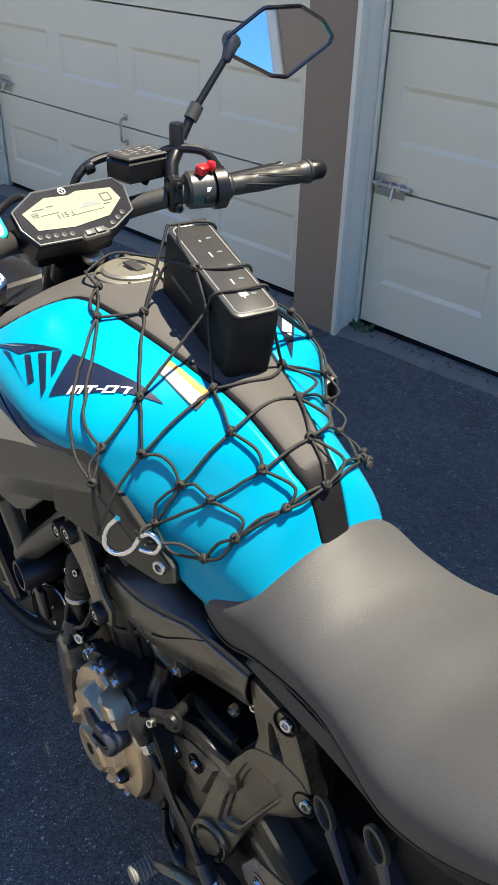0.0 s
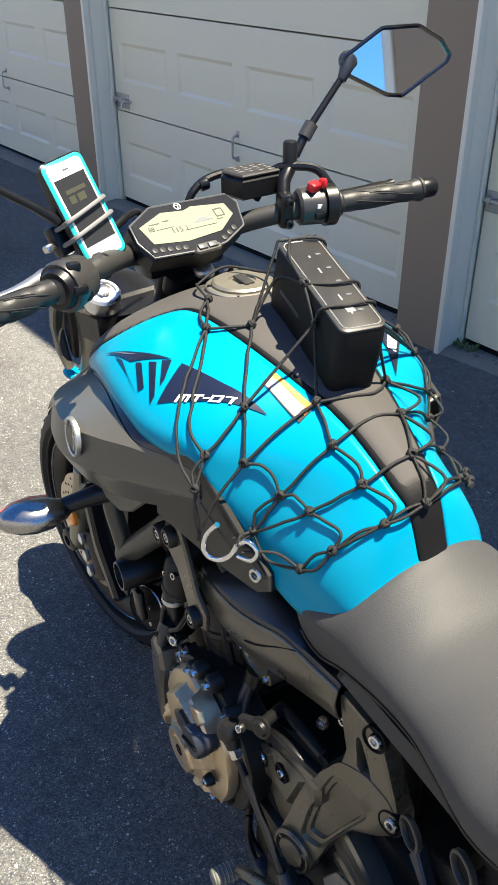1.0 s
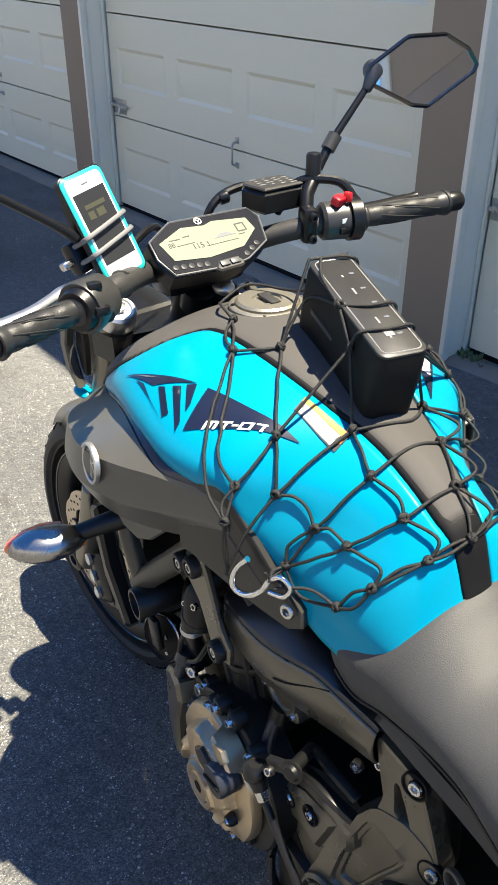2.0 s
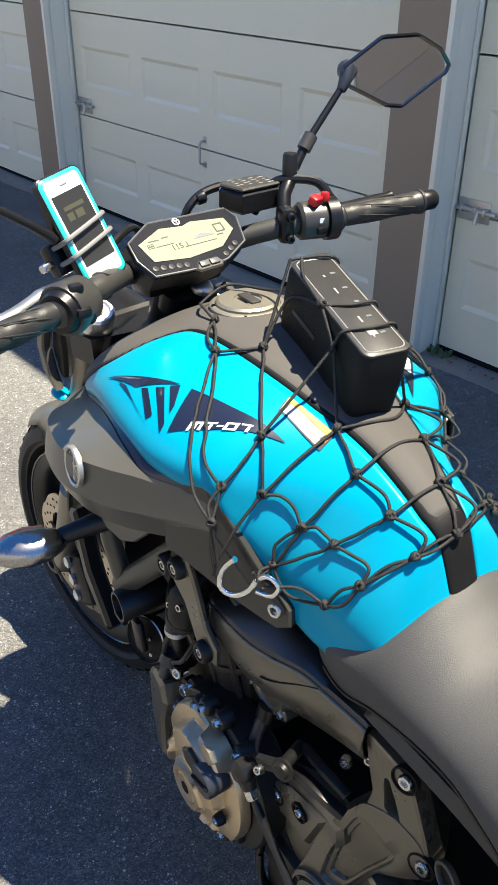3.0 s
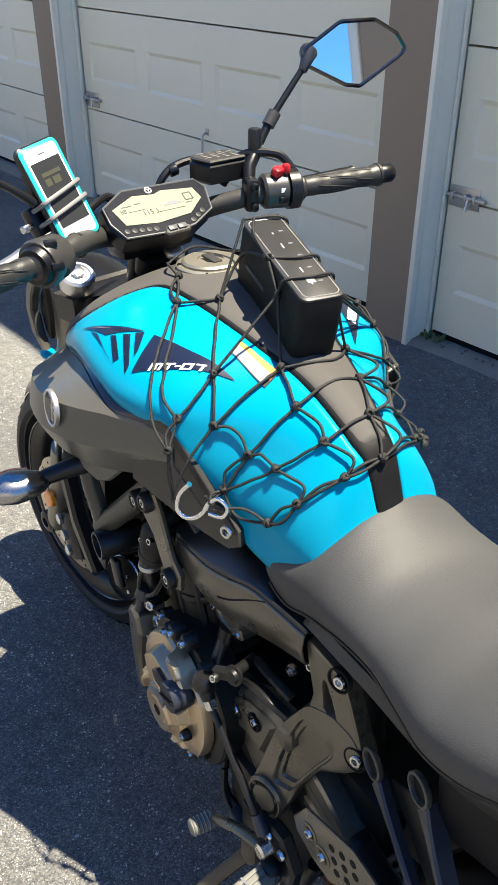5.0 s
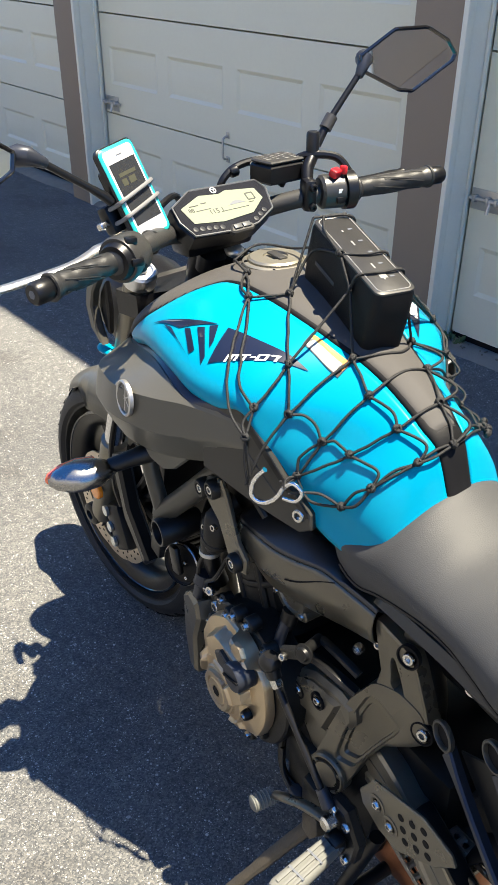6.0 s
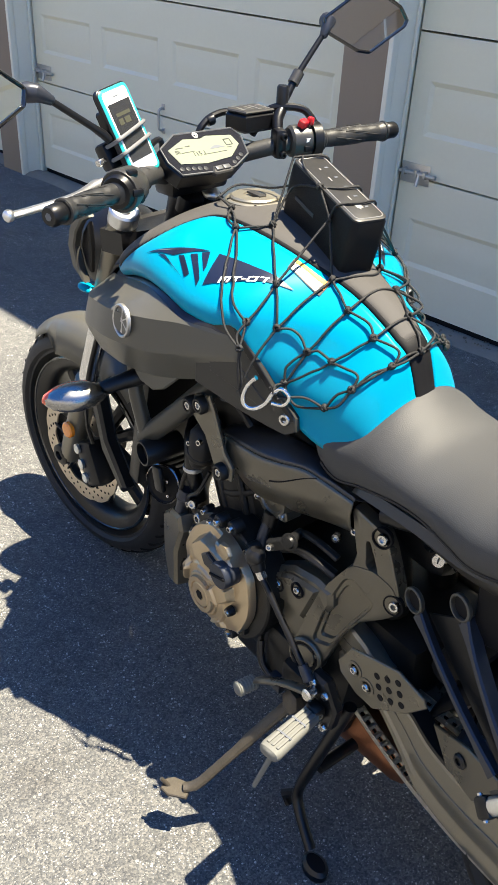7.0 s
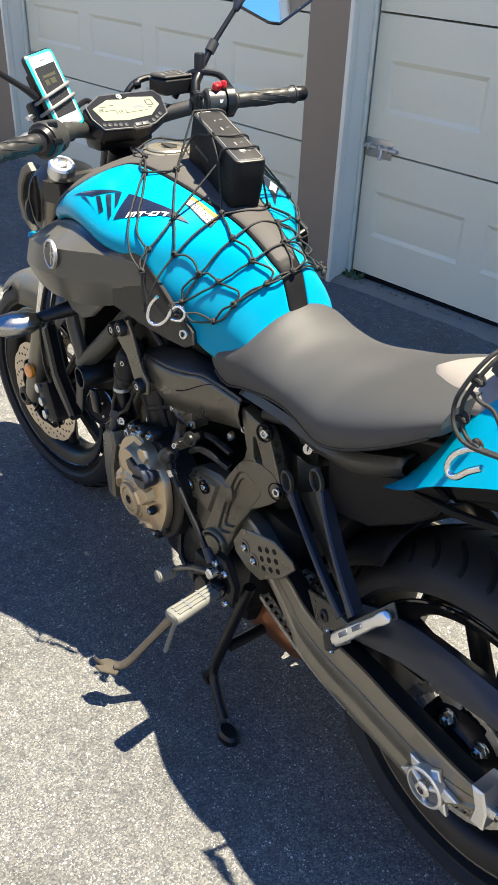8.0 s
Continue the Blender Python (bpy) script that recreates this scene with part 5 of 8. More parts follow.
def pivot_bracket(s):
    """Cast bracket in one leaning plane: a body round a sunk window, and a slotted upper arm."""
    nrm = Vector((-0.2205, 1, 0.114)).normalized()
    def at(x, z, out=0.0):
        p = Vector((x, 0.190 + 0.2205 * x - 0.114 * z, z)) + nrm * out
        return Vector((p.x, s * p.y, p.z))
    axis = Vector((nrm.x, s * nrm.y, nrm.z))
    c = (-0.004, 0.492)
    body = [(0.000, 0.592), (0.028, 0.542), (0.045, 0.496), (0.056, 0.440), (0.066, 0.402), (0.062, 0.376), (0.046, 0.360), (0.028, 0.360), (0.014, 0.376), (0.004, 0.407), (-0.010, 0.458), (-0.036, 0.512), (-0.052, 0.528), (-0.074, 0.536), (-0.086, 0.548), (-0.086, 0.570), (-0.070, 0.592), (-0.036, 0.602)]
    win = [(0.004, 0.566), (-0.012, 0.570), (-0.050, 0.548), (-0.019, 0.484), (0.003, 0.434), (0.032, 0.426), (0.026, 0.479), (0.015, 0.531)]
    def reach(poly, a):
        d = (math.cos(a), math.sin(a))
        best = 0.004
        for p, q in zip(poly, poly[1:] + poly[:1]):
            ex, ez = q[0] - p[0], q[1] - p[1]
            det = ex * d[1] - ez * d[0]
            if abs(det) < 1e-9:
                continue
            px, pz = p[0] - c[0], p[1] - c[1]
            r, u = (ex * pz - ez * px) / det, (d[0] * pz - d[1] * px) / det
            if r > 0 and -1e-6 <= u <= 1 + 1e-6:
                best = max(best, r)
        return best
    angles = [2 * math.pi * k / 150 for k in range(150)]
    soft = lambda v: [(v[i - 2] + 2 * v[i - 1] + 3 * v[i] + 2 * v[(i + 1) % 150] + v[(i + 2) % 150]) / 9 for i in range(150)]
    R, W = soft([reach(body, a) for a in angles]), soft([reach(win, a) for a in angles])
    rows = []
    for fr, fw, out in ((1, 0, -0.030), (1, 0, -0.0075), (0.985, 0.015, -0.003), (0.95, 0.05, 0.0), (0.05, 0.95, 0.0015), (0, 1.0, 0.0005), (0, 0.95, -0.0050), (0, 0.80, -0.0060), (0, 0.75, -0.0110), (0, 0.35, -0.0115), (0, 0.05, -0.0115)):
        rows.append([at(c[0] + (R[i] * fr + W[i] * fw) * math.cos(a), c[1] + (R[i] * fr + W[i] * fw) * math.sin(a), out) for i, a in enumerate(angles)])
    br = part("pivot_bracket", Geo().grid(rows, close_v=True, caps=True), PLATE_M, bike, "brown-grey cast frame bracket with a sunk window", 26)
    # upper arm, two straps round a slot
    arm = [(0.022, 0.685), (0.008, 0.679), (-0.012, 0.672), (-0.036, 0.664), (-0.050, 0.644), (-0.072, 0.600), (-0.084, 0.572), (-0.060, 0.560), (-0.020, 0.580), (0.000, 0.586), (-0.003, 0.612), (0.010, 0.648)]
    slot = [(-0.014, 0.640), (-0.019, 0.641), (-0.033, 0.614), (-0.043, 0.594), (-0.036, 0.592), (-0.022, 0.604)]
    c = (-0.027, 0.614)
    R, W = soft([reach(arm, a) for a in angles]), soft([reach(slot, a) for a in angles])
    W = [min(w, 0.75 * r) for w, r in zip(W, R)]
    rows = []
    for fr, fw, out in ((1, 0, -0.026), (1, 0, -0.007), (0.97, 0.03, -0.003), (0.88, 0.12, -0.0012), (0.06, 0.94, -0.0012), (0, 1.0, -0.004), (0, 1.0, -0.026)):
        rows.append([at(c[0] + (R[i] * fr + W[i] * fw) * math.cos(a), c[1] + (R[i] * fr + W[i] * fw) * math.sin(a), out) for i, a in enumerate(angles)])
    part("bracket_arm", Geo().grid(rows, close_u=True, close_v=True), PLATE_M, br, "slotted upper arm", 26)
    cap = (0.0355, 0.3965)
    part("pivot_cap", Geo().lathe([(0.031, -0.012), (0.031, 0.006), (0.0285, 0.009), (0.026, 0.009), (0.025, 0.006), (0.020, 0.006), (0.019, 0.009), (0.0, 0.0095)], at(*cap), axis, 36), PLATE_M, br, "round pivot cap")
    # near-black ring laid in the groove to paint its shade
    part("cap_groove_shade", Geo().lathe([(0.0252, 0.0064), (0.0198, 0.0064), (0.0198, 0.0068), (0.0252, 0.0068)], at(*cap), axis, 36, closed=True), DARK_GAP, br)
    for k in range(3):
        q = 2 * math.pi * k / 3 + 0.5
        part("cap_bridge", Geo().box(at(cap[0] + 0.0225 * math.cos(q), cap[1] + 0.0225 * math.sin(q), 0.0062), (0.006, 0.005, 0.006), 0.001), PLATE_M, br)
    # dark collars round the bolts, the wells' shade as colour
    for x, z in ((-0.035, 0.657), (-0.076, 0.565)):
        part("bolt_well_shade", Geo().lathe([(0.0160, -0.006), (0.0160, 0.0012), (0.0140, 0.0016), (0.013, -0.002)], at(x, z), axis, 24), DARK_GAP, br)
        bolt("bracket_bolt", at(x - 0.002, z, -0.002), axis, 0.0090, br, STEEL, 0.006, "bright socket bolt")


both(pivot_bracket)


def rider_controls(s):
    flip = s < 0
    heel = side_plate("heel_guard", [(-0.044, 0.456), (-0.066, 0.498), (-0.104, 0.512), (-0.150, 0.528), (-0.196, 0.520), (-0.204, 0.508), (-0.176, 0.470), (-0.120, 0.424), (-0.086, 0.424), (-0.052, 0.438)], 0.170, 0.005, PLATE_M, bike, "brown-grey heel guard with drilled holes", 0, 0, 0.0015, flip)
    heel.location.z = 0.011
    # three rows of holes as flat near-black discs, shade put into the colour
    for i in range(3):
        for j in range(3):
            x, z = -0.118 - 0.018 * j - 0.006 * i, 0.490 + 0.010 * j - 0.016 * i
            part("guard_hole_shade", Geo().lathe([(0.0052, 0), (0.0052, 0.0006)], (x, s * 0.170, z), (0, s, 0), 12), DARK_GAP, heel)
    for x, z in ((-0.078, 0.466), (-0.104, 0.455)):
        part("guard_dimple", Geo().lathe([(0.014, -0.002), (0.014, 0.001), (0.010, 0.0015), (0.008, 0.0)], (x, s * 0.170, z), (0, s, 0), 20), PLATE_M, heel)
        bolt("guard_bolt", (x, s * 0.170, z), (0, s, 0), 0.006, heel, STEEL, 0.005)
    side_plate("peg_bracket", [(-0.010, 0.418), (-0.040, 0.420), (-0.068, 0.380), (-0.062, 0.336), (-0.030, 0.322), (-0.006, 0.350)], 0.185, 0.02, BLACK, bike, "", 0, 0, 0.004, flip)
    for x, z in ((-0.018, 0.405), (-0.046, 0.400), (-0.022, 0.338), (-0.050, 0.334)):
        bolt("peg_bolt", (x, s * 0.186, z), (0, s, 0), 0.0072, bike, STEEL, 0.005)
    # folding foot peg with a ribbed pad and a feeler pin
    root, tip = Vector((-0.040, s * 0.205, 0.366)), Vector((-0.058, s * 0.300, 0.372))
    d = (tip - root).normalized()
    m = frame_of((root + tip) / 2, d, (-s, 0, 0.0))
    mt = m.to_3x3().to_4x4()
    peg = part("foot_peg", Geo().grid([[m @ Vector((u, w * math.copysign(abs(math.cos(a)) ** 0.6, math.cos(a)), h * math.copysign(abs(math.sin(a)) ** 0.6, math.sin(a)))) for a in np.linspace(0, 2 * math.pi, 17)[:-1]] for u, w, h in ((-0.052, 0.012, 0.009), (-0.048, 0.0145, 0.010), (0.0, 0.0165, 0.0105), (0.044, 0.018, 0.0105), (0.051, 0.016, 0.0095), (0.054, 0.010, 0.006))], close_v=True, caps=True), PEG_M, bike, "pale alloy foot peg with a ribbed top")
    for k in range(3):
        part("peg_rib", Geo().box(m @ Vector((0.0, -0.0085 + 0.0085 * k, 0.0108)), (0.088, 0.0052, 0.003), 0.001, mt), PEG_M, peg)
    # grey bars across the ribs, groove shade painted rather than cut
    for u in (-0.016, 0.018):
        part("peg_groove_shade", Geo().box(m @ Vector((u, 0.0, 0.0118)), (0.003, 0.026, 0.0016), 0, mt), GREY_INK, peg)
    part("peg_clevis", Geo().box(root - d * 0.008, (0.026, 0.022, 0.030), 0.005), BLACK, peg)
    part("peg_spring", Geo().lathe([(0.009, -0.013), (0.009, 0.013)], root - d * 0.004, (1, 0, 0), 12), STEEL, peg)
    part("feeler", Geo().tube([tip + Vector((0.0, -s * 0.006, -0.01)), tip + Vector((0.022, s * 0.004, -0.10))], [0.0045, 0.004], 8), PEG_M, peg, "pale feeler pin")


both(rider_controls)
part("shift_lever", Geo().tube(spline([(-0.024, 0.196, 0.392), (0.020, 0.200, 0.372), (0.060, 0.205, 0.345), (0.092, 0.206, 0.316)], 5), [0.009] * 15 + [0.008], 10, flat=0.6), PLATE_M, bike, "brown-grey shift lever")
part("shift_pivot", Geo().lathe([(0.011, -0.01), (0.011, 0.004), (0.008, 0.007), (0.004, 0.007)], (-0.024, 0.200, 0.392), (0, 1, 0), 20), STEEL, bike)
sp = part("shift_pedal", Geo().lathe([(0.009, 0.0), (0.012, 0.002), (0.012, 0.036), (0.009, 0.038)], (0.094, 0.203, 0.311), (0.1, 1, 0), 18), PEG_M, bike, "ribbed alloy shift pedal")
for k in range(6):
    part("pedal_rib", Geo().lathe([(0.0122, -0.0012), (0.0137, 0), (0.0122, 0.0012), (0.0118, 0)], Vector((0.094, 0.203, 0.311)) + Vector((0.1, 1, 0)).normalized() * (0.006 + 0.0055 * k), (0.1, 1, 0), 16, closed=True), PEG_M, sp)

# ---- stands ----
side_stand = part("side_stand", Geo().tube(spline([(0.018, 0.172, 0.330), (0.045, 0.220, 0.262), (0.078, 0.280, 0.172), (0.096, 0.314, 0.126), (0.110, 0.332, 0.116)], 5), [0.012] * 8 + [0.010] * 9 + [0.009] * 4, 10, flat=0.7), STAND_M, bike, "worn grey side stand swung down, clear of the ground")
part("stand_foot", Geo().prism([(-0.024, -0.016), (0.012, -0.019), (0.026, -0.008), (0.026, 0.010), (0.010, 0.018), (-0.022, 0.014)], (0.118, 0.342, 0.108), (0.80, 0.60, 0.06), (-0.6, 0.8, 0.06), 0.006, 0.0015), STAND_M, side_stand)
part("stand_tang", Geo().tube([(0.128, 0.350, 0.112), (0.138, 0.360, 0.130)], 0.0035, 8), STAND_M, side_stand)
part("stand_pivot", Geo().lathe([(0.020, -0.012), (0.020, 0.008), (0.014, 0.012), (0.008, 0.012)], (0.020, 0.186, 0.322), (0.1, 1, 0.3), 6), STAND_M, side_stand)
part("stand_lug", Geo().box((0.03, 0.165, 0.345), (0.07, 0.03, 0.06), 0.01), ENGINE, bike)
spring = [(0.02 + 0.05 * t + 0.006 * math.cos(t * 60), 0.165 + 0.05 * t, 0.31 - 0.10 * t + 0.006 * math.sin(t * 60)) for t in np.linspace(0, 1, 140)]
part("stand_spring", Geo().tube(spring, 0.0016, 5), STEEL, side_stand, "coiled return spring")


def centre_leg(s):
    leg = part("centre_stand_leg", Geo().tube(spline([(-0.056, s * 0.138, 0.352), (-0.046, s * 0.150, 0.300), (-0.030, s * 0.164, 0.225), (-0.012, s * 0.176, 0.140), (-0.012, s * 0.182, 0.105), (-0.040, s * 0.190, 0.074), (-0.072, s * 0.197, 0.048)], 5), [0.0125] * 15 + [0.0105] * 16, 12, flat=0.8), BLACK, bike, "black centre stand leg")
    z = ground_z(-0.088, s * 0.200)
    part("stand_shoe", Geo().prism([(0.026 * math.cos(a), 0.019 * math.sin(a)) for a in np.linspace(0, 2 * math.pi, 17)[:-1]], (-0.092, s * 0.202, z + 0.001), (1, 0, 0), (0, 1, 0), 0.026, 0.006), BLACK, leg)
    part("stand_gusset", Geo().tube([(-0.010, s * 0.178, 0.118), (0.018, s * 0.182, 0.082), (0.006, s * 0.182, 0.066)], [0.006, 0.009, 0.008], 8), BLACK, leg)


both(centre_leg)
part("centre_stand_bar", Geo().tube([(-0.03, -0.16, 0.19), (-0.03, 0.16, 0.19)], 0.011, 10), BLACK, bike)
part("exhaust_box", Geo().box((-0.04, 0.015, 0.205), (0.20, 0.13, 0.095), 0.035, Matrix.Rotation(radians(8), 4, "Y")), COPPER, bike, "heat-browned exhaust box under the engine")
part("exhaust_pipe", Geo().tube(spline([(0.40, 0.06, 0.56), (0.46, 0.07, 0.42), (0.40, 0.06, 0.24), (0.22, 0.05, 0.18), (0.06, 0.03, 0.185)], 6), 0.021, 12), STAND_M, bike, "dull brown exhaust header")
part("silencer", Geo().tube(spline([(-0.08, -0.06, 0.20), (-0.12, -0.10, 0.215), (-0.19, -0.125, 0.24)], 6), [0.04] * 13, 14), STAND_M, bike, "short silencer")


# ---- passenger brackets, swingarm, chain ----
def passenger_bracket(s):
    flip = s < 0
    rings = ((-0.119, 0.124, 0.618), (-0.192, 0.131, 0.668))
    feet = ((-0.318, 0.180, 0.522), (-0.345, 0.184, 0.548))
    br = side_plate("passenger_plate", [(-0.194, 0.450), (-0.262, 0.486), (-0.318, 0.500), (-0.330, 0.470), (-0.292, 0.418), (-0.236, 0.412)], 0.146, 0.006, PLATE_M, bike, "dark plate carrying the passenger peg", -0.28, -0.257, 0.0015, flip)
    bolt("plate_bolt", (-0.257, s * 0.146, 0.455), (0.2, s, 0), 0.011, br, BLACK, 0.005)
    for (x, y, z), f, deep in zip(rings, feet, (0.011, 0.020)):
        ring = part("bracket_eye", Geo().lathe([(0.0178, -0.004), (0.0186, -0.003), (0.0188, 0.002), (0.0178, 0.003), (0.0156, 0.003), (0.0148, 0.001), (0.0148, -0.004)], (x, s * y, z), (0.22, s, 0.0), 28, closed=True), FRAME_M, bike, "bracket eye")
        # near-black disc close behind the rim, painted in place of the eye's deep shade
        part("eye_shade", Geo().lathe([(0.0150, -0.0050), (0.0150, -0.0025), (0.0, -0.0025)], (x, s * y, z), (0.22, s, 0.0), 18), DARK_GAP, ring)
        a = Vector((x - 0.010, s * (y + 0.001), z - 0.015))
        b = Vector((f[0], s * f[1], f[2]))
        up = Vector((0.55, 0, 0.83))
        d = (b - a).normalized()
        side = d.cross(Vector((0, s, 0))).normalized()
        rows = []
        for t in np.linspace(0, 1, 9):
            p = a.lerp(b, t) + side * 0.005 * math.sin(math.pi * t)
            w = 0.0048 + 0.0055 * max(0.0, 1 - t / 0.22) ** 1.5 + 0.004 * t ** 4
            rows.append([p + side * w, p + side * (w - 0.002) + Vector((0, s * 0.003, 0)), p - side * (w - 0.002) + Vector((0, s * 0.003, 0)), p - side * w, p - side * (w * 0.6) - Vector((0, s * deep, 0)), p + side * (w * 0.6) - Vector((0, s * deep, 0))])
        part("bracket_arm", Geo().grid(rows, close_v=True, caps=True), BLUE_BLACK, bike, "blue-black passenger bracket arm", 30)
    side_plate("bracket_web", [(-0.135, 0.600), (-0.190, 0.645), (-0.335, 0.540), (-0.315, 0.515)], 0.108, 0.004, ENGINE, bike, "", -0.28, -0.13, 0.001, flip)
    # peg folded up along the swingarm
    root, tip = Vector((-0.340, s * 0.205, 0.512)), Vector((-0.418, s * 0.188, 0.618))
    d = (tip - root).normalized()
    m = frame_of(root, d, Vector((0.3, s * 0.9, 0.25)))
    rows = []
    for u, w, h in ((-0.006, 0.006, 0.010), (0.0, 0.008, 0.0115), (0.045, 0.0085, 0.010), (0.095, 0.0065, 0.0080), (0.112, 0.0075, 0.0105), (0.121, 0.0065, 0.009), (0.125, 0.003, 0.005)):
        rows.append([m @ Vector((u, w * math.cos(a), h * math.sin(a))) for a in np.linspace(0, 2 * math.pi, 13)[:-1]])
    peg = part("passenger_peg", Geo().grid(rows, close_v=True, caps=True), ALLOY, bike, "cast alloy passenger peg, folded up", 50)
    part("peg_clevis", Geo().box(root - d * 0.010, (0.022, 0.017, 0.027), 0.005, m.to_3x3().to_4x4()), BLACK, peg)
    part("peg_plate", Geo().box(m @ Vector((0.06, -0.0105, -0.006)), (0.135, 0.003, 0.022), 0.001, m.to_3x3().to_4x4()), FRAME_M, peg)
    part("peg_pin", Geo().lathe([(0.0, -0.0165), (0.0036, -0.0165), (0.0036, 0.0165), (0.0, 0.0165)], root - d * 0.014, m.to_3x3() @ Vector((0, 0, 1)), 10), STEEL, peg)
    # two grey bars on the peg paint the shade of its slots
    for u in (0.03, 0.062):
        part("peg_slot_shade", Geo().box(m @ Vector((u, 0.0078, 0.0)), (0.020, 0.002, 0.007), 0.0005, m.to_3x3().to_4x4()), GREY_INK, peg)


both(passenger_bracket)

ARM = table([(0.03, 0.440, 0.090, 0.118), (-0.06, 0.435, 0.075, 0.128), (-0.10, 0.422, 0.068, 0.131), (-0.133, 0.407, 0.080, 0.134), (-0.165, 0.387, 0.096, 0.136), (-0.193, 0.367, 0.107, 0.138), (-0.218, 0.359, 0.108, 0.139), (-0.276, 0.351, 0.113, 0.141), (-0.34, 0.351, 0.119, 0.143), (-0.41, 0.347, 0.117, 0.145), (-0.48, 0.345, 0.111, 0.146), (-0.53, 0.353, 0.086, 0.146), (-0.580, 0.374, 0.046, 0.146)])


def swingarm(s):
    rows = []
    for x in np.linspace(0.03, -0.580, 44):
        z, h, y = ARM(x)
        t = 0.037
        sec = [(0, 0.44), (-0.004, 0.5), (-t * 0.6, 0.5), (-t, 0.40), (-t, -0.40), (-t * 0.6, -0.5), (-0.004, -0.5), (0, -0.44), (0, -0.30), (-0.0035, -0.24), (-0.0035, -0.17), (0, -0.10), (0, 0.115), (-0.0025, 0.125), (-0.0025, 0.135), (0, 0.145)]
        # the far arm is arched
        z += 0.085 * math.sin(math.pi * (0.03 - x) / 0.61) if s < 0 else 0.0
        rows.append([(x, s * (y + dy), z + h * k) for dy, k in sec])
    return part("swingarm", Geo().grid(rows, close_v=True, caps=True), ARM_M, bike, "brown-grey box-section swingarm", 30)


left_arm = swingarm(1)
swingarm(-1)
rows = []
for x in np.linspace(-0.10, -0.575, 30):
    z, h, y = ARM(x)
    rows.append([(x, y - d, z + h * 0.5 + 0.002 - k) for d, k in ((0.002, 0.004), (0.004, 0.0), (0.018, -0.002), (0.031, 0.0), (0.039, 0.014))])
part("arm_cover", Geo().grid(rows), BLACK, left_arm, "black satin upper face", 30, thick=0.002)
part("swingarm_bridge", Geo().box((-0.13, 0, 0.37), (0.07, 0.20, 0.07), 0.02), PLATE_M, bike)
GUARD = table([(-0.20, 0.398, 0.430), (-0.267, 0.412, 0.462), (-0.307, 0.424, 0.484), (-0.38, 0.452, 0.508), (-0.47, 0.471, 0.518), (-0.55, 0.484, 0.520), (-0.64, 0.486, 0.512)])
rows = []
for x in np.linspace(-0.22, -0.64, 30):
    lo, hi = GUARD(x)
    rows.append([(x, y, z) for y, z in ((0.112, lo - 0.003), (0.118, lo), (0.118, lo + 0.012), (0.113, lo * 0.45 + hi * 0.55), (0.102, hi - 0.008), (0.094, hi), (0.078, hi - 0.004))])
part("chain_guard", Geo().grid(rows), BLUE_BLACK, bike, "blue-black satin chain guard", 50, thick=0.003)
SPR = Vector((REAR.x, 0.080, REAR.z - 0.012))
ring = []
for k in range(172):
    a = 2 * math.pi * k / 172
    r = 0.1075 + (0.0045, 0.0, -0.0045, 0.0)[k % 4]
    ring.append((r * math.cos(a), r * math.sin(a)))
g = Geo()
rows = [[SPR + Vector((x * f, h, z * f)) for x, z in ring] for f, h in ((0.90, -0.003), (1.0, -0.003), (1.0, 0.003), (0.90, 0.003))]
g.grid(rows, close_u=True, close_v=True)
sprocket = part("rear_sprocket", g, CHAINM, rear_wheel, "pale steel rear sprocket")
for k in range(6):
    a = radians(60 * k + 66)
    d, t = Vector((math.cos(a), 0, math.sin(a))), Vector((-math.sin(a), 0, math.cos(a)))
    g = Geo().prism([(-0.012, 0.050), (0.012, 0.050), (0.016, 0.074), (0.030, 0.099), (-0.030, 0.099), (-0.016, 0.074)], SPR - Vector((0, 0.003, 0)), -t, d, 0.006, 0.0012)
    part("sprocket_arm", g, CHAINM, rear_wheel)
    part("nut_washer", Geo().lathe([(0.0135, 0.003), (0.0135, 0.0055), (0.012, 0.006)], SPR + d * 0.062, (0, 1, 0), 20), STEEL, rear_wheel)
    part("sprocket_nut", Geo().lathe([(0.0105, 0.005), (0.0105, 0.015), (0.009, 0.017), (0.005, 0.017), (0.005, 0.021), (0.003, 0.022)], SPR + d * 0.062, (0, 1, 0), 6), STEEL, rear_wheel, "steel hexagon nut")
part("sprocket_carrier", Geo().lathe([(0.080, -0.022), (0.078, -0.003), (0.070, -0.002), (0.054, 0.006), (0.050, 0.012), (0.044, 0.012), (0.040, 0.002), (0.02, 0.002)], SPR, (0, 1, 0), 40), BLACK, rear_wheel, "black sprocket carrier")
# axle block with its star-shaped adjuster plate
AX = Vector((-0.506, 0.147, 0.330))
star = []
for k in range(12):
    a = 2 * math.pi * k / 12 + 0.12
    r = 0.052 if k % 2 == 0 else 0.031
    star.append((r * 1.05 * math.cos(a), r * 0.86 * math.sin(a)))
axle = part("axle_plate", Geo().prism(star, AX - Vector((0, 0.002, 0)), (-1, 0, 0.25), (0.25, 0, 1), 0.009, 0.002), ALLOY, bike, "star-shaped cast alloy axle plate")
part("axle_ring", Geo().lathe([(0.033, 0.0), (0.033, 0.014), (0.031, 0.016), (0.028, 0.016), (0.027, 0.008)], AX, (0, 1, 0), 36), ALLOY, axle, "bright cast ring")
part("ring_well", Geo().lathe([(0.0268, 0.0085), (0.012, 0.0085), (0.012, 0.009), (0.0268, 0.009)], AX, (0, 1, 0), 30, closed=True), GREY_INK, axle)
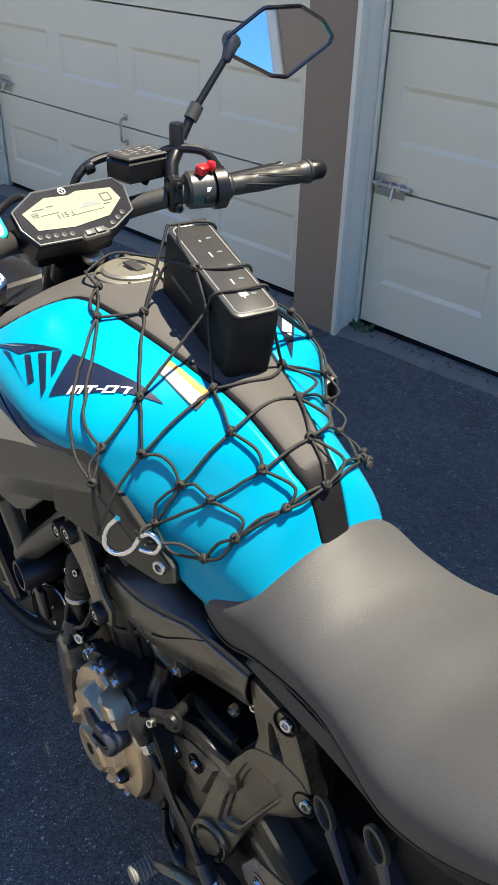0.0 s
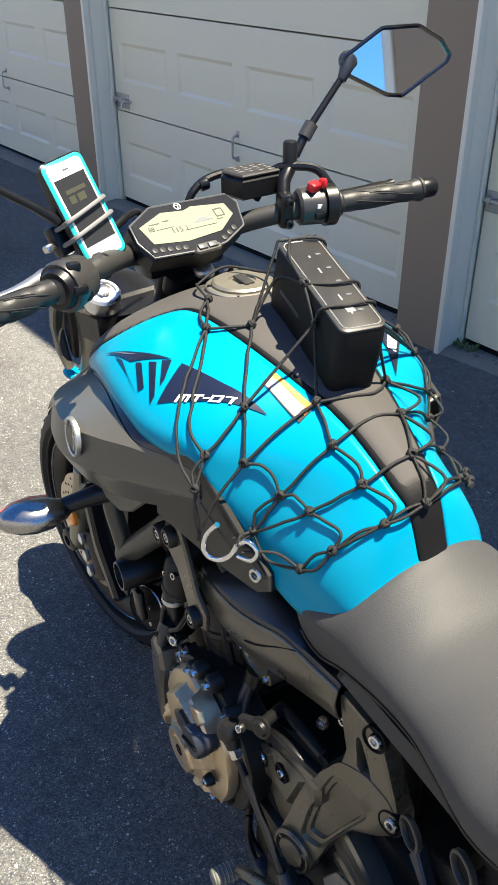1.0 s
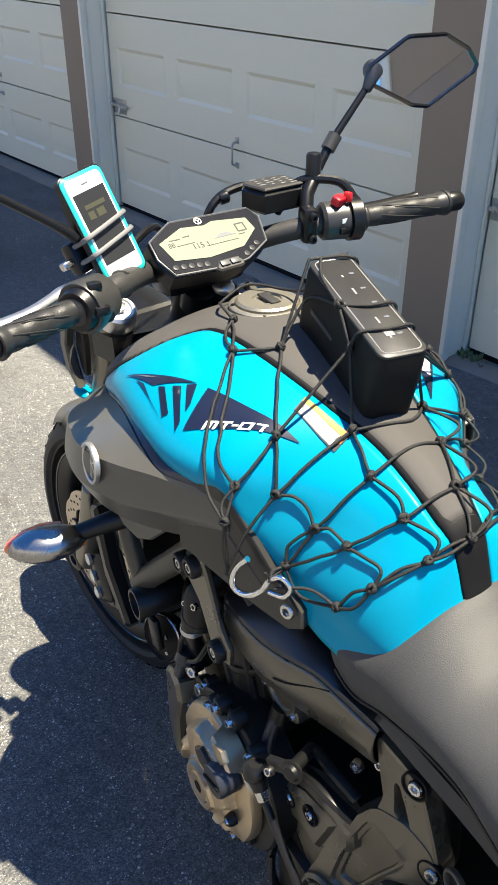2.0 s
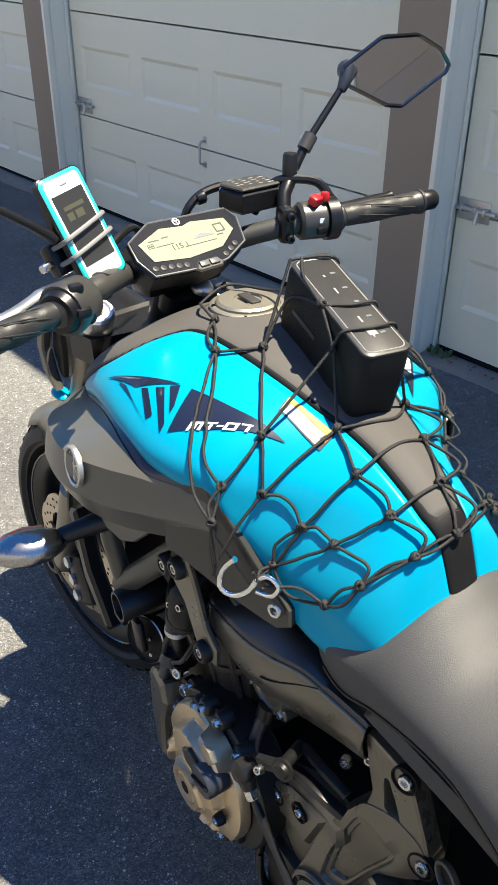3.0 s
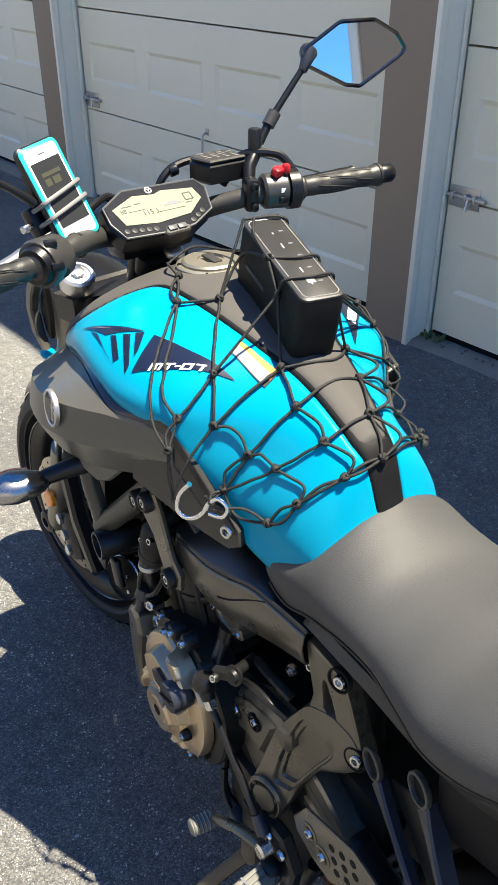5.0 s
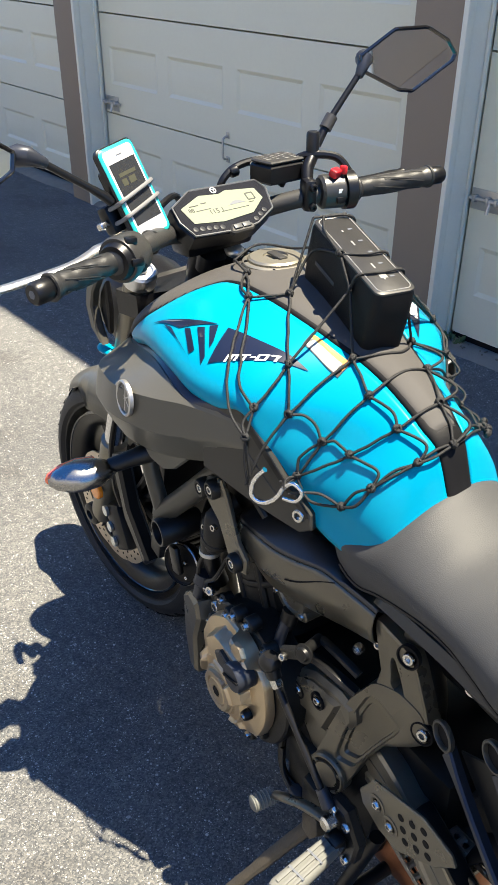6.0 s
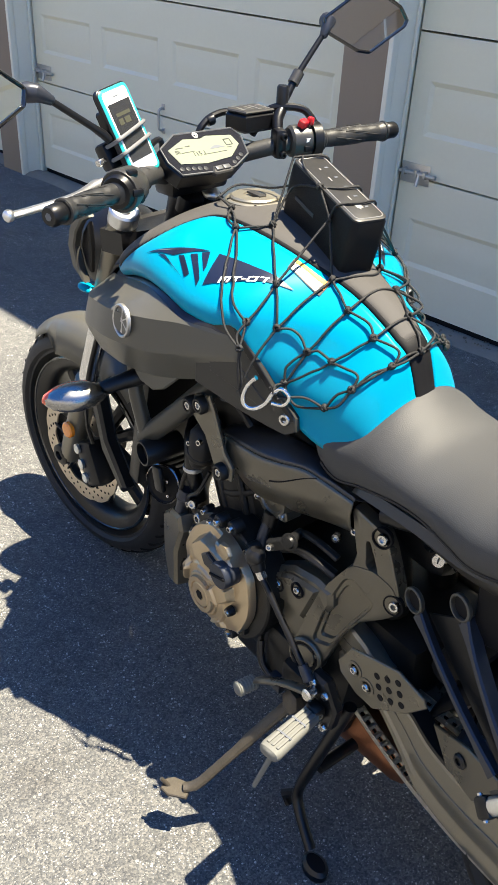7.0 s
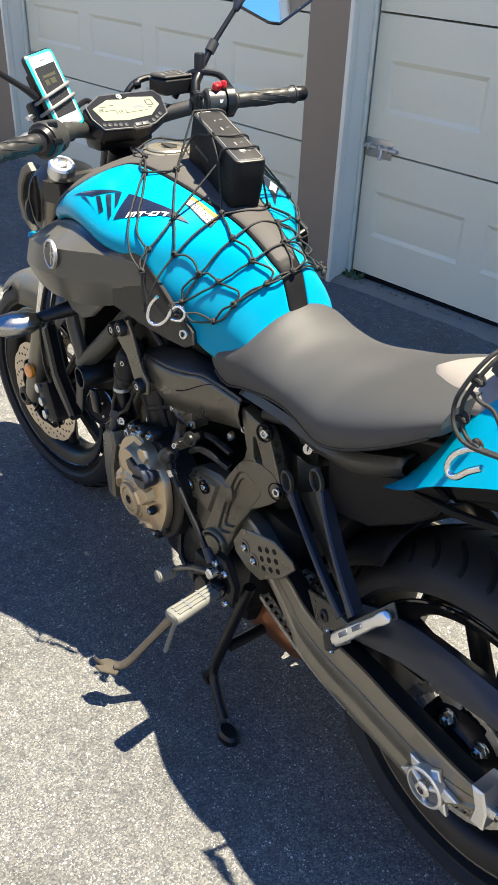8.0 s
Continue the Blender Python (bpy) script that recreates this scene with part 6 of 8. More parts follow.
for k in range(3):
    a = 2 * math.pi * k / 3 + 0.4
    d = Vector((math.cos(a), 0, math.sin(a)))
    part("ring_spoke", Geo().tube([AX + d * 0.010 + Vector((0, 0.011, 0)), AX + d * 0.028 + Vector((0, 0.011, 0))], [0.005, 0.0035], 8), ALLOY, axle)
part("axle_nut", Geo().lathe([(0.013, 0.006), (0.013, 0.018), (0.010, 0.021), (0.006, 0.021), (0.0055, 0.012)], AX, (0, 1, 0), 20), STEEL, axle)
part("adjuster_block", Geo().prism([(-0.012, -0.030), (0.010, -0.034), (0.016, 0.0), (0.010, 0.034), (-0.010, 0.034), (-0.004, 0.0)], (-0.585, 0.104, 0.374), (-1, 0, 0.2), (0.2, 0, 1), 0.050, 0.003), ALLOY, axle, "bright end cap of the arm")
part("adjuster_screw", Geo().tube([(-0.57, 0.136, 0.362), (-0.632, 0.136, 0.378)], 0.005, 8), STEEL, axle)
part("adjuster_nut", Geo().lathe([(0.010, 0), (0.010, 0.009)], (-0.600, 0.136, 0.370), (-1, 0, 0.25), 6), STEEL, axle)


def chain():
    """Links round both sprockets, all on one shared mesh."""
    c0, r0, c1, r1 = Vector((0.015, 0, 0.348)), 0.048, Vector((SPR.x, 0, SPR.z)), 0.110
    d = c1 - c0
    base = math.atan2(d.z, d.x)
    off = math.acos((r0 - r1) / d.length)
    path = []
    for k in range(9):
        a = base + off + (2 * math.pi - 2 * off) * k / 8
        path.append(Vector((c0.x + r0 * math.cos(a), 0, c0.z + r0 * math.sin(a))))
    for k in range(25):
        a = base - off + 2 * off * k / 24
        path.append(Vector((c1.x + r1 * math.cos(a), 0, c1.z + r1 * math.sin(a))))
    path.append(path[0])
    # the lower run hangs in a shallow bow
    low = 8 if path[8].z + path[9].z < path[33].z + path[0].z else 33
    a, b = path[low], path[low + 1]
    bow = [a.lerp(b, t) - Vector((0, 0, 0.045 * 4 * t * (1 - t))) for t in np.linspace(0, 1, 12)[1:-1]]
    path[low + 1:low + 1] = bow
    pitch, link = 0.0159, None
    dist, pts = 0.0, [path[0]]
    for a, b in zip(path, path[1:]):
        seg = (b - a).length
        while dist + seg >= pitch:
            t = (pitch - dist) / seg
            a = a.lerp(b, t)
            seg = (b - a).length
            dist = 0.0
            pts.append(a.copy())
        dist += seg
    g = Geo()
    for y in (0.0072, -0.0090):
        g.prism([(0.0075 + 0.0058 * math.cos(a), 0.0058 * math.sin(a)) for a in np.linspace(-2.0, 2.0, 7)] + [(-0.0075 - 0.0058 * math.cos(a), -0.0058 * math.sin(a)) for a in np.linspace(-2.0, 2.0, 7)], (0, y, 0), (-1, 0, 0), (0, 0, 1), 0.0018)
    g.lathe([(0.0032, -0.0105), (0.0032, 0.0105)], (0.0075, 0, 0), (0, 1, 0), 8)
    g.lathe([(0.0050, -0.006), (0.0050, 0.006)], (-0.0075, 0, 0), (0, 1, 0), 8)
    me = g.mesh("chain_link")
    me.materials.append(CHAINM)
    holder = part("chain", Geo().tube([p + Vector((0, 0.080, 0)) for p in path[:-1]], 0.0022, 6, closed=True), BLACK, bike, "grey steel drive chain")
    for a, b in zip(pts, pts[1:]):
        ob = new("chain_link", me)
        m = (a + b) / 2
        ob.parent = holder
        ob.matrix_local = Matrix.Translation((m.x, 0.080, m.z)) @ Matrix.Rotation(-math.atan2(b.z - a.z, b.x - a.x), 4, "Y")


chain()
# shock, lock and pipes in the gap under the seat
for k, (a, b) in enumerate((((-0.085, 0.06, 0.66), (-0.120, 0.10, 0.735)), ((-0.135, 0.06, 0.66), (-0.165, 0.11, 0.725)), ((-0.175, 0.05, 0.68), (-0.205, 0.11, 0.715)))):
    part("shock_pipe", Geo().tube([a, b], 0.013, 12), STEEL, bike, "bright tube under the seat")
part("seat_lock", Geo().lathe([(0.010, -0.02), (0.010, 0.002), (0.0085, 0.004), (0.0, 0.004)], (-0.111, 0.077, 0.658), (-0.35, 1, 0.35), 20), STEEL, bike, "round seat lock")
# thin black bar on the lock, the key slot's shade as colour
part("lock_slot_shade", Geo().box((-0.1125, 0.0812, 0.6596), (0.002, 0.001, 0.010), 0, Matrix.Rotation(radians(19), 4, "Z")), BLACK_INK, bike)

# ---- fork and front mudguard ----
for s in (1, -1):
    top = Vector((0.648, s * 0.102, 0.905 if s > 0 else 0.862)) + Vector((-s * 0.010, 0.014, 0))
    low = FRONT + Vector((-math.sin(YAW), math.cos(YAW), 0)) * (s * 0.104) + Vector((-0.012, 0, 0.01))
    d = (low - top).normalized()
    at = lambda t: top.lerp(low, t)
    leg = part("fork_leg", Geo().tube([at(-0.03), at(0.30), at(0.31), at(0.60), at(0.605), at(1.0)], [0.0255, 0.0255, 0.0205, 0.0205, 0.027, 0.027], 18), ARM_M, bike, "tan-grey fork leg")
    part("stanchion", Geo().tube([at(0.305), at(0.605)], 0.0212, 18), CHROME, leg, "chromed fork tube")
    cap = part("fork_cap", Geo().lathe([(0.027, -0.02), (0.027, 0.002), (0.0235, 0.006), (0.020, 0.006), (0.018, 0.003), (0.0, 0.004)], at(-0.03), -d, 28), ALLOY, leg, "bright alloy fork cap")
    part("cap_nut", Geo().lathe([(0.011, 0.0), (0.011, 0.008), (0.006, 0.009)], at(-0.034), -d, 6), STEEL, leg)
    part("axle_end", Geo().lathe([(0.026, -0.03), (0.026, 0.008), (0.020, 0.012), (0.012, 0.012), (0.010, 0.004)], low + Vector((0.010, s * 0.018, 0.0)), (-math.sin(YAW) * s, math.cos(YAW) * s, 0), 26), BLACK, leg, "axle clamp")
    ring = part("reflector", Geo().lathe([(0.019, -0.004), (0.019, 0.004), (0.016, 0.007), (0.0, 0.008)], at(0.83) + Vector((-0.012, s * 0.030, 0)), (-0.1, s, 0.05), 24), AMBER, leg, "round amber side reflector")
    fw_y = Vector((math.cos(YAW), math.sin(YAW), 0))
    cal_c = low + Vector((-0.115, s * -0.006, 0.040))
    cal = part("brake_calliper", Geo().box(cal_c, (0.062, 0.056, 0.110), 0.016, Matrix.Rotation(radians(28), 4, "Y") @ Matrix.Rotation(YAW, 4, "Z")), BLACK, leg, "black four-piston brake calliper")
    for k in (-0.03, 0.0, 0.032):
        part("calliper_piston", Geo().lathe([(0.012, 0), (0.012, 0.006), (0.008, 0.008), (0.004, 0.006)], cal_c + Vector((0.010 + k * 0.5, s * 0.029, k)), (0, s, 0), 18), ALLOY, leg, "bright piston cap")
    part("brake_hose", Geo().tube(spline([cal_c + Vector((-0.01, s * 0.01, 0.06)), (0.80, s * 0.13, 0.42), (0.74, s * 0.15, 0.56), (0.70, s * 0.12, 0.74)], 6), 0.0055, 8), BLACK, leg)
for z, nm in ((0.872, "top_yoke"), (0.745, "lower_yoke")):
    t = (0.925 - z) / 0.67
    part(nm, Geo().prism([(-0.13, -0.03), (-0.06, -0.055), (0.06, -0.055), (0.13, -0.03), (0.13, 0.03), (0.05, 0.045), (-0.05, 0.045), (-0.13, 0.03)], (0.630 + 0.30 * t, 0.012, z - 0.014), (-math.sin(YAW), math.cos(YAW), 0), (math.cos(YAW), math.sin(YAW), -0.1), -0.03, 0.005), BLACK, bike, "black fork yoke")
rows = []
for a in np.linspace(0.85, 2.30, 30):
    u = (a - 0.85) / 1.45
    hw = 0.040 + 0.036 * math.sin(math.pi * min(0.5, u * 0.9 + 0.08))
    row = []
    for k in np.linspace(-1, 1, 13):
        r = 0.322 - 0.030 * abs(k) ** 2.5 - (0.05 * abs(k) ** 6 if 0.25 < u < 0.8 else 0)
        row.append(FRONT + Vector((math.cos(YAW), math.sin(YAW), 0)) * (r * math.cos(a)) + Vector((0, 0, r * math.sin(a))) + Vector((-math.sin(YAW), math.cos(YAW), 0)) * (hw * k))
    rows.append(row)
fender = part("front_mudguard", Geo().grid(rows), SHROUD, bike, "matte dark grey front mudguard", 50, thick=0.003)
stem = part("stem_nut", Geo().lathe([(0.021, -0.050), (0.021, -0.008), (0.0235, -0.006), (0.0235, 0.0), (0.019, 0.002)], (0.566, -0.018, 0.951), (-0.38, 0.0, 0.92), 28), BLACK, bike, "black steering stem collar")
part("stem_cap", Geo().lathe([(0.0165, 0.0), (0.0165, 0.006), (0.013, 0.011), (0.006, 0.014), (0.0, 0.0145)], (0.566, -0.018, 0.951), (-0.38, 0.0, 0.92), 24), ALLOY, stem, "bright domed stem cap")
# ---- headlight, signals ----
hl = part("headlight", Geo().lathe([(0.02, -0.10), (0.065, -0.075), (0.085, -0.02), (0.090, 0.02), (0.084, 0.04)], (0.790, 0.030, 0.800), (0.97, 0.15, -0.15), 28), BLACK, bike, "black headlight shell")
part("headlight_lens", Geo().lathe([(0.083, 0.03), (0.07, 0.055), (0.03, 0.066), (0.0, 0.068)], (0.790, 0.030, 0.800), (0.97, 0.15, -0.15), 28), CHROME, hl)
for s in (1, -1):
    side_plate("headlight_cowl", [(0.690, 0.922 if s > 0 else 0.868), (0.722, 0.905 if s > 0 else 0.880), (0.748, 0.871), (0.759, 0.836), (0.745, 0.797), (0.703, 0.779), (0.722, 0.805), (0.735, 0.838), (0.724, 0.868), (0.700, 0.896 if s > 0 else 0.850), (0.672, 0.910 if s > 0 else 0.860)], 0.165, 0.016, FRAME_M, bike, "dark headlight side cover", 0, 0, 0.003, s < 0)
    side_plate("cowl_inner", [(0.706, 0.890), (0.728, 0.866), (0.738, 0.836), (0.722, 0.802), (0.708, 0.794), (0.702, 0.840)], 0.148, 0.012, BLACK, bike, "", 0, 0, 0.003, s < 0)
part("position_lamp", Geo().ball((0.731, 0.146, 0.757), 0.016, 12, (1.5, 0.9, 0.45)), BLUE, bike, "small cyan trim under the headlight")


def signal(s):
    stalk = part("signal_stalk", Geo().tube([(0.452, s * 0.190, 0.712), (0.462, s * 0.235, 0.704), (0.468, s * 0.262, 0.698)], [0.017, 0.013, 0.012], 14), BLACK, bike, "black rubber signal stalk")
    c, d = Vector((0.474, s * 0.305, 0.694)), Vector((0.10, s * 0.99, -0.02)).normalized()
    f = Vector((d.y * s, -d.x * s, 0))
    up = Vector((0, 0, 1))
    def ring(t, w, h, o=0.0):
        p = c + d * (t * 0.050) + f * o
        return [p + f * (w * math.cos(a)) + up * (h * math.sin(a)) for a in np.linspace(0, 2 * math.pi, 19)[:-1]]
    rows = [ring(t, 0.030 * k, 0.023 * k, 0.004 * t) for t, k in ((-1.0, 0.32), (-0.8, 0.62), (-0.4, 0.92), (0.05, 1.0), (0.45, 0.88), (0.8, 0.58), (1.0, 0.22))]
    part("signal_shell", Geo().grid(rows, close_v=True, caps=True), SMOKED, stalk, "smoked chrome signal shell", 60)
    rows = [ring(t, 0.026 * k, 0.021 * k, 0.010) for t, k in ((-0.5, 0.8), (0.0, 0.98), (0.5, 0.86), (0.95, 0.45), (1.06, 0.1))]
    part("signal_lens", Geo().grid(rows, close_v=True, caps=True), RED_LENS, stalk, "orange signal lens", 60)


both(signal)

SWITCH_M = mat("grey_switch_plastic", (0.034, 0.033, 0.032), 0.36, fine=900, coarse=30, vary=0.2, bump=0.15)

# ---- handlebar: s along it to the left, d ahead, h up ----
BAR_C, BAR_L, BAR_F = Vector((0.441, -0.003, 1.034)), Vector((-0.153, 0.988, -0.020)).normalized(), Vector((0.988, 0.153, 0))


def bp(s, d=0.0, h=0.0):
    return BAR_C + BAR_L * s + BAR_F * d + Vector((0, 0, h))


part("handlebar", Geo().tube(spline([bp(-0.35), bp(-0.25, 0.020, 0.0), bp(-0.20, 0.038, 0.0), bp(-0.155, 0.062, -0.004), bp(-0.10, 0.105, -0.020), bp(-0.06, 0.128, -0.034), bp(0, 0.132, -0.038), bp(0.06, 0.128, -0.034), bp(0.10, 0.105, -0.020), bp(0.155, 0.062, -0.004), bp(0.20, 0.038, 0.0), bp(0.25, 0.020, 0.0), bp(0.35)], 5), [0.0115] * 12 + [0.0145] * 37 + [0.0115] * 12, 14), TANK_BLACK, bike, "satin black tapered handlebar")
part("bar_clamp", Geo().box(bp(0, 0.132, -0.045), (0.05, 0.13, 0.05), 0.01, Matrix.Rotation(YAW, 4, "Z")), BLACK, bike)
part("steering_stem", Geo().tube([(0.60, 0.01, 0.95), (0.66, 0.01, 0.74)], 0.03, 14), BLACK, bike)


def grip(s):
    a, b = (bp(0.246, 0.021) if s > 0 else bp(-0.206, 0.034)), bp(s * 0.352, -0.001)
    d = (b - a).normalized()
    n = 26
    pts = [a.lerp(b, k / n) for k in range(n + 1)]
    rad = [0.0195 if k < 2 else (0.0146 + 0.0004 * math.cos(k * 1.2) if k < 24 else 0.0165) for k in range(n + 1)]
    g = part("grip", Geo().tube(pts, rad, 20), GRIP, bike, "black rubber grip with diagonal grooves")
    part("grip_flange", Geo().tube([a.lerp(b, 0.955), a.lerp(b, 0.965), a.lerp(b, 0.99), b], [0.0160, 0.0180, 0.0180, 0.0160], 20), GRIP, g)
    for q in range(6):
        th = q * math.pi / 3
        for off in (0.0, 0.45):
            u = d.orthogonal().normalized()
            w = d.cross(u)
            line = [a.lerp(b, 0.20 + 0.5 * t + off * 0.35) + (u * math.cos(th + 0.9 * t + off) + w * math.sin(th + 0.9 * t + off)) * 0.0148 for t in np.linspace(0, 1, 7)]
            part("grip_rib", Geo().tube(line, 0.0009, 5), GRIP, g)
    e = part("bar_end", Geo().tube([b, b + d * 0.004, b + d * 0.022, b + d * 0.026], [0.0130, 0.0145, 0.0145, 0.0118], 20), BLACK, bike, "black bar-end weight")
    # six-sided grey disc on the end face paints the socket's shade
    part("bar_end_socket_shade", Geo().lathe([(0.0055, 0.0), (0.0055, 0.0006)], b + d * 0.026, d, 6), GREY_INK, e)


both(grip)


def right_switch():
    c, ax = bp(-0.176, 0.050, 0.0), (bp(-0.25, 0.020) - bp(-0.17, 0.055)).normalized()
    box = part("right_switch", Geo().tube([c - ax * 0.022, c - ax * 0.018, c + ax * 0.014, c + ax * 0.018], [0.022, 0.026, 0.027, 0.024], 18), SWITCH_M, bike, "black switch housing")
    part("throttle_drum", Geo().tube([c + ax * 0.018, c + ax * 0.034, c + ax * 0.038], [0.030, 0.030, 0.024], 22), BLACK, bike, "black throttle drum")
    part("throttle_cable", Geo().tube(spline([c + ax * 0.030 + Vector((0.004, 0, 0.026)), c + ax * 0.018 + Vector((0.020, 0.0, 0.046)), c + Vector((0.036, 0.016, 0.050)), c + Vector((0.052, 0.034, 0.040)), c + Vector((0.07, 0.05, 0.0))], 6), 0.0065, 9), BLACK, bike)
    k = part("kill_switch", Geo().box(c + Vector((-0.010, 0.002, 0.030)), (0.014, 0.020, 0.013), 0.003, Matrix.Rotation(radians(20), 4, "Z") @ Matrix.Rotation(radians(-20), 4, "Y")), RED, box, "red stop switch")
    part("switch_rocker", Geo().box(c + Vector((-0.014, -0.010, 0.034)), (0.012, 0.008, 0.014), 0.003, Matrix.Rotation(radians(20), 4, "Z")), RED, box)
    part("start_button", Geo().box(c + Vector((-0.026, 0.0, -0.008)), (0.006, 0.018, 0.010), 0.002), BLACK, box)
    part("switch_mark", Geo().box(c + Vector((-0.0262, 0.002, 0.006)), (0.001, 0.008, 0.006), 0), WHITE_INK, box)
    m = bp(-0.142, 0.068, -0.002)
    clamp = part("lever_clamp", Geo().box(m, (0.036, 0.022, 0.050), 0.008, Matrix.Rotation(YAW - 0.5, 4, "Z")), BLACK, bike, "black lever clamp")
    for h in (0.014, -0.016):
        bolt("clamp_bolt", m + Vector((-0.018, 0.004, h)), (-1, 0.2, 0), 0.0065, clamp, BLACK, 0.006)
    part("mirror_post", Geo().tube([m + Vector((0.004, 0, 0.010)), m + Vector((0.016, -0.008, 0.035)), (0.556, -0.157, 1.085), (0.557, -0.158, 1.118), (0.557, -0.158, 1.121)], [0.0095, 0.010, 0.0105, 0.0105, 0.0085], 18), BLACK, bike, "black mirror post")
    r = part("brake_reservoir", Geo().prism([(-0.034, -0.026), (0.034, -0.029), (0.038, 0.016), (0.031, 0.022), (-0.031, 0.026), (-0.039, 0.017)], (0.578, -0.104, 1.050), (0.15, -1, 0), (1, 0.15, 0), 0.030, 0.004), BLACK, bike, "black brake fluid reservoir")
    lid = part("reservoir_lid", Geo().prism([(-0.033, -0.025), (0.033, -0.028), (0.037, 0.015), (0.030, 0.021), (-0.030, 0.025), (-0.038, 0.016)], (0.578, -0.104, 1.0805), (0.15, -1, 0), (1, 0.15, 0), 0.005, 0.002), TANK_BLACK, r, "black lid with grey printed bars")
    for i in range(4):
        for j in range(4):
            part("lid_print", Geo().box((0.562 + 0.009 * i + 0.002 * j, -0.130 + 0.0155 * j, 1.0857), (0.0022, 0.011 - 0.003 * ((i + j) % 3), 0.0005), 0, Matrix.Rotation(radians(8), 4, "Z")), SILVER_INK, r)
    part("brake_lever", Geo().tube(spline([bp(-0.165, 0.085, -0.012), bp(-0.20, 0.098, -0.008), bp(-0.28, 0.075, -0.006), bp(-0.36, 0.062, -0.004)], 6), [0.008] * 17 + [0.006, 0.008], 10, flat=0.6), BLACK, bike, "black front brake lever")
    part("brake_line", Geo().tube(spline([(0.606, -0.13, 1.072), (0.614, -0.085, 1.074), (0.614, -0.055, 1.070), (0.612, -0.034, 1.060), (0.612, -0.020, 1.040), (0.63, -0.01, 0.98), (0.66, 0.0, 0.93)], 6), 0.006, 9), BLACK, bike, "black brake hose")
    part("line_collar", Geo().lathe([(0.008, 0), (0.009, 0.002), (0.009, 0.012), (0.007, 0.014)], (0.612, -0.040, 1.062), (-0.1, -1, 0.25), 12), BLACK, bike)


right_switch()


def left_switch():
    c, ax = bp(0.224, 0.027, 0.0), (bp(0.25, 0.020) - bp(0.17, 0.055)).normalized()
    box = part("left_switch", Geo().tube([c - ax * 0.026, c - ax * 0.020, c + ax * 0.016, c + ax * 0.021], [0.022, 0.027, 0.031, 0.029], 20), SWITCH_M, bike, "black left switch housing")
    part("grip_collar", Geo().tube([c + ax * 0.020, c + ax * 0.030], [0.026, 0.022], 20), BLACK, bike)
    part("signal_button", Geo().box(c + Vector((-0.030, 0.0, 0.002)), (0.014, 0.018, 0.012), 0.004), BLACK, box)
    part("horn_button", Geo().lathe([(0.008, 0), (0.007, 0.005), (0.0, 0.006)], c - ax * 0.012 + Vector((-0.026, 0, -0.010)), (-1, 0, 0), 14), BLACK, box)
    part("beam_switch", Geo().box(c + ax * 0.002 + Vector((-0.018, 0, 0.026)), (0.012, 0.016, 0.010), 0.003), BLACK, box)
    for k in range(3):
        part("switch_mark", Geo().box(c - ax * 0.010 + Vector((-0.029, 0.004 * k, 0.010 - 0.008 * k)), (0.001, 0.004, 0.003), 0), WHITE_INK, box)
    part("clutch_clamp", Geo().box(bp(0.165, 0.058, -0.004), (0.022, 0.018, 0.032), 0.006, Matrix.Rotation(YAW + 0.5, 4, "Z")), BLACK, bike)
    part("clutch_lever", Geo().tube(spline([bp(0.170, 0.090, -0.010), bp(0.215, 0.100, -0.010), bp(0.28, 0.078, -0.014), bp(0.365, 0.072, -0.016), bp(0.388, 0.072, -0.016)], 6), [0.010] * 8 + [0.0080] * 15 + [0.0085, 0.007], 12, flat=0.6), ALLOY, bike, "polished alloy clutch lever")
    part("lever_ball", Geo().ball(bp(0.388, 0.072, -0.016), 0.0088), ALLOY, bike)
    part("clutch_cable", Geo().tube(spline([bp(0.168, 0.095, -0.008), bp(0.11, 0.125, 0.010), bp(0.04, 0.165, 0.01), (0.66, 0.02, 0.96)], 6), 0.005, 8), BLACK, bike)


left_switch()


STEM_L = [(0.506, 0.206, 1.078), (0.508, 0.214, 1.086), (0.512, 0.232, 1.099), (0.519, 0.292, 1.139), (0.520, 0.305, 1.146)]
TIP_L = Vector((0.515, 0.3276, 1.147))


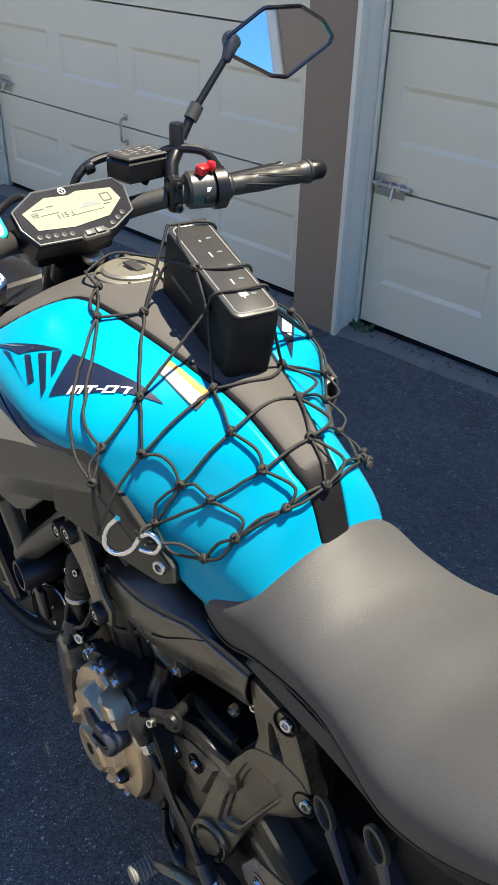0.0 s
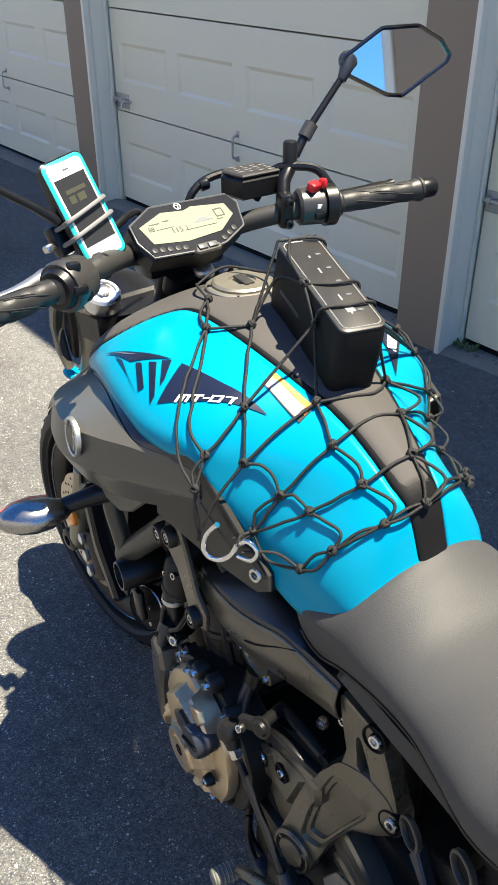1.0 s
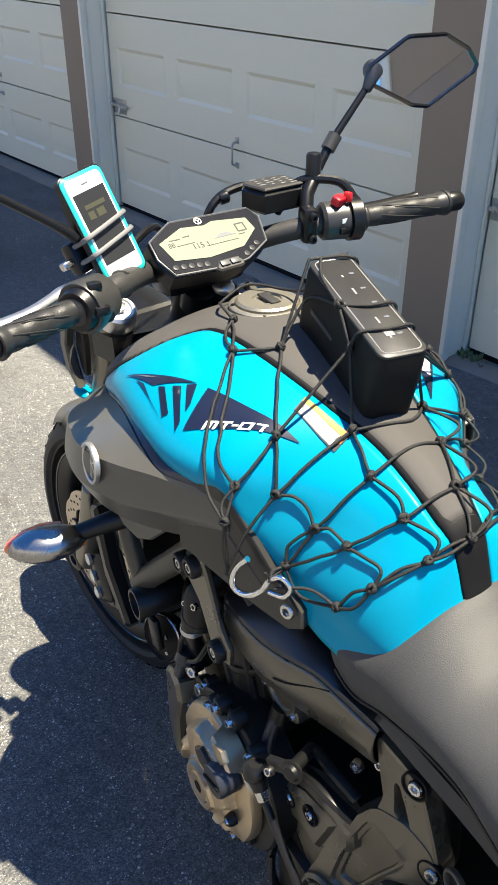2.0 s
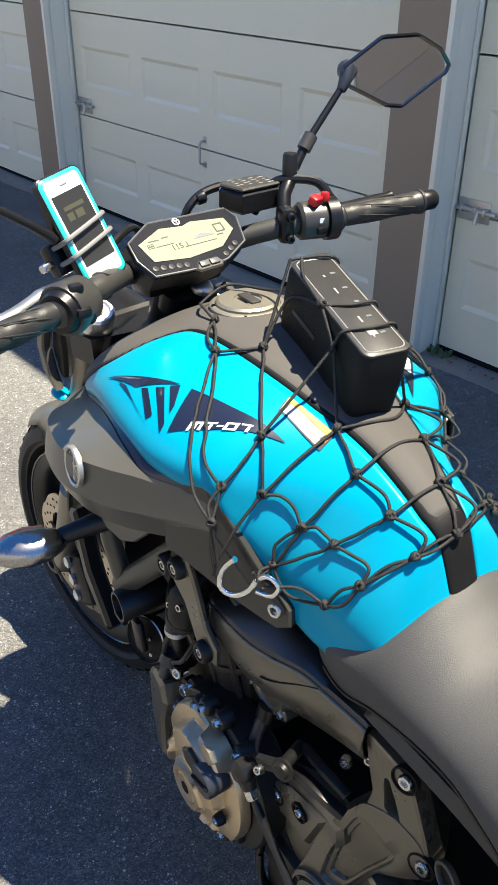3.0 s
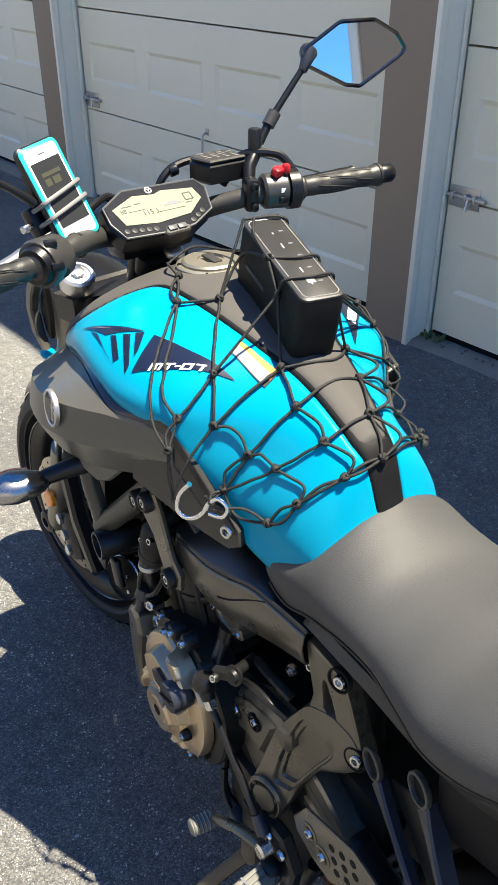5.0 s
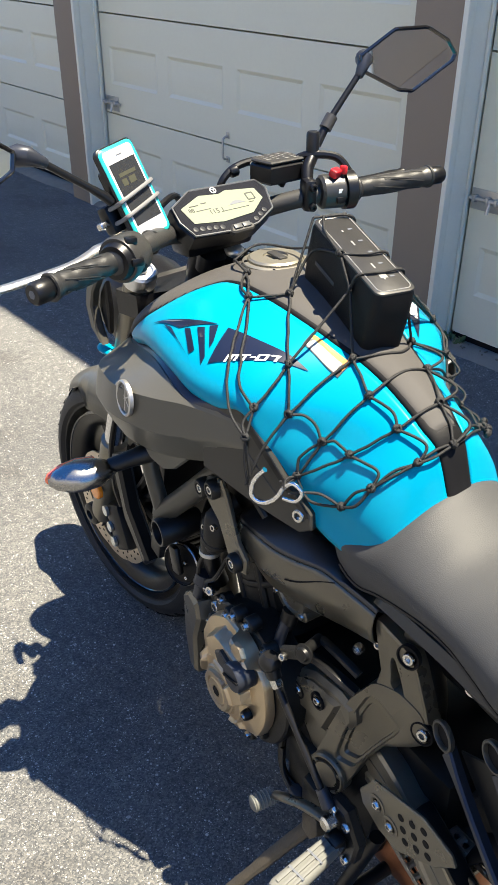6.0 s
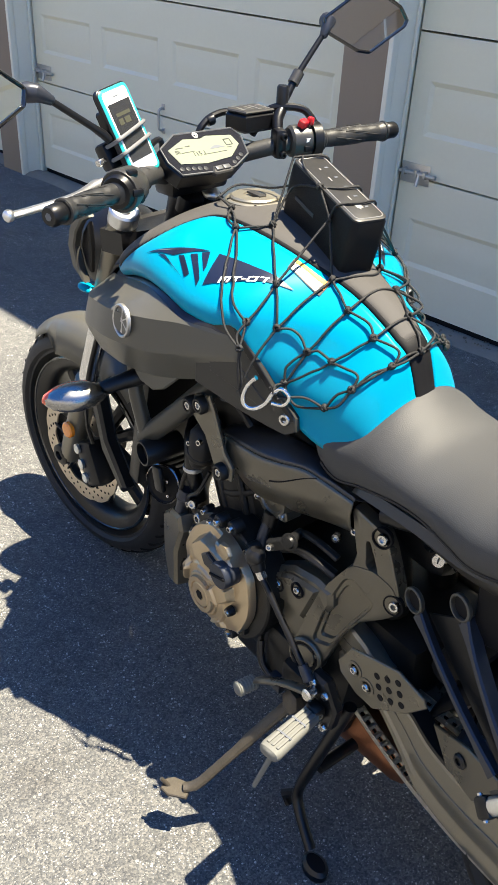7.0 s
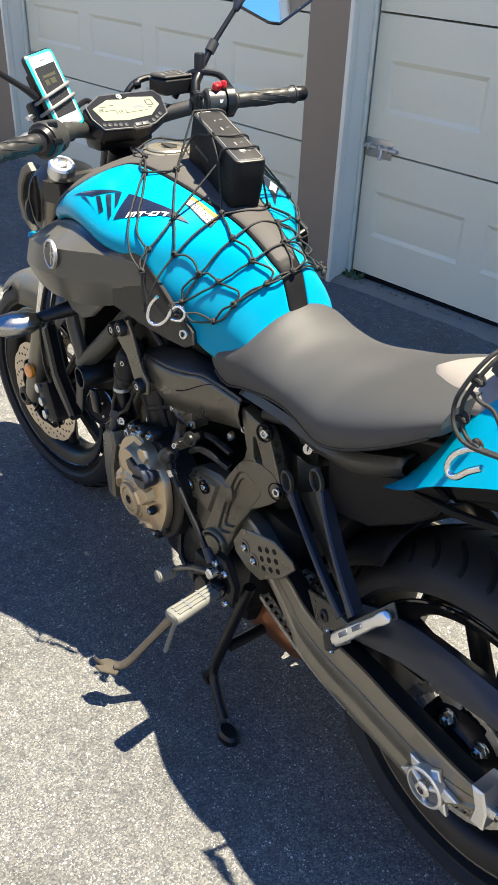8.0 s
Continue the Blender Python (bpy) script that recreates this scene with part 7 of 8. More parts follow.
def mirror(s):
    """A six-sided rear-view mirror on a thin stem."""
    if s < 0:
        stem = [(0.562, -0.170, 1.098), (0.567, -0.186, 1.118), (0.570, -0.205, 1.140), (0.574, -0.258, 1.198), (0.578, -0.268, 1.212)]
        o, along = Vector((0.562, -0.345, 1.210)), Vector((-0.17, -0.985, 0.0))
    else:
        stem = STEM_L
        along = Vector((-0.30, 0.95, 0.06)).normalized()
        o = TIP_L + along * 0.088
    part("mirror_stem", Geo().tube(stem, [0.0065, 0.0068, 0.0052, 0.0048, 0.006], 14), BLACK, bike, "black mirror stem")
    p0, p1 = Vector(stem[-2]), Vector(stem[-1])
    part("mirror_knuckle", Geo().tube([p0.lerp(p1, -0.6), p0.lerp(p1, -0.5), p0.lerp(p1, 0.5), p1, p1.lerp(o, 0.10) + Vector((0.014, 0, 0)), p1.lerp(o, 0.26) + Vector((0.020, 0, 0))], [0.0054, 0.0068, 0.0098, 0.0125, 0.0145, 0.0090], 14), BLUE_BLACK, bike, "blue-black mirror knuckle")
    if s < 0:
        part("stem_collar", Geo().tube([(0.5672, -0.188, 1.120), (0.5698, -0.202, 1.137)], 0.0100, 16), SWITCH_M, bike)
    e1 = along.normalized()
    back = MIRROR_BACK[s]
    nrm = (back - e1 * back.dot(e1)).normalized()
    e2 = nrm.cross(e1)
    if e2.z < 0:
        e2 = -e2
    corners = [(-0.092, 0.008), (-0.028, 0.045), (0.034, 0.046), (0.072, 0.026), (0.088, 0.004), (0.082, -0.006), (0.006, -0.048), (-0.020, -0.045), (-0.086, -0.014)]
    shape = []
    for i, p in enumerate(corners):
        p = Vector(p)
        a, b = Vector(corners[i - 1]), Vector(corners[(i + 1) % len(corners)])
        shape += [p.lerp(a, 0.10), p * 0.97 + (a + b) * 0.015, p.lerp(b, 0.10)]
    def ring(k, h):
        return [o + e1 * (a * k) + e2 * (b * k) + nrm * h for a, b in shape]
    g = Geo().grid([ring(0.30, -0.034), ring(0.70, -0.026), ring(0.95, -0.010), ring(1.0, 0.0), ring(0.985, 0.003), ring(0.950, 0.0015)], close_v=True)
    g.f.append(tuple(range(len(shape))))
    shell = part("mirror_shell", g, BLACK, bike, "black mirror housing")
    g = Geo()
    g.v = [tuple(p) for p in ring(0.952, 0.0016)]
    g.f = [tuple(range(len(shape)))]
    part("mirror_glass", g, MIRROR, shell, "mirror glass")
    part("mirror_rim", Geo().tube(ring(0.975, 0.0020), 0.0030, 8, closed=True), GLOSS_BLACK, shell, "glossy black bevelled rim")


MIRROR_BACK = {-1: Vector((-0.955, 0.16, 0.168)), 1: Vector((-0.94, -0.20, 0.16))}
both(mirror)


# ---- instruments ----
def dash():
    o, e1, nrm = Vector((0.525, 0.020, 1.040)), Vector((0.12, -0.993, 0)), Vector((-0.55, -0.0665, 0.83)).normalized()
    e2 = nrm.cross(e1)
    outline = [(-0.088, 0.017), (-0.046, 0.040), (0.080, 0.036), (0.090, 0.018), (0.078, -0.022), (0.036, -0.042), (0.008, -0.047), (-0.080, -0.040), (-0.091, -0.012)]
    grow = lambda k, dx=0, dy=0: [(a * k + dx, b * k + dy) for a, b in outline]
    body = part("instrument_pod", Geo().prism(grow(1.0), o - nrm * 0.030, e1, e2, 0.030, 0.004), BLACK, bike, "black instrument pod")
    part("pod_base", Geo().prism(grow(0.72), o - nrm * 0.052, e1, e2, 0.024, 0.006), BLACK, body)
    rim = [o + e1 * a + e2 * b + nrm * 0.0005 for a, b in grow(0.97)]
    part("pod_rim", Geo().tube(rim, 0.0016, 6, closed=True), RIM_GREY, body, "silver rim line")
    part("pod_face", Geo().prism(grow(0.945), o + nrm * 0.0004, e1, e2, 0.0008, 0), DASH_FACE, body, "glossy dark glass")
    part("lcd", Geo().prism([(-0.075, 0.010), (-0.034, 0.0265), (0.000, 0.0225), (0.014, 0.0265), (0.066, 0.020), (0.070, 0.000), (0.038, -0.022), (-0.018, -0.0262), (-0.068, -0.019)], o + nrm * 0.0014, e1, e2, 0.0006, 0), LCD, body, "pale green liquid crystal display")
    q = lambda a, b, h=0.0022: o + e1 * a + e2 * b + nrm * h
    m = lambda a, b: frame_of(q(a, b), e1, e2)
    def bar(a, b, w, h, nm="lcd_segment", material=BLACK_INK, tilt=0.0):
        mm = m(a, b) @ Matrix.Rotation(radians(tilt), 4, "Z")
        part(nm, Geo().box(mm.translation, (w, h, 0.0004), 0, mm.to_3x3().to_4x4()), material, body)
    for a, b, w, h in ((0.050, 0.0135, 0.013, 0.0018), (0.050, 0.0015, 0.013, 0.0018), (0.0435, 0.0075, 0.0018, 0.012), (0.0565, 0.0075, 0.0018, 0.012), (0.046, -0.003, 0.010, 0.0012), (-0.040, 0.0005, 0.026, 0.0010), (-0.052, 0.0105, 0.016, 0.0015), (-0.034, 0.012, 0.010, 0.0015), (0.012, -0.009, 0.05, 0.0009)):
        bar(a, b, w, h)
    letters("lcd_digits", "115 1", 0.012, m(-0.020, -0.006), BLACK_INK, body, "", 0.0002)
    letters("lcd_digits", "88", 0.010, m(-0.060, 0.003), BLACK_INK, body, "", 0.0002)
    part("lcd_wedge", Geo().prism([(0, 0), (0.034, 0), (0.020, 0.006), (0.012, 0.006)], q(0.004, -0.001, 0.002), e1, e2, 0.0003, 0), GREY_INK, body)
    part("dash_emblem", Geo().lathe([(0.0055, 0), (0.0055, 0.0006), (0.0042, 0.0006), (0.0042, 0.0)], q(-0.004, 0.0315, 0.0012), nrm, 20, closed=True), WHITE_INK, body)
    for k in range(3):
        a = 2 * math.pi * k / 3 + 0.5
        bar(-0.004 + 0.0022 * math.cos(a), 0.0315 + 0.0022 * math.sin(a), 0.0044, 0.0011, "dash_emblem", WHITE_INK, math.degrees(a))
    for a, b in ((-0.0715, -0.0285), (-0.0605, -0.0298), (-0.0495, -0.0312), (-0.0385, -0.0328), (-0.0275, -0.0345), (0.036, -0.0335), (0.048, -0.0275), (0.059, -0.0215)):
        part("warning_lamp", Geo().lathe([(0.0042, 0.0), (0.0042, 0.0008), (0.0036, 0.0010), (0.0, 0.0010)], q(a, b, 0.001), nrm, 16), LAMP_GREY, body)
    part("dash_button", Geo().prism([(-0.021, -0.046), (-0.012, -0.0345), (0.016, -0.034), (0.026, -0.0435), (0.020, -0.050), (-0.016, -0.0505)], o - nrm * 0.006, e1, e2, 0.010, 0.002), TANK_BLACK, body, "grey select buttons")
    for a in (-0.006, 0.010):
        part("button_key", Geo().box(q(a, -0.0415, 0.005), (0.014, 0.008, 0.003), 0.001, m(a, -0.0415).to_3x3().to_4x4()), RIM_GREY, body)


dash()
part("ignition_lock", Geo().lathe([(0.024, -0.03), (0.024, 0.0), (0.018, 0.004), (0.0, 0.005)], (0.575, 0.015, 0.955), (-0.35, 0, 1), 24), BLACK, bike, "black ignition lock")


# ---- decals on the tank ----
def decal(name, corners, material, parent, label="", out=0.0012, nu=10, nv=8):
    """A sticker over four corners given in plan (x, y), laid onto the tank."""
    a, b, c, d = (Vector((x, y, 0)) for x, y in corners)
    rows = []
    for i in range(nu + 1):
        p, q = a.lerp(d, i / nu), b.lerp(c, i / nu)
        row = []
        for j in range(nv + 1):
            w = p.lerp(q, j / nv)
            row.append(tank_point(w.x, a_of_y(w.x, w.y), out))
        rows.append(row)
    return part(name, Geo().grid(rows), material, parent, label, 60)


decal("tank_graphic", [(0.292, 0.186), (0.311, 0.144), (0.197, 0.100), (0.197, 0.1005)], NAVY, bike, "dark navy wedge graphic", nu=14, out=0.0013)
decal("claw_graphic", [(0.437, 0.188), (0.390, 0.176), (0.326, 0.149), (0.372, 0.182)], NAVY, bike, "dark claw-shaped graphic")
for c in ([(0.408, 0.187), (0.388, 0.186), (0.350, 0.194), (0.312, 0.198)], [(0.363, 0.179), (0.355, 0.175), (0.322, 0.188), (0.326, 0.194)], [(0.347, 0.169), (0.338, 0.163), (0.302, 0.184), (0.299, 0.192)], [(0.334, 0.158), (0.325, 0.150), (0.309, 0.167), (0.306, 0.175)]):
    decal("claw_graphic", c, NAVY, bike, out=0.0013)
decal("claw_streak", [(0.420, 0.185), (0.392, 0.178), (0.372, 0.172), (0.393, 0.180)], GREY_INK, bike, out=0.0017)


def on_tank_letters(name, text, size, at, toward, material, shear=0.0, wide=1.0, bold=0.0):
    """Lettering bent onto the tank: at and toward are plan points under the middle and the end of the line."""
    p = tank_point(at[0], a_of_y(*at), 0.0012)
    q = tank_point(toward[0], a_of_y(*toward), 0.0012)
    e = 0.004
    side = tank_point(at[0] + e, a_of_y(at[0] + e, at[1] - e)) - tank_point(at[0] - e, a_of_y(at[0] - e, at[1] + e))
    m = frame_of(p, q - p, side) @ Matrix.Diagonal((wide, 1, 1, 1))
    ob = letters(name, text, size, m, material, bike, "", 0.0, shear, bold)
    for v in ob.data.vertices:
        a = a_of_y(v.co.x, v.co.y)
        v.co = tank_point(v.co.x, a, 0.0024)
    return ob



def tank_mark():
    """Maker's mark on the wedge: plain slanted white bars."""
    o, e = Vector((0.2785, 0.1695, 0)), Vector((-0.0515, -0.0455, 0))
    up = Vector((0.0052, -0.0061, 0))
    o -= up * 0.5
    lean = 0.055
    put = lambda u, v: tuple(o + e * (u + lean * v) + up * v)[:2]
    bars = ((0.00, 0.05, 0.0, 1.0), (0.09, 0.135, 0.0, 0.75), (0.175, 0.225, 0.0, 1.0), (0.05, 0.20, 0.76, 1.0), (0.25, 0.44, 0.76, 1.0), (0.33, 0.38, 0.0, 0.76), (0.46, 0.56, 0.40, 0.62), (0.58, 0.63, 0.0, 1.0), (0.63, 0.75, 0.78, 1.0), (0.63, 0.75, 0.0, 0.22), (0.74, 0.79, 0.0, 1.0), (0.82, 1.0, 0.78, 1.0), (0.93, 0.98, 0.0, 0.78))
    for u0, u1, v0, v1 in bars:
        decal("tank_mark", [put(u0, v0), put(u1, v0), put(u1, v1), put(u0, v1)], WHITE_INK, bike, out=0.0018, nu=3, nv=3)


tank_mark()
# the same wedge on the far side
flip_y = lambda pts: [(x, 2 * MID_Y - y) for x, y in pts]
decal("tank_graphic", flip_y([(0.292, 0.186), (0.311, 0.144), (0.197, 0.100), (0.197, 0.1005)]), NAVY, bike, "dark navy wedge graphic", nu=14, out=0.0014)
decal("tank_mark", flip_y([(0.276, 0.166), (0.284, 0.156), (0.236, 0.116), (0.228, 0.124)]), WHITE_INK, bike, out=0.0020)


def warning_label():
    A, B, C, D = (Vector((x, y, 0)) for x, y in ((0.2335, 0.0700), (0.1720, 0.0540), (0.1690, 0.0765), (0.2265, 0.0885)))
    pt = lambda f, g: tuple((A.lerp(D, f)).lerp(B.lerp(C, f), g))[:2]
    def patch(name, f0, f1, g0, g1, material, out, label=""):
        return decal(name, [pt(f0, g0), pt(f0, g1), pt(f1, g1), pt(f1, g0)], material, bike, label, out, 4, 6)
    patch("warning_label", 0, 1, 0, 1, BLACK_INK, 0.0014, "black, white and orange warning label")
    patch("label_band", 0.03, 0.30, 0.02, 0.86, YELLOW_INK, 0.0019)
    patch("label_corner", 0.03, 0.34, 0.87, 0.98, ORANGE_INK, 0.0019)
    patch("label_corner", 0.38, 0.62, 0.90, 0.98, ORANGE_INK, 0.0019)
    patch("label_corner", 0.05, 0.27, 0.16, 0.25, ORANGE_INK, 0.0022)
    rng = random.Random(8)
    for k in range(6):
        f = 0.345 + 0.105 * k
        g = 0.03
        while g < 0.86:
            w = rng.uniform(0.05, 0.16)
            patch("label_print", f, f + 0.062, g, min(0.97, g + w), WHITE_INK, 0.0019)
            g += w + 0.022


warning_label()
on_tank_letters("label_heading", "WARNING", 0.0052, (0.203, 0.0675), (0.190, 0.0642), BLACK_INK)

# ---- speaker strapped on the tank ----
speaker = thing("portable_speaker", "black box-shaped portable speaker held on the tank by the net", "speaker", at=(0.24, 0.0, 0.955))
SP_O = Vector((0.151, 0.010, 1.029))
SP_X = (Vector((0.320, -0.0155, 1.0705)) - SP_O).normalized()
SP_Y = Vector((0.16, 0.985, 0.0))
SP_Y = (SP_Y - SP_X * SP_Y.dot(SP_X)).normalized()
SP_Z = SP_X.cross(SP_Y)
SP_M = Matrix(((SP_X.x, SP_Y.x, SP_Z.x, SP_O.x), (SP_X.y, SP_Y.y, SP_Z.y, SP_O.y), (SP_X.z, SP_Y.z, SP_Z.z, SP_O.z), (0, 0, 0, 1)))


def spart(name, geo, material, label="", sharp=38):
    ob = part(name, geo, material, None, label, sharp)
    ob.data.transform(Matrix.Translation(-Vector(speaker.location)) @ SP_M)
    ob.parent = speaker
    return ob


def rounded(l0, l1, w, r, n=5):
    out = []
    for cx, cy, a0 in ((l1 - r, w - r, 0), (l0 + r, w - r, 90), (l0 + r, -w + r, 180), (l1 - r, -w + r, 270)):
        out += [(cx + r * math.cos(radians(a0 + 90 * k / n)), cy + r * math.sin(radians(a0 + 90 * k / n))) for k in range(n + 1)]
    return out


def speaker_box():
    l0, l1, w = 0.0, 0.176, 0.0285
    g = Geo()
    rings = []
    for h, k in ((-0.086, -0.003), (-0.083, 0.0), (-0.040, 0.0012), (-0.006, 0.0), (-0.001, -0.002)):
        rings.append([(x, y, h) for x, y in rounded(l0 - k, l1 + k, w + k, 0.012 + k)])
    g.grid(rings, close_v=True, caps=True)
    spart("cabinet", g, SPEAKER_M, "matte black cabinet")
    g = Geo().grid([[(x, y, h) for x, y in rounded(l0 + k, l1 - k, w - k, 0.011 - k * 0.5)] for h, k in ((-0.0012, 0.0015), (0.0012, 0.0015), (0.0022, 0.0028))], close_v=True, caps=True)
    spart("top_plate", g, SPEAKER_TOP, "dark grey control panel")
    line = [(x, y, 0.0024) for x, y in rounded(l0 + 0.006, l1 - 0.006, w - 0.006, 0.008)]
    spart("trim_line", Geo().tube(line, 0.0008, 5, closed=True), SILVER_INK, "thin silver trim line")
    for k, x in enumerate((0.030, 0.058, 0.084, 0.110, 0.138)):
        spart("touch_key", Geo().box((x, 0.002, 0.0024), (0.010 if k % 2 else 0.004, 0.0022, 0.0006), 0), SILVER_INK)
        spart("touch_key", Geo().box((x + 0.003, -0.010, 0.0024), (0.003, 0.006, 0.0006), 0), GREY_INK)
    spart("touch_square", Geo().box((0.036, 0.001, 0.0025), (0.010, 0.010, 0.0006), 0.0), SILVER_INK)
    spart("brand_mark", Geo().box((0.118, 0.0299, -0.042), (0.052, 0.0008, 0.0055), 0.0002), DIM_INK, "plain grey maker's bar")


speaker_box()

# ---- cargo net ----
net = thing("cargo_net", "black elastic cargo net knotted over the tank and speaker", "cargo net", at=(0.15, 0.10, 0.90))
NET_AT = Vector(net.location)


def npart(name, geo, material, parent=None, label="", sharp=60):
    ob = part(name, geo, material, None, label, sharp)
    ob.data.transform(Matrix.Translation(-NET_AT))
    ob.parent = parent or net
    return ob


def on_tank(x, y, z, out=0.0045):
    """The place on the tank's skin nearest to a point of its section."""
    best, pick = 9.0, 0.0
    for k in range(201):
        a = k / 200
        p = tank_half(x, a)
        e = (p.y - abs(y - MID_Y)) ** 2 + (p.z - z) ** 2
        if e < best:
            best, pick = e, a
    return tank_point(x, math.copysign(pick, y - MID_Y), out)


K = {
    1: (0.335, 0.098, 0.979), 2: (0.306, 0.056, 0.988), 5: (0.174, 0.055, 0.952), 6: (0.214, 0.123, 0.948), 7: (0.125, 0.069, 0.930), 8: (0.185, 0.145, 0.896),
    10: (0.140, 0.126, 0.874), 11: (0.076, 0.061, 0.901), 12: (0.126, -0.025, 0.934), 13: (0.180, -0.128, 0.878), 14: (0.072, 0.006, 0.916), 15: (0.125, -0.094, 0.866),
    16: (0.104, 0.107, 0.868), 17: (0.062, 0.102, 0.841), 18: (0.039, 0.060, 0.876), 19: (0.032, 0.016, 0.890), 20: (0.074, -0.074, 0.862), 21: (0.086, 0.129, 0.811),
    22: (0.152, 0.152, 0.824), 23: (0.391, 0.066, 0.991), 26: (0.180, -0.046, 0.944), 27: (0.200, -0.130, 0.900), 28: (0.238, -0.136, 0.926), 29: (0.290, -0.150, 0.934),
}
KNOT = {k: on_tank(*v, 0.005) for k, v in K.items()}
KNOT[3] = SP_M @ Vector((0.092, 0.0295, 0.002))
KNOT[4] = SP_M @ Vector((0.052, 0.0315, -0.022))
KNOT[9] = Vector((0.194, 0.192, 0.870))
KNOT[30] = on_tank(0.212, 0.178, 0.902, 0.006)


def skin(p, out=0.0045):
    """Push a point out of the tank if it lies inside."""
    if not -0.01 < p.x < 0.59:
        return p
    best, pick = 9.0, 0.0
    for k in range(61):
        q = tank_half(p.x, k / 60)
        e = (q.y - abs(p.y - MID_Y)) ** 2 + (q.z - p.z) ** 2
        if e < best:
            best, pick = e, k / 60
    s = tank_point(p.x, math.copysign(pick, p.y - MID_Y), out)
    c = Vector((p.x, MID_Y, 0.80))
    return s if (p - c).length < (s - c).length else p


def cord(a, b, via=(), sag=0.0, twin=0.0, lift=True):
    """A cord between two knots, drawn over the tank."""
    ends = [KNOT[a] if isinstance(a, int) else Vector(a)] + [Vector(v) for v in via] + [KNOT[b] if isinstance(b, int) else Vector(b)]
    line = spline(ends, 8)
    if len(ends) == 2:
        line = [ends[0].lerp(ends[1], k / 12) for k in range(13)]
    if lift:
        line = [skin(p) for p in line]
        for _ in range(2):
            line = [line[0]] + [(line[i - 1] + line[i] * 2 + line[i + 1]) / 4 for i in range(1, len(line) - 1)] + [line[-1]]
    for w in ((0.0,) if not twin else (twin, -twin)):
        pts = [p + Vector((w, w * 0.5, 0)) for p in line]
        npart("cord", Geo().tube(pts, 0.0018, 8), CORD)


def knot(p, seed):
    r = random.Random(seed)
    g = Geo()
    for k in range(3):
        t = Vector((r.uniform(-1, 1), r.uniform(-1, 1), r.uniform(-0.4, 0.4))).normalized()
        u = t.orthogonal().normalized()
        w = t.cross(u)
        ring = [p + (u * math.cos(q) + w * math.sin(q)) * 0.0040 + t * 0.0016 * math.sin(2 * q + k) for q in np.linspace(0, 2 * math.pi, 13)[:-1]]
        g.tube(ring, 0.0020, 6, closed=True)
    npart("knot", g, CORD)


for i, p in KNOT.items():
    knot(p + Vector((0, 0, 0.001)), i)

SPK = lambda x, y, z: SP_M @ Vector((x, y, z))
# mesh of the net over the left side, the crown and the right side
for a, b in ((1, 2), (2, 6), (6, 8), (5, 7), (5, 8), (7, 12), (12, 13), (7, 10), (10, 22), (11, 16), (11, 14), (14, 15), (16, 22), (6, 30), (30, 9), (26, 27), (28, 29)):
    cord(a, b)
mid = lambda a, b, dx, dy, dz=0.0: KNOT[a].lerp(KNOT[b], 0.5) + Vector((dx, dy, dz))
for a, b, d in ((8, 10, (0.004, -0.010, 0.010)), (10, 16, (0.006, -0.006, 0.006)), (7, 11, (-0.010, -0.006, 0.004)), (11, 18, (-0.016, -0.014, 0.006)), (16, 17, (-0.016, -0.012, 0.006)), (12, 14, (-0.020, -0.020, 0.0)), (14, 19, (-0.014, -0.024, 0.0)), (26, 12, (-0.012, -0.030, -0.004)), (5, 26, (-0.020, -0.006, 0.0)), (27, 13, (-0.016, -0.010, -0.004)), (28, 27, (-0.006, -0.008, -0.004)), (13, 15, (-0.010, -0.012, -0.002)), (15, 20, (-0.008, -0.008, 0.0)), (19, 20, (0.0, -0.012, 0.0)), (17, 18, (0.0, 0.006, 0.0)), (18, 19, (-0.004, 0.004, 0)), (17, 21, (-0.006, 0.004, -0.006)), (21, 22, (0.010, 0.006, -0.018))):
    cord(a, b, (mid(a, b, *d),))
for a, b in ((17, 18), (18, 19), (19, 20), (17, 21), (12, 14), (14, 19), (15, 20), (27, 13), (28, 27), (28, 29)):
    cord(a, b, (mid(a, b, 0.004, -0.004, 0.004),))
cord(23, 1)
cord(23, 1, (mid(23, 1, 0.004, 0.008, 0),))
cord(1, 9, ((0.297, 0.140, 0.958), (0.273, 0.164, 0.939), (0.248, 0.184, 0.912), (0.224, 0.194, 0.888)))
cord(1, 30, ((0.288, 0.132, 0.959), (0.258, 0.158, 0.937), (0.232, 0.174, 0.915)))
cord(30, 9, (KNOT[30].lerp(KNOT[9], 0.5) + Vector((0.006, 0.006, 0)),))
cord(23, (0.452, 0.050, 0.985), ((0.425, 0.064, 0.996),))
cord((0.452, 0.050, 0.985), SPK(0.176, 0.010, -0.04), ((0.452, 0.010, 1.002), (0.40, -0.018, 1.006)))
cord(2, SPK(0.177, 0.024, 0.0025), lift=False)
cord(SPK(0.177, 0.024, 0.0025), SPK(0.177, -0.024, 0.0025), lift=False)
cord(2, 3, (SPK(0.150, 0.034, -0.030),), lift=False)
cord(3, 4, lift=False)
cord(4, 5, lift=False)
cord(4, 6)
cord(3, SPK(0.176, 0.010, 0.003), (SPK(0.140, 0.026, 0.0045),), lift=False)
cord(3, 28, (SPK(0.080, 0.0, 0.0048), SPK(0.078, -0.029, 0.003), SPK(0.070, -0.040, -0.030)), lift=False)
cord(4, 28, (SPK(0.045, 0.0295, 0.002), SPK(0.040, 0.0, 0.0048), SPK(0.040, -0.029, 0.003), SPK(0.045, -0.042, -0.030)), lift=False)
cord(26, 28, (SPK(0.012, -0.032, -0.040), SPK(0.030, -0.036, -0.020)), lift=False)
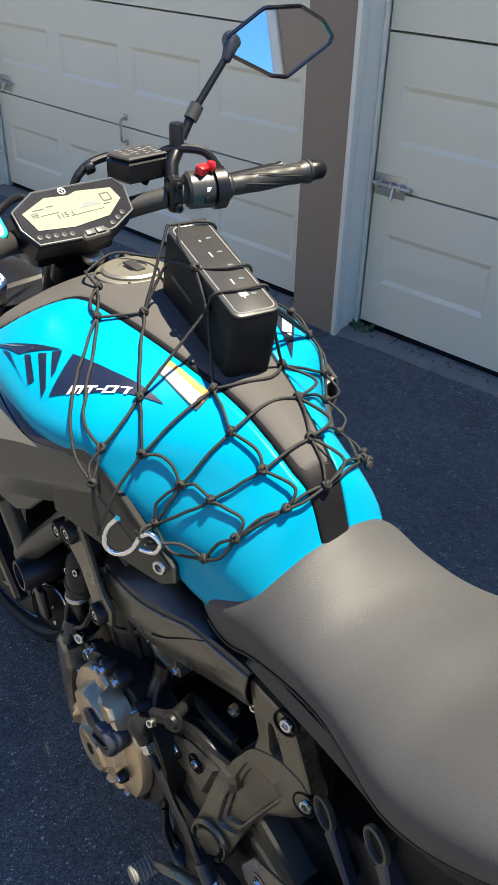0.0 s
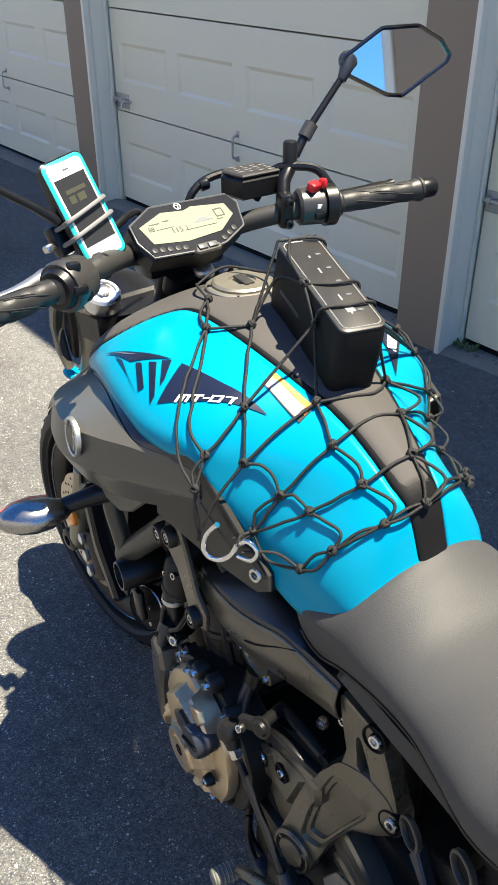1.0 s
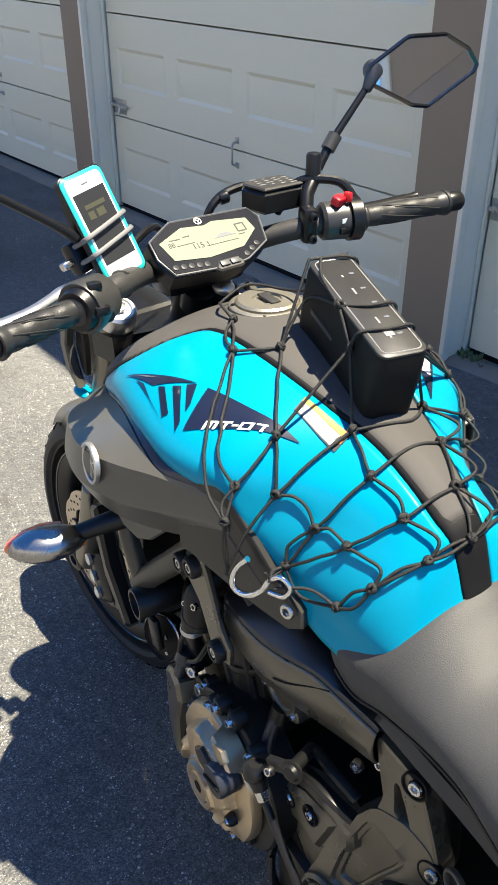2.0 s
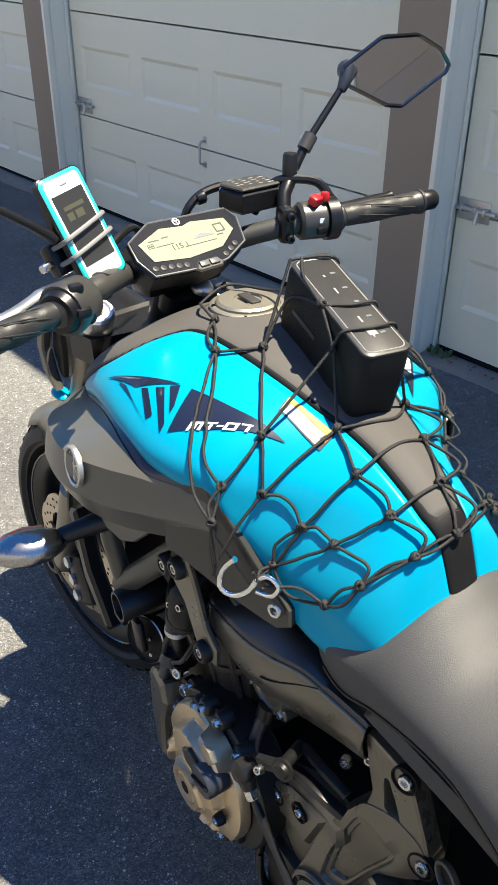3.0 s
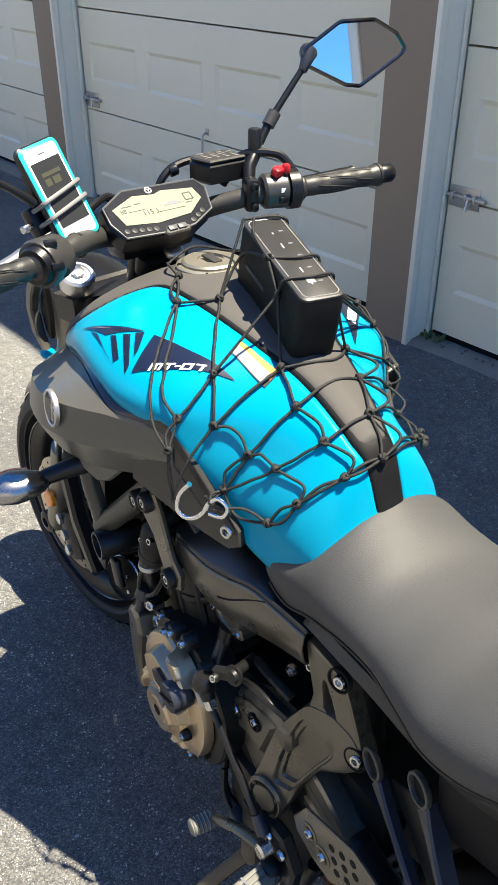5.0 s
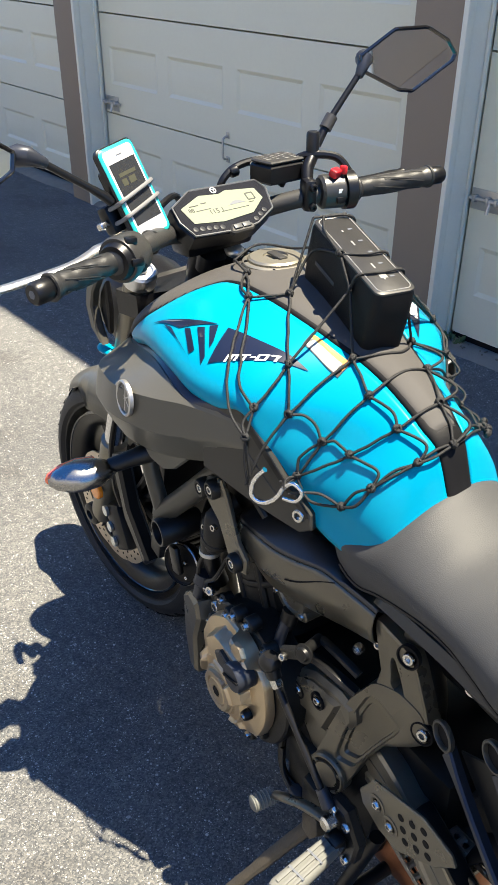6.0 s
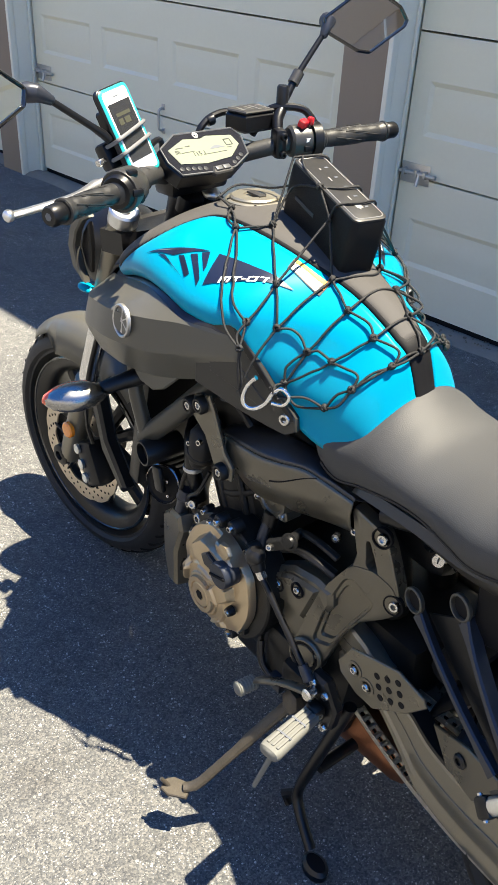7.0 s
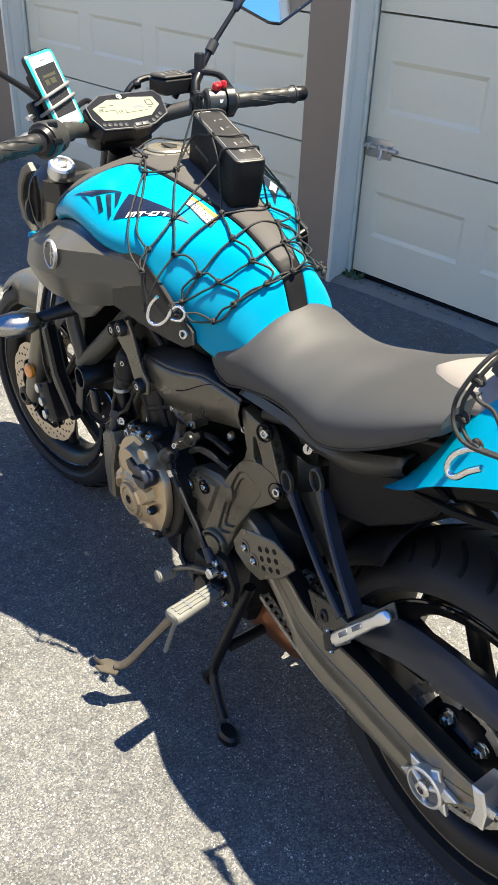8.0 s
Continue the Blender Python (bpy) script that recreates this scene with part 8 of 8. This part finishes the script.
cord(SPK(0.176, 0.010, 0.003), 29, (SPK(0.165, -0.029, 0.002), SPK(0.16, -0.04, -0.05)), lift=False)
bundle = on_tank(0.070, -0.078, 0.858, 0.008)
for k in range(4):
    knot(bundle + Vector((0.004 * k - 0.006, -0.004 * (k % 2), 0.003 * k)), 90 + k)

# steel hook at the knee panel
HOOK = [(0.166, 0.175, 0.840), (0.176, 0.181, 0.826), (0.182, 0.185, 0.810), (0.183, 0.186, 0.792), (0.176, 0.181, 0.782), (0.162, 0.173, 0.785), (0.149, 0.165, 0.799), (0.141, 0.160, 0.819)]
hook_pts = [Vector(HOOK[3]).lerp(Vector(p), 0.86) + Vector((0.002, 0.002, 0.0)) for p in HOOK]
hook = npart("hook", Geo().tube(spline(hook_pts, 6), [0.0035] * 43, 10), CHROME, None, "bright steel hook")
npart("hook_eye", Geo().tube(spline([hook_pts[-1], hook_pts[-1] + Vector((-0.012, -0.006, 0.010)), hook_pts[-1] + Vector((-0.022, -0.012, 0.000)), hook_pts[-1] + Vector((-0.016, -0.008, -0.014)), hook_pts[-1] + Vector((0.0, 0.0, -0.016))], 5), 0.0030, 8), CHROME)
cord(9, tuple(hook_pts[2] + Vector((0.004, 0.002, 0.01))), lift=False)
cord(9, tuple(hook_pts[4] + Vector((0.010, 0.004, 0.006))), ((0.192, 0.194, 0.830),), lift=False)
cord(8, tuple(hook_pts[3] + Vector((0.006, 0.006, 0.012))), ((0.186, 0.170, 0.855),))
for k in range(3):
    cord(22, tuple(hook_pts[-1] + Vector((0.004 * k - 0.004, 0.002, 0.004 * k))), (KNOT[22].lerp(hook_pts[-1], 0.5) + Vector((0.0, 0.006, 0.006 - 0.007 * k)),), lift=False)
cord(21, tuple(hook_pts[-1] + Vector((-0.01, 0.0, -0.004))), (KNOT[21] + Vector((0.03, 0.012, 0.006)),), lift=False)
cord(10, 22, (mid(10, 22, 0.012, 0.004, 0.0),))

# ---- phone in its holder ----
PH = [Vector(p) for p in ((0.518, 0.217, 1.140), (0.540, 0.156, 1.149), (0.497, 0.124, 1.036), (0.475, 0.183, 1.026))]
PH_C = sum(PH, Vector()) / 4
PH_X = (PH[1] + PH[2] - PH[0] - PH[3]).normalized()
PH_Y = (PH[0] + PH[1] - PH[2] - PH[3]).normalized()
PH_Z = PH_X.cross(PH_Y).normalized()
PH_Y = PH_Z.cross(PH_X)
PH_M = Matrix(((PH_X.x, PH_Y.x, PH_Z.x, PH_C.x), (PH_X.y, PH_Y.y, PH_Z.y, PH_C.y), (PH_X.z, PH_Y.z, PH_Z.z, PH_C.z), (0, 0, 0, 1)))
phone = thing("phone", "white phone in a turquoise case strapped to the handlebar", "phone", at=PH_C)
mount = thing("phone_mount", "black handlebar phone mount with grey silicone straps", "phone mount", at=bp(0.15, 0.07, 0.0))


def ppart(name, geo, material, owner, label=""):
    ob = part(name, geo, material, None, label)
    ob.data.transform(Matrix.Translation(-Vector(owner.location)) @ PH_M)
    ob.parent = owner
    return ob


def round_rect(w, h, r, n=5):
    return rounded(-w, w, h, r, n)


def slab_rr(w, h, r, z0, z1, soft=0.0015):
    return Geo().grid([[(x, y, z) for x, y in round_rect(w - k, h - k, r)] for z, k in ((z0, soft), (z0 + soft, 0), (z1 - soft, 0), (z1, soft))], close_v=True, caps=True)


ppart("back_case", slab_rr(0.0335, 0.0665, 0.010, -0.012, -0.002), BLACK, phone, "black outer shell")
ppart("case_rim", slab_rr(0.0315, 0.0645, 0.009, -0.0045, 0.0), TEAL, phone, "turquoise rim")
ppart("phone_face", slab_rr(0.0265, 0.0600, 0.006, -0.003, 0.0006, 0.0006), PHONE_WHITE, phone, "white glossy front")
ppart("screen", Geo().box((0, 0.001, 0.0007), (0.0470, 0.0840, 0.0006), 0), SCREEN, phone, "dark glass screen, dim in the sun")
ppart("earpiece", Geo().box((0, 0.0510, 0.0008), (0.010, 0.0016, 0.0004), 0), GREY_INK, phone)
for k, (x, y, w, h) in enumerate(((0.0, 0.026, 0.030, 0.005), (0.004, 0.016, 0.012, 0.009), (-0.010, 0.016, 0.009, 0.009), (0.0, -0.024, 0.028, 0.003))):
    ppart("screen_glyph", Geo().box((x, y, 0.0011), (w, h, 0.0003), 0), mat("screen_glow_grey", (0.07, 0.07, 0.05), 0.2), phone)
for y0 in (-0.004, -0.024):
    pts = [(-0.040, y0 - 0.004, -0.030), (-0.034, y0 - 0.002, -0.008), (-0.030, y0, 0.003), (0.0, y0 + 0.004, 0.0045), (0.030, y0 + 0.008, 0.003), (0.034, y0 + 0.009, -0.008), (0.034, y0 + 0.008, -0.026)]
    ppart("strap", Geo().tube(spline(pts, 5), 0.0030, 8, flat=0.8), STRAP, mount, "grey silicone strap")
ppart("cradle", slab_rr(0.022, 0.040, 0.006, -0.034, -0.0125), BLACK, mount, "black cradle")
ppart("clamp_arm", Geo().box((-0.030, -0.020, -0.032), (0.030, 0.040, 0.022), 0.006), BLACK, mount)
ppart("clamp_screw", Geo().box((-0.052, -0.022, -0.030), (0.016, 0.010, 0.012), 0.003), STEEL, mount, "bright clamp screw")
ppart("clamp_foot", Geo().box((0.010, -0.048, -0.040), (0.034, 0.040, 0.034), 0.008), BLACK, mount)

# ---- bag and bungee on the pillion ----
bag = thing("tail_bag", "small grey fabric bag tied on the pillion seat", "bag", at=(-0.53, 0.0, 0.94))
rows = []
for t in np.linspace(0, 1, 18):
    x = -0.40 - 0.26 * t
    h = 0.062 * math.sin(math.pi * min(1, max(0, 0.08 + 0.84 * t))) ** 0.45
    w = 0.092 * math.sin(math.pi * (0.12 + 0.76 * t)) ** 0.3
    rows.append([(x + 0.53, w * math.cos(a), max(-0.012, -0.012 + h * 1.35 * math.sin(a)) + 0.003 * noise.noise((x * 40, a * 3, 0)) + 0.02 * t) for a in np.linspace(0, math.pi, 21)])
part("bag_body", Geo().grid(rows, caps=True), FABRIC, bag, "grey woven fabric", 60)
for k in (0.0, 0.012):
    line = [(-0.46 + 0.53 - 0.03 * t - k, 0.088 - 0.05 * t, 0.010 + 0.058 * t) for t in np.linspace(0, 1, 8)]
    part("stitching", Geo().tube(line, 0.0012, 5), SILVER_INK, bag)
rear_net = thing("bungee_net", "black elastic bungee holding the bag, hooked under the tail", "bungee", at=(-0.45, 0.15, 0.90))
RN = Vector(rear_net.location)
for w in (0.0, 0.006):
    pts = [(-0.460, 0.080, 1.006), (-0.448, 0.130, 0.985), (-0.436, 0.152, 0.945), (-0.434, 0.156, 0.918), (-0.446, 0.160, 0.900), (-0.470, 0.162, 0.894), (-0.52, 0.155, 0.900)]
    part("bungee_cord", Geo().tube([p - RN + Vector((w, w, 0)) for p in spline(pts, 6)], 0.0026, 8), CORD, rear_net)
part("bungee_cord", Geo().tube([Vector(p) - RN for p in spline([(-0.434, 0.150, 0.945), (-0.450, 0.150, 0.938), (-0.468, 0.146, 0.932), (-0.49, 0.15, 0.91)], 6)], 0.0024, 8), CORD, rear_net)
for c in ((-0.440, 0.146, 0.957), (-0.437, 0.156, 0.912), (-0.466, 0.163, 0.895)):
    g = Geo()
    for q in range(3):
        g.tube([Vector(c) - RN + Vector((0.006 * math.cos(a) * (0.4 if q == 1 else 1), 0.003 * q - 0.003, 0.006 * math.sin(a) * (0.4 if q == 2 else 1))) for a in np.linspace(0, 6.28, 11)[:-1]], 0.0022, 6, closed=True)
    part("knot", g, CORD, rear_net)
th = [(-0.482, 0.166, 0.876), (-0.466, 0.166, 0.862), (-0.452, 0.165, 0.846), (-0.441, 0.164, 0.843), (-0.436, 0.163, 0.852), (-0.441, 0.162, 0.868), (-0.456, 0.161, 0.884), (-0.474, 0.162, 0.894)]
part("hook", Geo().tube([Vector(p) - RN for p in spline(th, 6)], 0.0042, 10), CHROME, rear_net, "bright steel hook")
